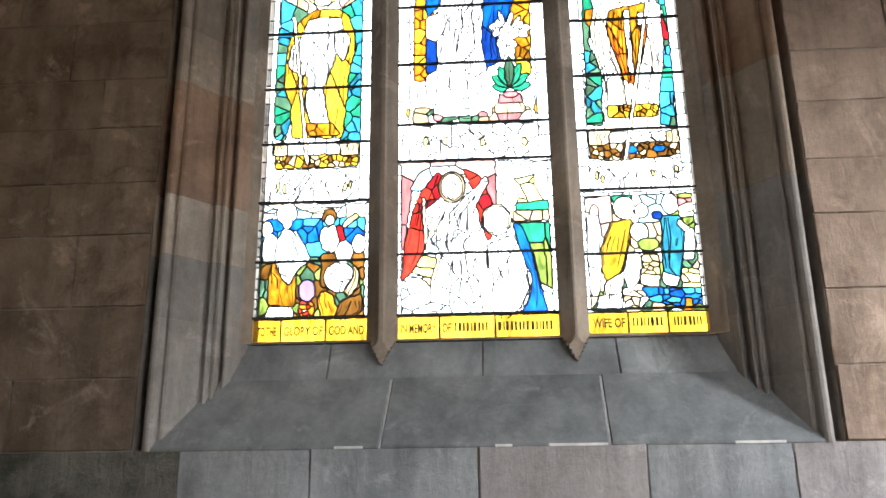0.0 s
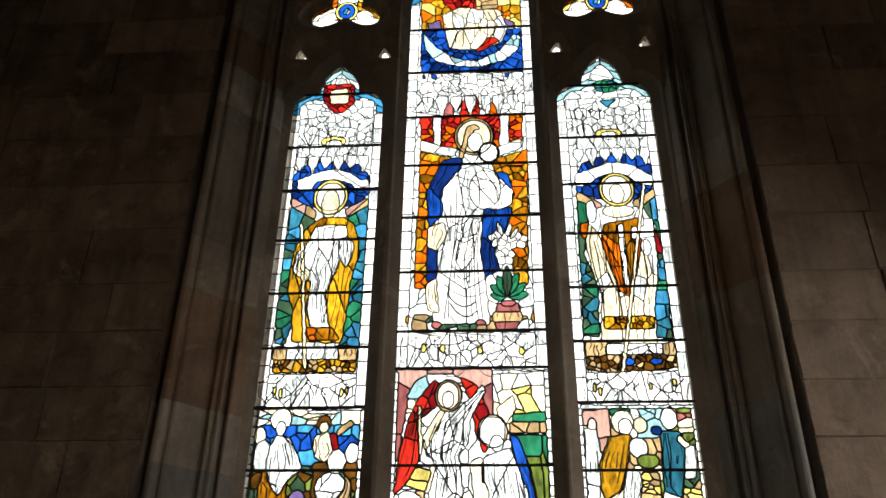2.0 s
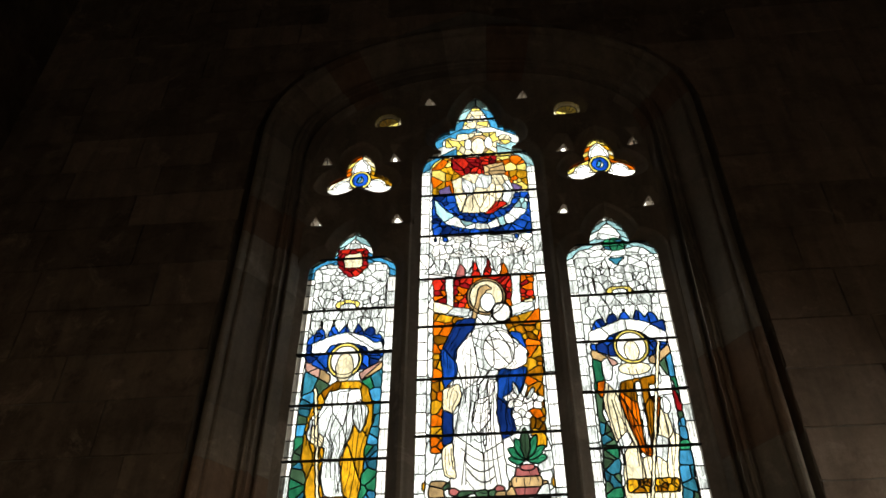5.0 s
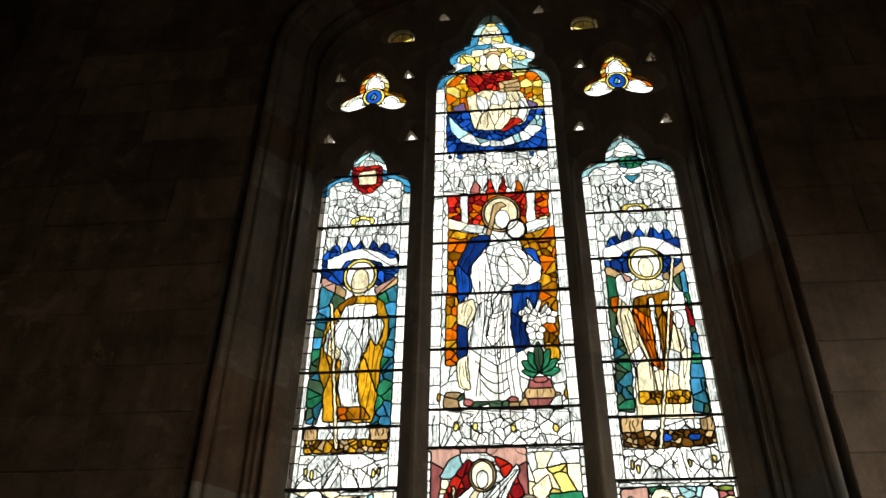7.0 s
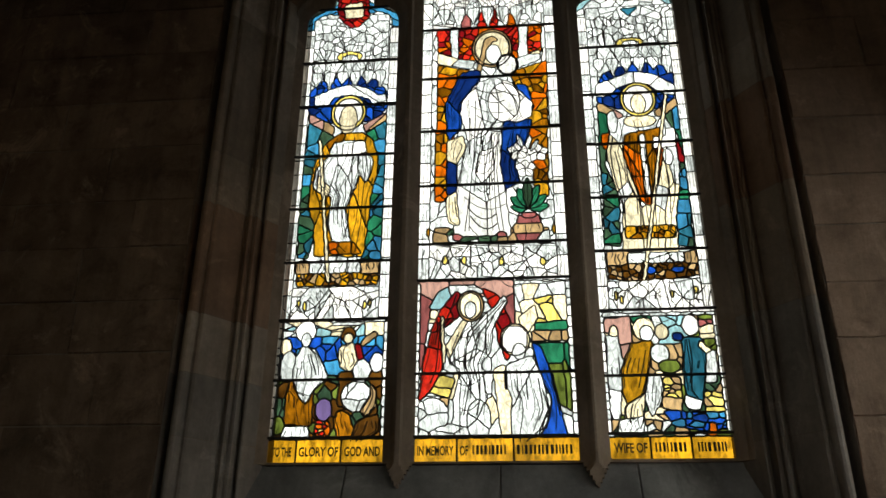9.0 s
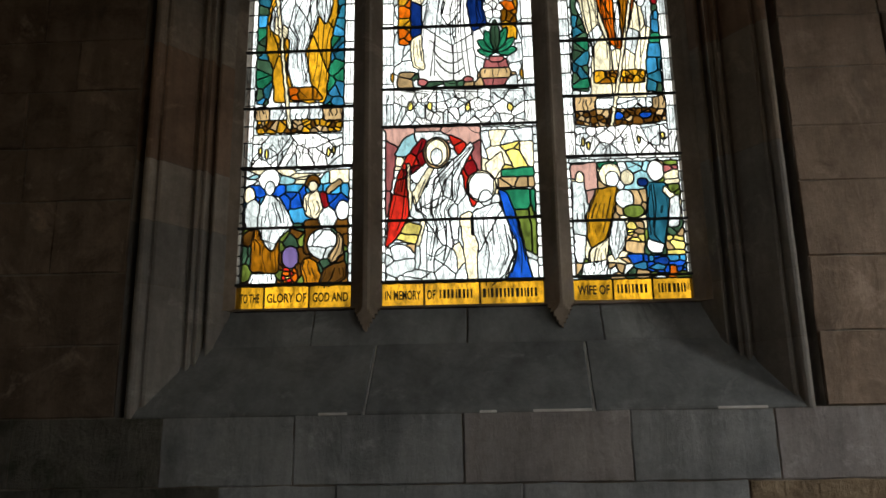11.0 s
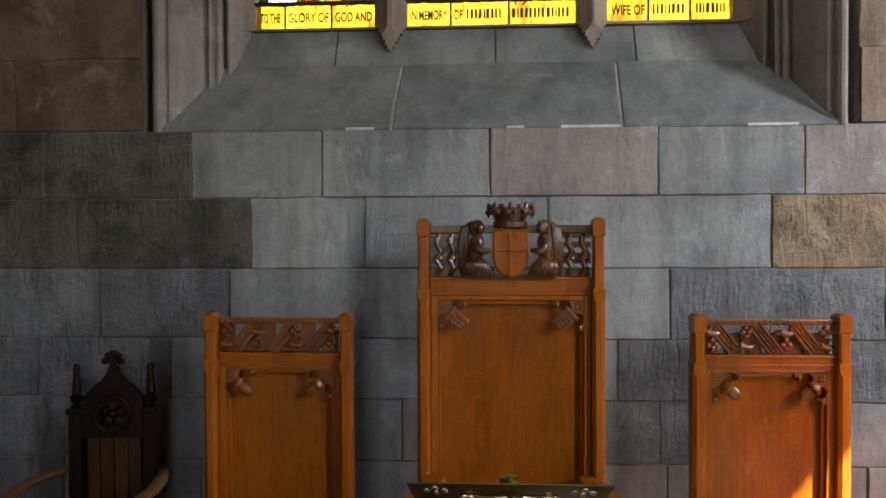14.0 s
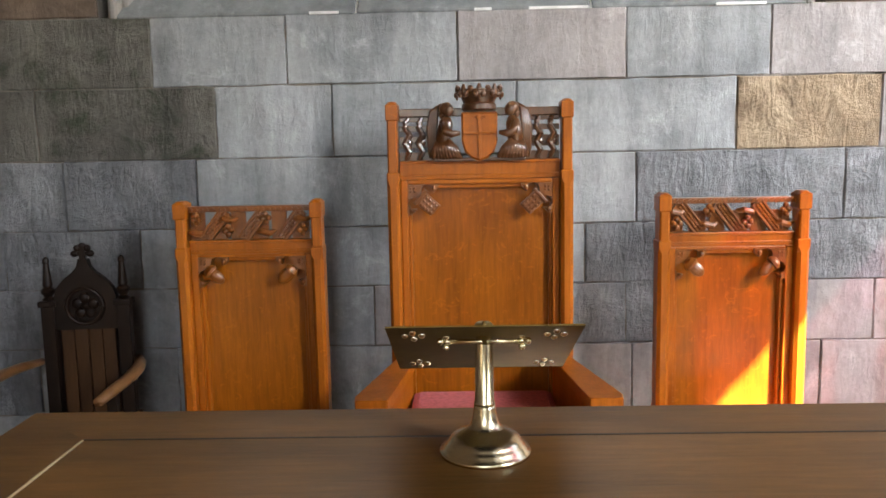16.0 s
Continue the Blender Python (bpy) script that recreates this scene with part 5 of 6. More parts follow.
c.pol("white grey", [(0.517, 3.142), (0.582, 3.146), (0.601, 2.997), (0.56, 2.721), (0.529, 2.722), (0.514, 2.889)], 0.072, tall=2)
c.folds([(0.517, 3.142), (0.582, 3.146), (0.601, 2.997), (0.56, 2.721), (0.529, 2.722), (0.514, 2.889)], 4)
c.ell("cream", 0.565, 3.164, 0.021, 0.032)
c.pol("gold amber gold", [(0.643, 3.104), (0.747, 3.112), (0.715, 2.966), (0.677, 2.852), (0.604, 2.8), (0.583, 2.86), (0.585, 2.97)], 0.12, tall=1.8)
c.folds([(0.643, 3.104), (0.747, 3.112), (0.715, 2.966), (0.677, 2.852), (0.604, 2.8), (0.583, 2.86), (0.585, 2.97)], 6)
c.pol("white cream", [(0.591, 2.8), (0.688, 2.857), (0.665, 2.68), (0.576, 2.668)], 0.06, tall=3)
c.folds([(0.591, 2.8), (0.688, 2.857), (0.665, 2.68), (0.576, 2.668)], 5)
c.pol("white", [(0.71, 2.944), (0.766, 2.943), (0.769, 2.828), (0.708, 2.744), (0.685, 2.825)])
c.folds([(0.71, 2.944), (0.766, 2.943), (0.769, 2.828), (0.708, 2.744), (0.685, 2.825)], 4)
c.ell("cream", 0.712, 3.174, 0.052, 0.061)
c.ell("white", 0.721, 3.153, 0.033, 0.040)
c.ell("white", 0.775, 3.049, 0.045, 0.048)
c.ell("cream", 0.794, 3.157, 0.033, 0.040)
c.ell("olive", 0.813, 2.986, 0.052, 0.033)
c.pol("tan yellow", [(0.776, 2.937), (0.859, 2.935), (0.852, 2.768), (0.759, 2.786)], 0.048, tall=0.5)
c.pol("navy blue teal", [(0.885, 3.125), (0.973, 3.128), (0.99, 3.014), (0.949, 2.819), (0.87, 2.847), (0.877, 2.99)], 0.12, tall=1.8)
c.folds([(0.885, 3.125), (0.973, 3.128), (0.99, 3.014), (0.949, 2.819), (0.87, 2.847), (0.877, 2.99)], 6)
c.pol("navy", [(0.84, 3.155), (0.888, 3.153), (0.889, 3.113), (0.844, 3.115)])
c.ell("clear", 0.933, 3.187, 0.040, 0.052)
c.pol("cream", [(0.966, 3.111), (1.022, 3.052), (1.003, 3.031), (0.957, 3.083)])
c.pol("white", [(0.87, 2.847), (0.944, 2.819), (0.933, 2.771), (0.899, 2.772), (0.868, 2.794)])
c.pol("tan yellow", [(0.959, 2.872), (1.051, 2.848), (1.049, 2.763), (0.952, 2.765)], 0.048, tall=0.5)
c.pol("white", [(0.989, 3.042), (1.035, 3.069), (1.028, 2.903), (0.97, 2.899)], 0.072)
c.pol("moss olive grey tan", [(0.494, 2.733), (1.085, 2.728), (1.069, 2.618), (0.485, 2.629)], 0.048)
c.pol("white", [(0.559, 2.732), (0.677, 2.75), (0.664, 2.667), (0.544, 2.659)], 0.072)
c.folds([(0.559, 2.732), (0.677, 2.75), (0.664, 2.667), (0.544, 2.659)], 5)
c.pol("sky blue sky", [(0.763, 2.775), (1.052, 2.763), (1.059, 2.69), (0.951, 2.677), (0.801, 2.703)], 0.054, tall=0.5)
c.pol("orange", [(0.965, 2.723), (0.998, 2.722), (0.986, 2.637), (0.951, 2.638)])
c.border("white clear", 2.675, 3.24, 0.016)
c.band("gold", (0.4, 0.69, 0.875, 1.2))
light = c.build("stained_glass_light", "stained glass light with orange-robed figure and green ground")
saddle_bars(light, "r", (5.245, 4.86, 4.537, 4.216, 3.893, 3.588, 3.27, 2.942, 2.67))


def inscription(text, x0, x1, z, parent):
    """Dark painted capitals on the gold strip, fitted to a width."""
    cu = bpy.data.curves.new("inscription", "FONT")
    cu.body, cu.size, cu.align_x, cu.offset = text, 0.06, "CENTER", 0.0016
    tmp = new("inscription", cu)
    bpy.context.view_layer.update()
    me = bpy.data.meshes.new_from_object(tmp.evaluated_get(bpy.context.evaluated_depsgraph_get()))
    bpy.data.objects.remove(tmp)
    me.materials.append(LEAD)
    xs = [v.co.x for v in me.vertices]
    k = (x1 - x0) / (max(xs) - min(xs))
    me.transform(Matrix.Translation(((x0 + x1) / 2 - W0.x, -0.002, z - W0.z)) @ pose(0, 0, 0, 90) @ Matrix.Diagonal((k, 1, 1, 1)))
    ob = new("inscription", me)
    ob.parent = parent
    return ob


def word_bars(x0, x1, z, parent, seed):
    """Lettering kept as plain bars."""
    r = random.Random(seed)
    bm = bmesh.new()
    x = x0
    while x < x1 - 0.01:
        w = r.uniform(0.006, 0.014)
        box(bm, x - W0.x, x + w - W0.x, -0.0022, -0.0012, z - W0.z, z + 0.042 - W0.z, bevel=0)
        x += w + r.uniform(0.006, 0.011)
    return part("inscription", bm, LEAD, parent)


lights = [o for o in window.children if o.name.startswith("stained_glass_light")]
for words, x0, x1 in (("TO THE", -1.08, -0.985), ("GLORY OF", -0.95, -0.76), ("GOD AND", -0.73, -0.56)):
    inscription(words, x0, x1, 2.58, lights[0])
inscription("IN MEMORY", -0.385, -0.215, 2.58, lights[1])
inscription("OF", -0.185, -0.145, 2.58, lights[1])
word_bars(-0.125, 0.05, 2.582, lights[1], 1)
word_bars(0.08, 0.34, 2.582, lights[1], 2)
inscription("WIFE OF", 0.525, 0.675, 2.585, lights[2])
word_bars(0.71, 0.86, 2.587, lights[2], 3)
word_bars(0.9, 1.035, 2.587, lights[2], 4)

# trefoils and shells of the head
for cx, name in ((-0.828, "t"), (0.808, "u")):
    f = lambda x, z, cx=cx: trefoil(x, z, cx, 5.955)
    c = Cartoon(name, cx - 0.25, cx + 0.25, 5.8, 6.24, f)
    c.above = c.cz > 5.87
    c.lay(c.inside, "clear")
    c.lay(c.inside & (c.cx < cx - 0.03) & (c.cz < 5.99), "clear")
    c.lay(c.inside & (c.cx > cx + 0.03) & (c.cz < 5.99), "clear")
    c.rim("clear", f, 0.048, 0.06)
    c.rim("gold yellow orange cream", f, 0.032, 0.04)
    c.ell("yellow", cx, 5.95, 0.075, 0.085)
    c.ell("blue", cx, 5.95, 0.056, 0.066)
    c.ell("white", cx, 5.95, 0.022, 0.034)
    c.ring(cx, 5.95, 0.074, 0.084, 0.004)
    c.pol("sky", [(cx - 0.03, 5.92), (cx - 0.01, 5.98), (cx + 0.012, 5.98), (cx + 0.004, 5.93)])
    c.build("trefoil_glass", "trefoil of clear glass with an amber rim and blue roundel")
for k, (cx, cz) in enumerate(SHELLS):
    f = lambda x, z, cx=cx, cz=cz: np.maximum(circle(x, z, cx, cz - 0.02, 0.095), -(z - cz + 0.055))
    c = Cartoon("shell" + str(k), cx - 0.11, cx + 0.11, cz - 0.08, cz + 0.09, f)
    c.lay(c.inside, "cream")
    c.ell("yellow", cx, cz, 0.075, 0.065)
    for j in range(7):
        a = radians(25 + 130 * j / 6)
        c.lin([(cx + 0.01 * math.cos(a), cz - 0.045), (cx + 0.085 * math.cos(a), cz - 0.045 + 0.1 * math.sin(a))], 0.002)
    c.build("shell_glass", "small yellow shell-shaped light")



# ---- stones of the east wall ----
def stone(corners, mat, seed, proud=0.0, parent=wall, nu=9, nv=6):
    """One ashlar: four corners (x, z) from lower left round, softened and slightly uneven face."""
    rng = random.Random(seed)
    (ax, az), (bx, bz), (cx, cz), (dx, dz) = corners
    mx, mz = (ax + bx + cx + dx) / 4, (az + bz + cz + dz) / 4
    verts, faces = [], []
    us = [0, 0.006] + [0.006 + 0.988 * k / (nu - 2) for k in range(1, nu - 2)] + [0.994, 1]
    vs = [0, 0.012] + [0.012 + 0.976 * k / (nv - 2) for k in range(1, nv - 2)] + [0.988, 1]
    for j, v in enumerate(vs):
        for i, u in enumerate(us):
            x = (ax * (1 - u) + bx * u) * (1 - v) + (dx * (1 - u) + cx * u) * v
            z = (az * (1 - u) + bz * u) * (1 - v) + (dz * (1 - u) + cz * u) * v
            rim = i in (0, len(us) - 1) or j in (0, len(vs) - 1)
            y = 0.006 if rim else -proud + rng.uniform(-0.0025, 0.0025)
            if rim:
                x, z = x + rng.uniform(-0.004, 0.004), z + rng.uniform(-0.004, 0.004)
            verts.append((x - mx, y, z - mz))
    w = len(us)
    for j in range(len(vs) - 1):
        for i in range(w - 1):
            k = j * w + i
            faces.append((k, k + 1, k + w + 1, k + w))
    base = len(verts)
    ring = [i for i in range(w)] + [j * w + w - 1 for j in range(1, len(vs))] + [(len(vs) - 1) * w + i for i in range(w - 2, -1, -1)] + [j * w for j in range(len(vs) - 2, 0, -1)]
    verts += [(verts[i][0], 0.045, verts[i][2]) for i in ring]
    for k in range(len(ring)):
        k2 = (k + 1) % len(ring)
        faces.append((ring[k2], ring[k], base + k, base + k2))
    ob = mesh_ob("stone", verts, faces, mat, parent, smooth=False)
    ob.location = (mx, 0, mz)
    return ob


J = 0.0022  # half a joint
serial = 0


def course(z0, z1, cuts, mats, slope=0.0):
    global serial
    for x0, x1, mat in zip(cuts, cuts[1:], mats):
        serial += 1
        stone([(x0 + J, z0 + J + slope * x0), (x1 - J, z0 + J + slope * x1), (x1 - J, z1 - J + slope * x1), (x0 + J, z1 - J + slope * x0)], mat, serial, proud=random.Random(serial).uniform(-0.004, 0.006))


U = UPINK
B, G, P, M, S, R = BROWN, GREY, PINK, DARK_GREENISH, SANDY, ROUGH
course(1.755, 2.04, [-3.3, -2.55, -1.92, -1.28, -0.722, -0.02, 0.664, 1.246, 1.95, 2.6, 3.3], [B, M, M, G, G, P, G, P, P, B])
course(1.458, 1.755, [-3.3, -2.45, -1.78, -1.026, -0.543, 0.217, 1.116, 1.70, 2.4, 3.3], [B, M, M, G, G, G, S, P, B])
course(1.165, 1.458, [-3.3, -2.3, -1.68, -1.12, -0.3, 0.711, 1.565, 2.3, 3.3], [B, R, R, G, G, R, R, P])
course(0.912, 1.165, [-3.3, -2.6, -1.96, -1.375, -0.85, -0.1, 0.5, 1.3, 1.95, 3.3], [B, R, R, G, G, G, R, R, P])
course(0.652, 0.912, [-3.3, -2.4, -1.6, -1.1, -0.39, 0.15, 0.674, 1.1, 1.71, 2.4, 3.3], [B, R, G, G, P, R, R, P, P, P])
course(0.36, 0.652, [-3.3, -2.5, -1.85, -1.25, -0.6, 0.1, 0.7, 1.496, 2.2, 3.3], [R, R, G, G, G, P, P, P, P])
course(0.05, 0.36, [-3.3, -2.4, -1.5, -0.6, 0.3, 1.2, 2.1, 3.3], [R, G, G, G, R, P, P])


def arch_x(z, grow=0.004):
    """Half width of the opening's outer edge at a height; 0 above its top."""
    a, h = ARCH_SPAN + grow, ARCH_RISE + grow
    if z <= ARCH_SPRING:
        return a
    t = (z - ARCH_SPRING) / h
    return 0.0 if t >= 1 else a * math.sqrt(max(0.0, 1 - (t ** (1 / 0.9)) ** 2))


rng = random.Random(5)
z = 2.04
row = 0
while z < 8.9:
    h = rng.uniform(0.25, 0.34)
    z1 = min(z + h, 9.0)
    for side in (-1, 1):
        a0, a1 = arch_x(z), arch_x(z1)
        x = 3.3
        while x > max(a0, a1) + 0.12:
            w = rng.uniform(0.38, 0.8)
            nxt = x - w
            last = nxt < max(a0, a1) + 0.2
            i0, i1 = (a0, a1) if last else (nxt, nxt)
            c = [(side * (i0 + J) + AXIS, z + J), (side * (x - J) + AXIS, z + J), (side * (x - J) + AXIS, z1 - J), (side * (i1 + J) + AXIS, z1 - J)]
            if side < 0:
                c = [c[1], c[0], c[3], c[2]]
            serial += 1
            mat = rng.choice([B, B, B, B, U] if side < 0 else [B, U, U, U, U])
            stone(c, mat, serial, proud=rng.uniform(-0.004, 0.008))
            x = nxt
            if last:
                break
    z = z1


# ---- carved chairs ----
def chamfer_post(bm, x, y, z0, z1, w, d, stops):
    """A square post with a stopped chamfer, a shoulder and a small cap."""
    h, k = w / 2, d / 2
    secs = [(z0, 0.002), (stops[0] - 0.02, 0.002), (stops[0], 0.012), (stops[1], 0.012), (stops[1] + 0.02, 0.002), (stops[1] + 0.045, 0.002), (stops[1] + 0.05, 0.006), (z1 - 0.07, 0.006), (z1 - 0.065, 0.002), (z1 - 0.012, 0.002), (z1, 0.012)]
    rings = []
    for i, (z, c) in enumerate(secs):
        s = 0.004 if 6 <= i <= 7 else 0.0
        H, K = h - s, k - s
        if i == len(secs) - 1:
            H, K = h - 0.01, k - 0.01
        c = min(c, H - 0.001)
        pts = [(-H + c, -K), (H - c, -K), (H, -K + c), (H, K - c), (H - c, K), (-H + c, K), (-H, K - c), (-H, -K + c)]
        rings.append([bm.verts.new((x + px, y + py, z)) for px, py in pts])
    for a, b in zip(rings, rings[1:]):
        for i in range(8):
            bm.faces.new((a[i], a[(i + 1) % 8], b[(i + 1) % 8], b[i]))
    bm.faces.new(rings[0])
    bm.faces.new(rings[-1])


def corner_spandrel(parent, x, y, z, s, motif):
    """A carved trefoil cusp in the panel's upper corner; s: +1 opens to the right."""
    bm = bmesh.new()
    n = 26
    size = 0.115
    cells = {}
    for i in range(n):
        for j in range(n):
            u, v = (i + 0.5) / n, (j + 0.5) / n
            if u + v > 1.08:
                continue
            hole = math.hypot(u - 0.62, v - 0.20) < 0.2 or math.hypot(u - 0.20, v - 0.62) < 0.2 or math.hypot(u - 0.52, v - 0.52) < 0.2
            if hole:
                continue
            cells[i, j] = True
    ids = {}

    def vert(i, j, back):
        key = (i, j, back)
        if key not in ids:
            ids[key] = bm.verts.new((x + s * size * i / n, y + (0.042 if back else 0.0), z - size * j / n))
        return ids[key]

    for i, j in cells:
        bm.faces.new((vert(i, j, 0), vert(i + 1, j, 0), vert(i + 1, j + 1, 0), vert(i, j + 1, 0)))
        for (a, b), nb in (((((i, j)), ((i + 1, j))), (i, j - 1)), (((i + 1, j), (i + 1, j + 1)), (i + 1, j)), (((i + 1, j + 1), (i, j + 1)), (i, j + 1)), (((i, j + 1), (i, j)), (i - 1, j))):
            if nb not in cells:
                bm.faces.new((vert(*a, 0), vert(*a, 1), vert(*b, 1), vert(*b, 0)))
    for du in (0.012, 0.026):
        for dv in (0.012, 0.026):
            blob(bm, x + s * du, y - 0.001, z - dv, 0.005, 0.004, 0.005, seg=8)
    for u, v in ((0.86, 0.12), (0.12, 0.86)):
        blob(bm, x + s * size * u, y - 0.002, z - size * v, 0.009, 0.008, 0.011, seg=10)
    part("corner_carving", bm, OAK_CARVED, parent, "pierced trefoil corner carving")
    bm = bmesh.new()
    turn = Matrix.Translation((x + s * size * 0.52, y - 0.016, z - size * 0.5)) @ pose(0, 0, 0, 0, -s * 48, 0) @ Matrix.Diagonal((1.5, 1.3, 1.5, 1))
    if motif == "acorn":
        blob(bm, 0, 0, -0.012, 0.016, 0.013, 0.024, m=turn)
        lathe(bm, [(0.004, 0.0), (0.018, 0.002), (0.0195, 0.008), (0.012, 0.018), (0.004, 0.021)], 0, 0, 0, 14, m=turn)
        part("acorn_boss", bm, OAK_CARVED, parent, "carved acorn")
    else:
        box(bm, -0.018, 0.018, -0.008, 0.008, -0.04, 0.01, 0.003, m=turn)
        box(bm, -0.023, 0.023, -0.011, 0.01, 0.006, 0.016, 0.003, m=turn)
        for i in range(3):
            for j in range(4):
                blob(bm, -0.011 + 0.011 * i, -0.009, -0.034 + 0.0105 * j, 0.004, 0.003, 0.004, m=turn, seg=6)
        part("grille_boss", bm, OAK_CARVED, parent, "small carved lattice tag")


def seat_and_legs(t, half, y_front, seat_z, mat=None):
    part("seat", new_box(-half + 0.02, half - 0.02, y_front, 0.02, seat_z - 0.05, seat_z, bevel=0.008), OAK, t)
    for s in (-1, 1):
        part("leg", new_box(s * (half - 0.025) - 0.025, s * (half - 0.025) + 0.025, y_front + 0.01, y_front + 0.06, 0, seat_z - 0.05, bevel=0.004), OAK, t)
    part("apron", new_box(-half + 0.05, half - 0.05, y_front + 0.015, y_front + 0.04, seat_z - 0.15, seat_z - 0.05, bevel=0.003), OAK, t)


def panel_back(t, half, y, top, rail_hi, rail_lo, panel_top, bottom, post_w, motif, motif_in):
    for s in (-1, 1):
        bm = bmesh.new()
        chamfer_post(bm, s * (half - post_w / 2), y + 0.012, 0.0, top, post_w, 0.084, (0.49, rail_lo - 0.02))
        part("post", bm, OAK, t)
    inner = half - post_w
    bm = bmesh.new()
    box(bm, -inner, inner, y + 0.008, y + 0.05, rail_lo, rail_hi, 0.004)
    box(bm, -inner, inner, y + 0.002, y + 0.03, rail_hi - 0.012, rail_hi, 0.004)
    box(bm, -inner, inner, y + 0.005, y + 0.03, rail_lo + 0.012, rail_lo + 0.02, 0.003)
    part("rail", bm, OAK, t)
    st = 0.028
    for s in (-1, 1):
        bm = bmesh.new()
        x0, x1 = sorted((s * inner, s * (inner - st)))
        box(bm, x0, x1, y + 0.008, y + 0.068, bottom, rail_lo, 0.006)
        xm = s * (inner - st - 0.006)
        box(bm, xm - 0.007, xm + 0.007, y + 0.026, y + 0.068, bottom, panel_top - 0.1, 0.005)
        part("stile", bm, OAK, t)
    bm = bmesh.new()
    box(bm, -inner + st, inner - st, y + 0.012, y + 0.068, panel_top, rail_lo, 0.005)
    box(bm, -inner + st + 0.1, inner - st - 0.1, y + 0.026, y + 0.068, panel_top - 0.016, panel_top, 0.005)
    part("panel_moulding", bm, OAK, t)
    part("back_panel", new_box(-inner + st - 0.004, inner - st + 0.004, y + 0.052, y + 0.066, bottom, panel_top + 0.004, bevel=0), OAK_PANEL, t, "golden quarter-sawn oak panel")
    for s in (-1, 1):
        corner_spandrel(t, -s * (inner - st), y + 0.010, panel_top, s, motif)


def side_chair(x, lean, label):
    """Oak side chair with a pierced carved frieze; lean: which way the braided bands slant."""
    t = thing("oak_side_chair", x, -0.34, 0, label, "chair", "side chairs beside the throne")
    half = 0.28
    panel_back(t, half, 0.0, 1.306, 1.155, 1.10, 1.088, 0.44, 0.046, "acorn", 0)
    inner = half - 0.046
    bm = bmesh.new()
    box(bm, -inner, inner, 0.008, 0.044, 1.262, 1.284, 0.004)
    for k in range(22):
        u = -inner + 0.012 + (2 * inner - 0.024) * k / 21
        box(bm, -0.007, 0.007, 0.003, 0.01, -0.0045, 0.0045, 0.002, m=Matrix.Translation((u, 0, 1.274)) @ pose(0, 0, 0, 0, 35 * lean, 0))
    part("top_rail", bm, OAK_CARVED, t, "rope-carved top rail")
    for k in range(6):
        u = -inner + 2 * inner * k / 6
        part("frieze_backing", new_box(u, u + 2 * inner / 6 - (0.012 if k % 2 else 0.02), 0.03, 0.04, 1.155, 1.235 if k % 2 else 1.264, bevel=0.002), OAK_CARVED, t)
    for k in (-1, 0, 1):
        u = k * 0.145 + 0.01 * lean
        bm = bmesh.new()
        turn = Matrix.Translation((u, 0.02, 1.209)) @ pose(0, 0, 0, 0, 38 * lean, 0)
        for dx in (-0.02, 0.02):
            box(bm, dx - 0.004, dx + 0.004, -0.012, 0.012, -0.07, 0.07, 0.002, m=turn)
        box(bm, -0.016, 0.016, -0.004, 0.012, -0.07, 0.07, 0.0, m=turn)
        for j in range(9):
            for dx in (-0.006, 0.006):
                blob(bm, dx, -0.006, -0.056 + 0.014 * j, 0.0065, 0.006, 0.008, m=turn, seg=7)
        part("braided_band", bm, OAK_CARVED, t, "slanting braided carved band")
    for k, u in enumerate((-0.205, -0.085, 0.06, 0.2)):
        v = 1.19 if k % 2 == (lean > 0) else 1.235
        for du, dv in ((-0.012, 0), (0.012, 0.002), (0, 0.016), (0.001, -0.014)):
            bm = bmesh.new()
            blob(bm, u + du, 0.012, v + dv, 0.0115, 0.012, 0.0115, seg=9)
            part("berry", bm, OAK_CARVED, t, smooth=True)
        bm = bmesh.new()
        v2 = 1.232 if v < 1.2 else 1.182
        tube(bm, [(u - 0.04, 0.022, v2), (u - 0.015, 0.012, v2 + 0.004), (u + 0.015, 0.014, v2 - 0.004), (u + 0.036, 0.024, v2 + 0.006)], [0.008, 0.013, 0.012, 0.006], 8)
        part("carved_leaf", bm, OAK_CARVED, t)
    seat_and_legs(t, half, -0.46, 0.46)
    return t


side_chair(-0.818, 1, "golden oak chair with pierced carved frieze and acorn bosses, in shade")
side_chair(0.995, -1, "golden oak chair with braided carved frieze, sunlit panel")

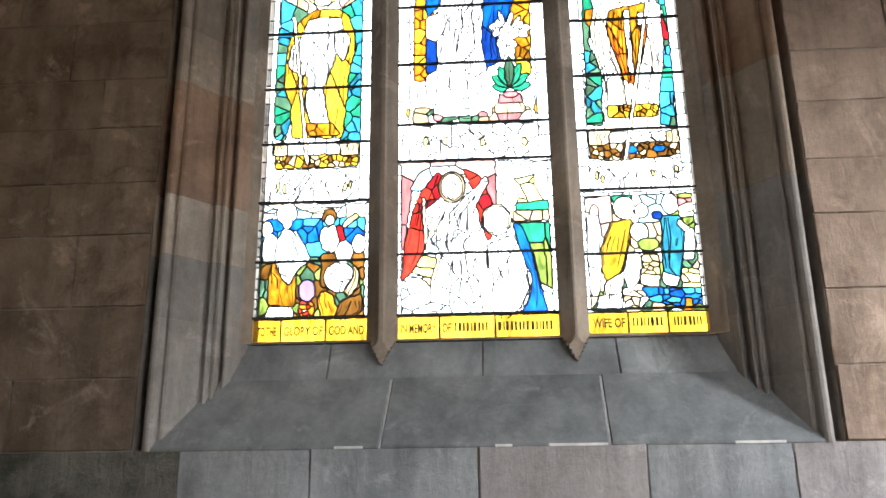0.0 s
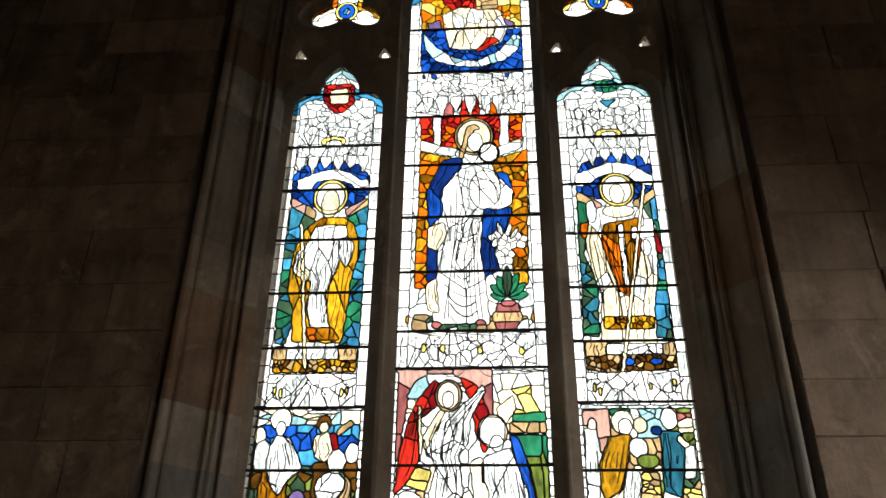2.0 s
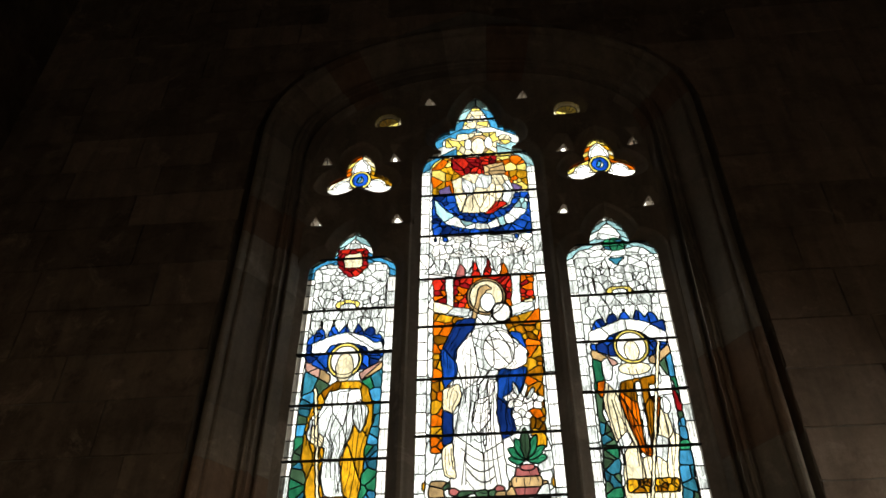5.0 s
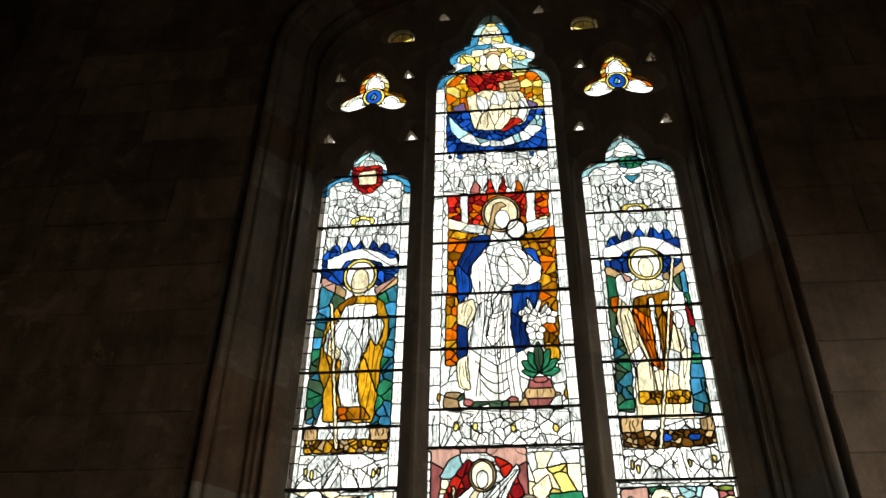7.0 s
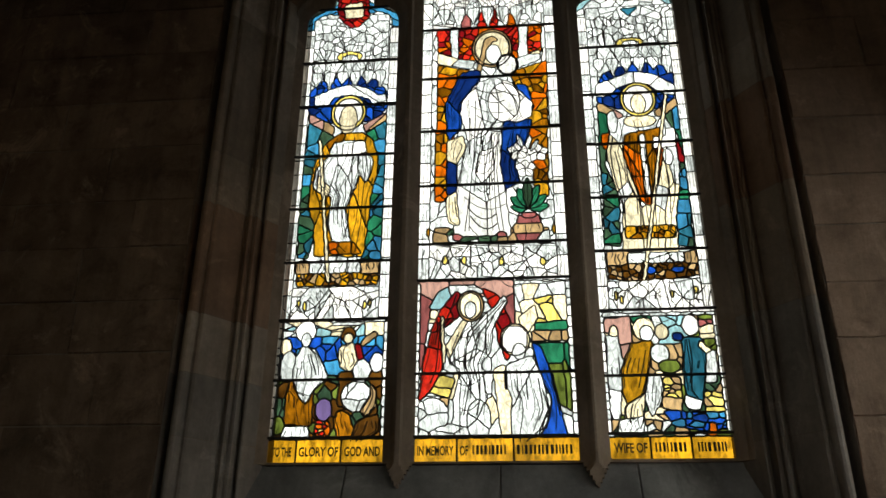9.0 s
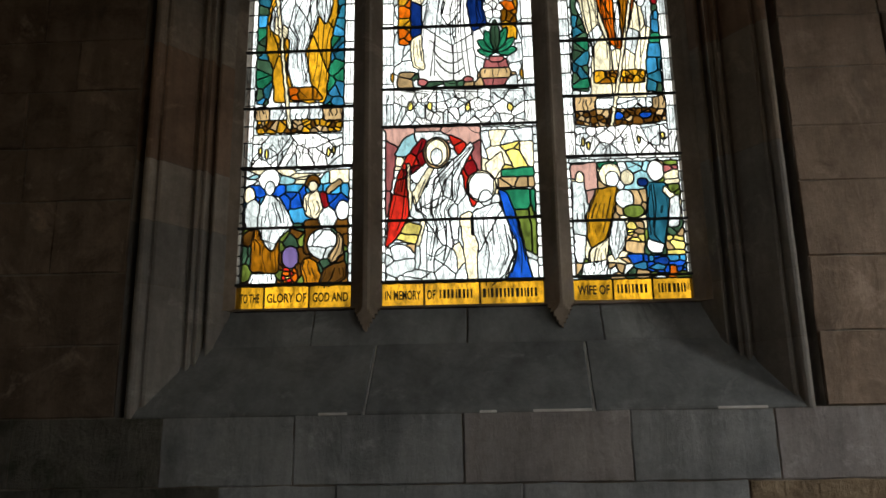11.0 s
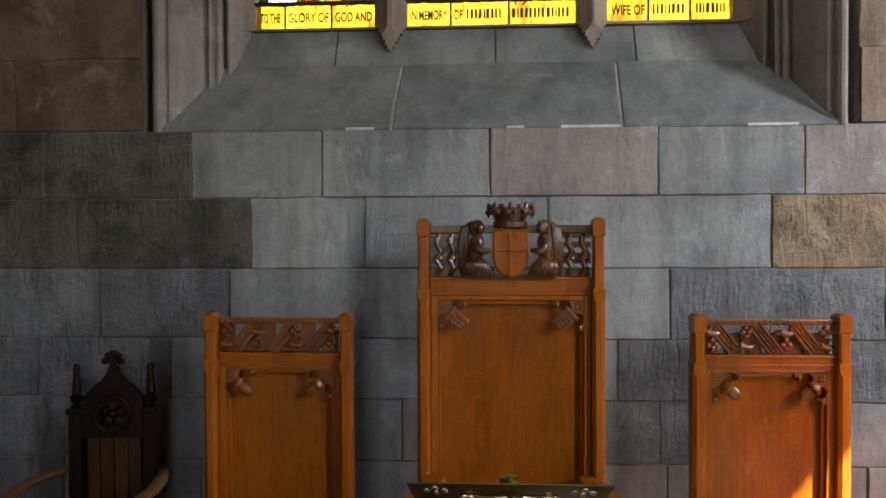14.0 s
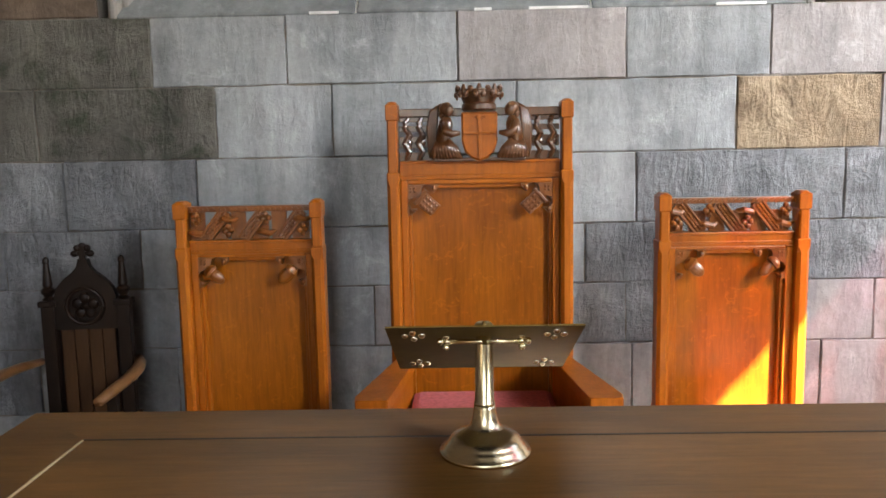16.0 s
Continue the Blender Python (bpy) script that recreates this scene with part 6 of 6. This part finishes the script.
# throne
throne = thing("oak_throne", 0.055, -0.34, 0, "tall golden oak throne crowned with a carved shield and kneeling angels", "chair")
T_H = 0.345
panel_back(throne, T_H, 0.0, 1.658, 1.44, 1.37, 1.352, 0.44, 0.046, "grille", 0)
ti = T_H - 0.046
bm = bmesh.new()
box(bm, -ti, ti, 0.01, 0.044, 1.602, 1.632, 0.004)
part("top_rail", bm, OAK_CREST, throne)
for s in (-1, 1):
    for k in range(3):
        bm = bmesh.new()
        u = s * (ti - 0.03 - 0.05 * k)
        tube(bm, [(u - 0.006, 0.026, 1.445), (u + 0.009, 0.02, 1.475), (u - 0.008, 0.018, 1.505), (u + 0.009, 0.018, 1.535), (u - 0.007, 0.02, 1.565), (u + 0.004, 0.026, 1.6)], [0.009, 0.012, 0.013, 0.013, 0.011, 0.008], 8)
        blob(bm, u + 0.008, 0.018, 1.508, 0.012, 0.01, 0.014, seg=8)
        blob(bm, u - 0.006, 0.018, 1.58, 0.010, 0.01, 0.012, seg=8)
        part("vine_scroll", bm, OAK_CREST, throne, "dark pierced vine carving")
    for z0, z1 in ((1.44, 1.472), (1.488, 1.53), (1.548, 1.57), (1.584, 1.604)):
        part("frieze_backing", new_box(min(s * 0.17, s * ti), max(s * 0.17, s * ti) - 0.0, 0.03, 0.042, z0, z1, bevel=0.002), OAK_CREST, throne)
    part("frieze_mullion", new_box(s * 0.165 - 0.008, s * 0.165 + 0.008, 0.02, 0.044, 1.44, 1.604, bevel=0.002), OAK_CREST, throne)
# shield with a raised cross
bm = bmesh.new()
out = [(-0.066, 0.085), (0.066, 0.085), (0.066, -0.02), (0.054, -0.06), (0.03, -0.082), (0.0, -0.094), (-0.03, -0.082), (-0.054, -0.06), (-0.066, -0.02)]
fv = [bm.verts.new((x * 0.9, -0.03, 1.53 + z * 0.92)) for x, z in out]
mv = [bm.verts.new((x, -0.024, 1.53 + z)) for x, z in out]
bv = [bm.verts.new((x, 0.02, 1.53 + z)) for x, z in out]
bm.faces.new(fv)
for a, b in ((fv, mv), (mv, bv)):
    for i in range(len(out)):
        j = (i + 1) % len(out)
        bm.faces.new((a[i], a[j], b[j], b[i]))
shield = part("shield", bm, OAK, throne, "carved oak shield with a cross")
bm = bmesh.new()
box(bm, -0.006, 0.006, -0.037, -0.028, 1.448, 1.602, 0.002)
box(bm, -0.058, 0.058, -0.037, -0.028, 1.534, 1.544, 0.002)
for k in (-1, 1):
    tube(bm, [(k * 0.004, -0.034, 1.59), (k * 0.016, -0.034, 1.6), (k * 0.026, -0.034, 1.592)], 0.0035, 6)
part("cross", bm, OAK, shield)
# coronet
bm = bmesh.new()
lathe(bm, [(0.058, 0.0), (0.064, 0.004), (0.064, 0.022), (0.058, 0.026), (0.059, 0.03), (0.066, 0.046), (0.08, 0.074), (0.076, 0.076), (0.05, 0.04)], 0, 0.012, 1.622, 40)
coronet = part("coronet", bm, OAK_CREST, throne, "carved coronet with leaves and pearls")
for k in range(5):
    a = math.pi * (1 + k / 4)
    turn = Matrix.Translation((0.08 * math.cos(a), 0.012 + 0.0704 * math.sin(a), 1.688)) @ pose(0, 0, 0, 0, 0, math.degrees(a) + 90)
    bm = bmesh.new()
    blob(bm, 0, 0, 0, 0.012, 0.008, 0.03, m=turn, seg=10)
    for q in (-1, 1):
        blob(bm, q * 0.014, 0.001, 0.004, 0.009, 0.007, 0.013, m=turn @ pose(0, 0, 0, 0, q * 35, 0), seg=8)
    part("leaf", bm, OAK_CREST, coronet, smooth=True)
for k in range(4):
    for du, dv in ((-0.075, -0.006), (0.075, -0.006), (0.0, 0.016)):
        a = math.pi * (1 + (k + 0.5) / 4 + du)
        bm = bmesh.new()
        blob(bm, 0.083 * math.cos(a), 0.012 + 0.073 * math.sin(a), 1.684 + dv, 0.0115, 0.0115, 0.0115, seg=10)
        part("pearl", bm, OAK_CREST, coronet, smooth=True)


def angel(s):
    """A kneeling carved figure, kept as one plain rounded shape."""
    bm = bmesh.new()
    x = s * 0.118
    # skirt in folds over bent knees
    for k in range(9):
        u = k / 8
        tube(bm, [(x + s * (0.03 - 0.02 * u), -0.014 - 0.012 * u, 1.52), (x + s * (0.045 - 0.075 * u), -0.03 - 0.012 * math.sin(3 * u), 1.482), (x + s * (0.05 - 0.1 * u), -0.034, 1.448)], [0.013, 0.012, 0.008], 8)
    blob(bm, x + s * 0.01, -0.006, 1.47, 0.055, 0.03, 0.03, seg=14)
    # leaning trunk, shoulders, bowed head with hair
    tube(bm, [(x + s * 0.018, -0.01, 1.5), (x + s * 0.01, -0.016, 1.545), (x + s * 0.004, -0.018, 1.58), (x - s * 0.002, -0.018, 1.6)], [0.03, 0.029, 0.026, 0.012], 12)
    blob(bm, x - s * 0.006, -0.024, 1.622, 0.019, 0.02, 0.024, seg=12)
    blob(bm, x + s * 0.003, -0.016, 1.628, 0.026, 0.023, 0.026, seg=12)
    blob(bm, x + s * 0.018, -0.012, 1.61, 0.012, 0.014, 0.02, seg=10)
    # sleeve and arm to the shield
    tube(bm, [(x + s * 0.012, -0.036, 1.578), (x + s * 0.004, -0.05, 1.545), (x - s * 0.018, -0.055, 1.536), (x - s * 0.046, -0.048, 1.54)], [0.015, 0.017, 0.014, 0.008], 9)
    # long feathered wing behind
    for k in range(5):
        u = k / 4
        tube(bm, [(x + s * (0.02 + 0.012 * u), 0.004, 1.648 - 0.006 * u), (x + s * (0.038 + 0.022 * u), 0.002, 1.63 - 0.012 * u), (x + s * (0.044 + 0.026 * u), 0.0, 1.56), (x + s * (0.046 + 0.022 * u), 0.0, 1.5 - 0.02 * u), (x + s * (0.048 + 0.018 * u), 0.002, 1.462 - 0.012 * u)], [0.005, 0.0085, 0.0085, 0.007, 0.003], 7)
    part("carved_angel", bm, OAK_CREST, throne, "kneeling carved oak angel figure", smooth=True)


angel(-1)
angel(1)
part("crest_base", new_box(-0.17, 0.17, -0.02, 0.03, 1.436, 1.45, bevel=0.004), OAK_CREST, throne)
# arms, seat and cushion
for s, back, fr in ((-1, -0.275, -0.365), (1, 0.28, 0.372)):
    bm = bmesh.new()
    w0, w1 = 0.035, 0.058
    pts = [(back - w0, 0.0), (back + w0, 0.0), (fr + w1, -0.52), (fr + w1 * 0.9, -0.57), (fr - w1 * 0.9, -0.57), (fr - w1, -0.52)]
    lo = [bm.verts.new((x, y, 0.665)) for x, y in pts]
    hi = [bm.verts.new((x, y, 0.705)) for x, y in pts]
    bm.faces.new(lo)
    bm.faces.new(hi)
    for i in range(6):
        bm.faces.new((lo[i], lo[(i + 1) % 6], hi[(i + 1) % 6], hi[i]))
    bmesh.ops.bevel(bm, geom=list(bm.edges), offset=0.004, segments=1, affect="EDGES")
    part("arm", bm, OAK, throne)
    part("arm_support", new_box(fr - 0.03, fr + 0.03, -0.55, -0.49, 0, 0.665, bevel=0.004), OAK, throne)
    part("side_panel", prism([(back - 0.01, 0.0, 0.3), (fr - 0.01, -0.5, 0.3), (fr - 0.01, -0.5, 0.668), (back - 0.01, 0.0, 0.668)],
                             [(back + 0.01, 0.0, 0.3), (fr + 0.01, -0.5, 0.3), (fr + 0.01, -0.5, 0.668), (back + 0.01, 0.0, 0.668)]), OAK, throne)
part("seat", new_box(-0.3, 0.3, -0.52, 0.02, 0.4, 0.45, bevel=0.006), OAK, throne)
bm = bmesh.new()
box(bm, -0.27, 0.27, -0.5, 0.03, 0.45, 0.545, 0.03)
for v in bm.verts:
    if v.co.z > 0.5:
        v.co.z += 0.02 * (1 - (v.co.x / 0.3) ** 2)
part("seat_cushion", bm, CUSHION, throne, "faded pink-red padded seat")

# dark armchair
dark = thing("dark_armchair", -1.53, -0.2, 0, "dark-stained gothic armchair with turned finials and a cross on top", "chair", turn=6)
for s in (-1, 1):
    bm = bmesh.new()
    box(bm, s * 0.146 - 0.026, s * 0.146 + 0.026, -0.02, 0.03, 0.0, 0.9, 0.005)
    box(bm, s * 0.146 - 0.034, s * 0.146 + 0.034, -0.026, 0.036, 0.885, 0.91, 0.005)
    part("post", bm, DARK_WOOD, dark)
    bm = bmesh.new()
    lathe(bm, [(0.02, 0), (0.024, 0.008), (0.014, 0.016), (0.026, 0.034), (0.028, 0.045), (0.016, 0.056), (0.019, 0.064), (0.011, 0.15), (0.014, 0.156), (0.012, 0.17), (0.004, 0.178)], s * 0.146, 0.005, 0.908, 16)
    part("finial", bm, DARK_WOOD, dark, "turned spire finial")
bm = bmesh.new()
prof = [(-0.14, 0.0), (-0.14, 0.13), (-0.125, 0.17), (-0.09, 0.205), (-0.05, 0.232), (-0.028, 0.255), (-0.02, 0.285), (0.02, 0.285), (0.028, 0.255), (0.05, 0.232), (0.09, 0.205), (0.125, 0.17), (0.14, 0.13), (0.14, 0.0)]
lo = [bm.verts.new((0.87 * x, -0.012, 0.79 + z)) for x, z in prof]
hi = [bm.verts.new((0.87 * x, 0.02, 0.79 + z)) for x, z in prof]
bm.faces.new(lo)
bm.faces.new(hi)
for i in range(len(prof)):
    j = (i + 1) % len(prof)
    bm.faces.new((lo[i], lo[j], hi[j], hi[i]))
part("crest_board", bm, DARK_WOOD, dark)
bm = bmesh.new()
box(bm, -0.012, 0.012, -0.012, 0.012, 1.06, 1.12, 0.003)
for u, v in ((-0.03, 1.096), (0.03, 1.096), (0.0, 1.126), (-0.018, 1.118), (0.018, 1.118)):
    blob(bm, u, 0.0, v, 0.017, 0.013, 0.014, seg=10)
box(bm, -0.03, 0.03, -0.008, 0.008, 1.088, 1.104, 0.003)
part("cross_finial", bm, DARK_WOOD, dark, "carved cross finial")
bm = bmesh.new()
ring = [(0.071 * math.cos(2 * math.pi * k / 28), -0.016, 0.885 + 0.071 * math.sin(2 * math.pi * k / 28)) for k in range(29)]
tube(bm, ring, 0.009, 8)
roundel = part("roundel", bm, DARK_WOOD, dark, "carved ring with five petals")
for k in range(5):
    a = 2 * math.pi * k / 5 + 0.3
    bm = bmesh.new()
    blob(bm, 0.033 * math.cos(a), -0.012, 0.885 + 0.033 * math.sin(a), 0.023, 0.010, 0.023, seg=10)
    part("petal", bm, DARK_WOOD, roundel, smooth=True)
bm = bmesh.new()
blob(bm, 0, -0.014, 0.885, 0.014, 0.012, 0.014, seg=10)
part("boss", bm, DARK_WOOD, roundel, smooth=True)
for k in range(4):
    x0 = -0.109 + 0.0545 * k
    part("back_slat", new_box(x0 + 0.002, x0 + 0.0525, -0.002 if k % 2 else 0.002, 0.022, 0.42, 0.8, bevel=0.004), SLAT_WOOD, dark)
# added dark sheet that blocks light slivers between slats and posts
part("back_board", new_box(-0.125, 0.125, 0.021, 0.03, 0.42, 0.82, bevel=0.002), DARK_WOOD, dark)
part("seat", new_box(-0.19, 0.19, -0.48, 0.02, 0.4, 0.44, bevel=0.006), DARK_WOOD, dark)
for s in (-1, 1):
    bm = bmesh.new()
    tube(bm, [(s * 0.19, -0.0, 0.66), (s * 0.225, -0.1, 0.668), (s * 0.245, -0.2, 0.672), (s * 0.25, -0.32, 0.672), (s * 0.235, -0.45, 0.665), (s * 0.215, -0.56, 0.65)], [0.02, 0.024, 0.026, 0.026, 0.026, 0.02], 10)
    for v in bm.verts:
        v.co.z = 0.665 + (v.co.z - 0.665) * 0.75
    part("arm", bm, ARM_WOOD, dark, "worn curved brown arm", smooth=True)
    part("arm_support", new_box(s * 0.225 - 0.018, s * 0.225 + 0.018, -0.46, -0.42, 0, 0.65, bevel=0.004), DARK_WOOD, dark)

# ---- communion table ----
table = thing("communion_table", 0.02, -2.18, 0, "long polished dark wooden communion table with inlaid border line", "table")
TX, TY0, TY1 = 0.95, -0.47, 0.475
OUT = [(-TX, TY0), (TX, TY0), (TX, TY1), (-TX, TY1)]
INN = [(-TX + 0.181, TY0 + 0.161), (TX - 0.181, TY0 + 0.161), (TX - 0.181, TY1 - 0.166), (-TX + 0.181, TY1 - 0.166)]
for k in range(4):
    ring = [OUT[k], OUT[(k + 1) % 4], INN[(k + 1) % 4], INN[k]]
    bm = bmesh.new()
    lo = [bm.verts.new((x, y, 0.905)) for x, y in ring]
    hi = [bm.verts.new((x, y, 0.95)) for x, y in ring]
    bm.faces.new(lo)
    bm.faces.new(hi)
    for i in range(4):
        bm.faces.new((lo[i], lo[(i + 1) % 4], hi[(i + 1) % 4], hi[i]))
    bmesh.ops.bevel(bm, geom=[e for e in bm.edges if set(e.verts) == {hi[0], hi[1]} or set(e.verts) == {lo[0], lo[1]}], offset=0.006, segments=2, affect="EDGES")
    part("border_board", bm, TABLE_WOOD, table)
part("top_board", new_box(-TX + 0.184, TX - 0.184, TY0 + 0.164, TY1 - 0.169, 0.905, 0.9498, bevel=0.002), TABLE_WOOD, table)
for x0, x1, y0, y1 in ((-TX + 0.18, TX - 0.18, TY1 - 0.1705, TY1 - 0.1655), (-TX + 0.179, -TX + 0.1845, TY0 + 0.16, TY1 - 0.168), (TX - 0.1845, TX - 0.179, TY0 + 0.16, TY1 - 0.168)):
    part("inlay_line", new_box(x0, x1, y0, y1, 0.93, 0.9512, bevel=0.0005), DARK_INLAY if y1 - y0 < 0.1 else TABLE_INLAY, table, "thin inlaid line")
part("apron", new_box(-TX + 0.06, TX - 0.06, TY0 + 0.06, TY1 - 0.06, 0.78, 0.905, bevel=0.004), TABLE_WOOD, table)
for sx in (-1, 1):
    for sy in (TY0 + 0.1, TY1 - 0.1):
        part("leg", new_box(sx * (TX - 0.11) - 0.05, sx * (TX - 0.11) + 0.05, sy - 0.05, sy + 0.05, 0, 0.78, bevel=0.01), TABLE_WOOD, table)

# ---- brass book stand ----
stand = thing("brass_book_stand", 0.016, -1.955, 0.9505, "polished brass missal stand with studded desk plate on the table", "book stand")
bm = bmesh.new()
lathe(bm, [(0.0805, 0.0), (0.082, 0.004), (0.0805, 0.008), (0.074, 0.011), (0.0735, 0.016), (0.068, 0.019), (0.066, 0.024), (0.06, 0.031), (0.046, 0.039), (0.033, 0.045), (0.026, 0.053), (0.022, 0.066), (0.0195, 0.082), (0.0185, 0.09)], 0, 0, 0, 56)
part("base", bm, BRASS, stand, "stepped round brass base", smooth=True)
bm = bmesh.new()
lathe(bm, [(0.0178, 0.088), (0.0188, 0.09), (0.0188, 0.093), (0.0172, 0.095), (0.0158, 0.2), (0.0158, 0.205)], 0, 0, 0, 32)
part("column", bm, BRASS, stand, "tall brass column", smooth=True)
bm = bmesh.new()
lathe(bm, [(0.0165, 0.2), (0.0165, 0.232), (0.013, 0.236)], 0, 0, 0, 24)
tube(bm, [(0, -0.016, 0.226), (0, -0.024, 0.236), (0, -0.022, 0.243)], [0.005, 0.006, 0.003], 8)
part("head", bm, BRASS_SHADED, stand, smooth=True)
PL = pose(0, -0.07, 0.247, -27.4, 0, 0)  # the plate's upper edge
bm = bmesh.new()
n = 12
W2, LEN = 0.1665, 0.33
cells = set()
for i in range(n):
    for j in range(n):
        x, y = -W2 + 2 * W2 * (i + 0.5) / n, LEN * (j + 0.5) / n
        cells.add((i, j))
ids = {}


def plate_vert(i, j, low):
    key = (i, j, low)
    if key not in ids:
        ids[key] = bm.verts.new((-W2 + 2 * W2 * i / n, LEN * j / n, -0.003 if low else 0.0))
    return ids[key]


for i, j in sorted(cells):
    for low in (False, True):
        bm.faces.new([plate_vert(*p, low) for p in ((i, j), (i + 1, j), (i + 1, j + 1), (i, j + 1))])
    for a, b, nb in (((i, j), (i + 1, j), (i, j - 1)), ((i + 1, j), (i + 1, j + 1), (i + 1, j)), ((i + 1, j + 1), (i, j + 1), (i, j + 1)), ((i, j + 1), (i, j), (i - 1, j))):
        if nb not in cells:
            bm.faces.new((plate_vert(*a, False), plate_vert(*b, False), plate_vert(*b, True), plate_vert(*a, True)))
bmesh.ops.transform(bm, matrix=PL, verts=list(bm.verts))
plate = part("desk_plate", bm, BRASS_SHADED, stand, "brass plate coloured dark for its shaded underside, with polished quatrefoil studs")
for cx in (-0.122, 0.122):
    for cy in (0.05, 0.275):
        for du, dv in ((0.0145, 0), (-0.0145, 0), (0, 0.021), (0, -0.021)):
            bm = bmesh.new()
            blob(bm, cx + du, cy + dv, -0.003, 0.0068, 0.0095, 0.006, m=PL, seg=14)
            part("stud", bm, BRASS_BRIGHT, plate, "polished brass stud", smooth=True)
part("ledge", new_box(-W2, W2, -0.07 + 0.29, -0.07 + 0.296, 0.247 - 0.155, 0.247 - 0.125, bevel=0.001), BRASS_SHADED, stand)
bm = bmesh.new()
tube(bm, [(-0.058, -0.012, 0.205), (0.058, -0.012, 0.205)], 0.0042, 10)
for s in (-1, 1):
    for du, dv in ((0.0, 0.0), (0.012, 0), (0.002, 0.010), (0.002, -0.010)):
        blob(bm, s * (0.064 + du), -0.012, 0.205 + dv, 0.0065, 0.005, 0.0065, seg=9)
part("crossbar", bm, BRASS, stand, "brass crossbar with trefoil ends", smooth=True)

# panes of the south lancets
for k, ((y0, y1, z0, z1), low, names) in enumerate(zip(SOUTH[1:3], (3.605, 2.2), (["dim_red", "dim_amber", "dim_red", "dim_amber"], ["dim_red", "dim_violet", "dim_red", "dim_violet"]))):
    w2 = thing("window_" + str(k + 2), ROOM_X + 0.29, (y0 + y1) / 2, low, "small lancet with dark red and amber glass", "window")
    w2["kind"] = "structure"
    for i in range(4):
        for j in range(4):
            a, c = (y1 - y0) / 4, (z1 - low) / 4
            mesh_ob("pane", [(0, -2 * a + i * a, j * c), (0, -a + i * a, j * c), (0, -a + i * a, j * c + c), (0, -2 * a + i * a, j * c + c)], [(0, 1, 2, 3)], GLASS[names[(i + 2 * j) % 4]], w2)
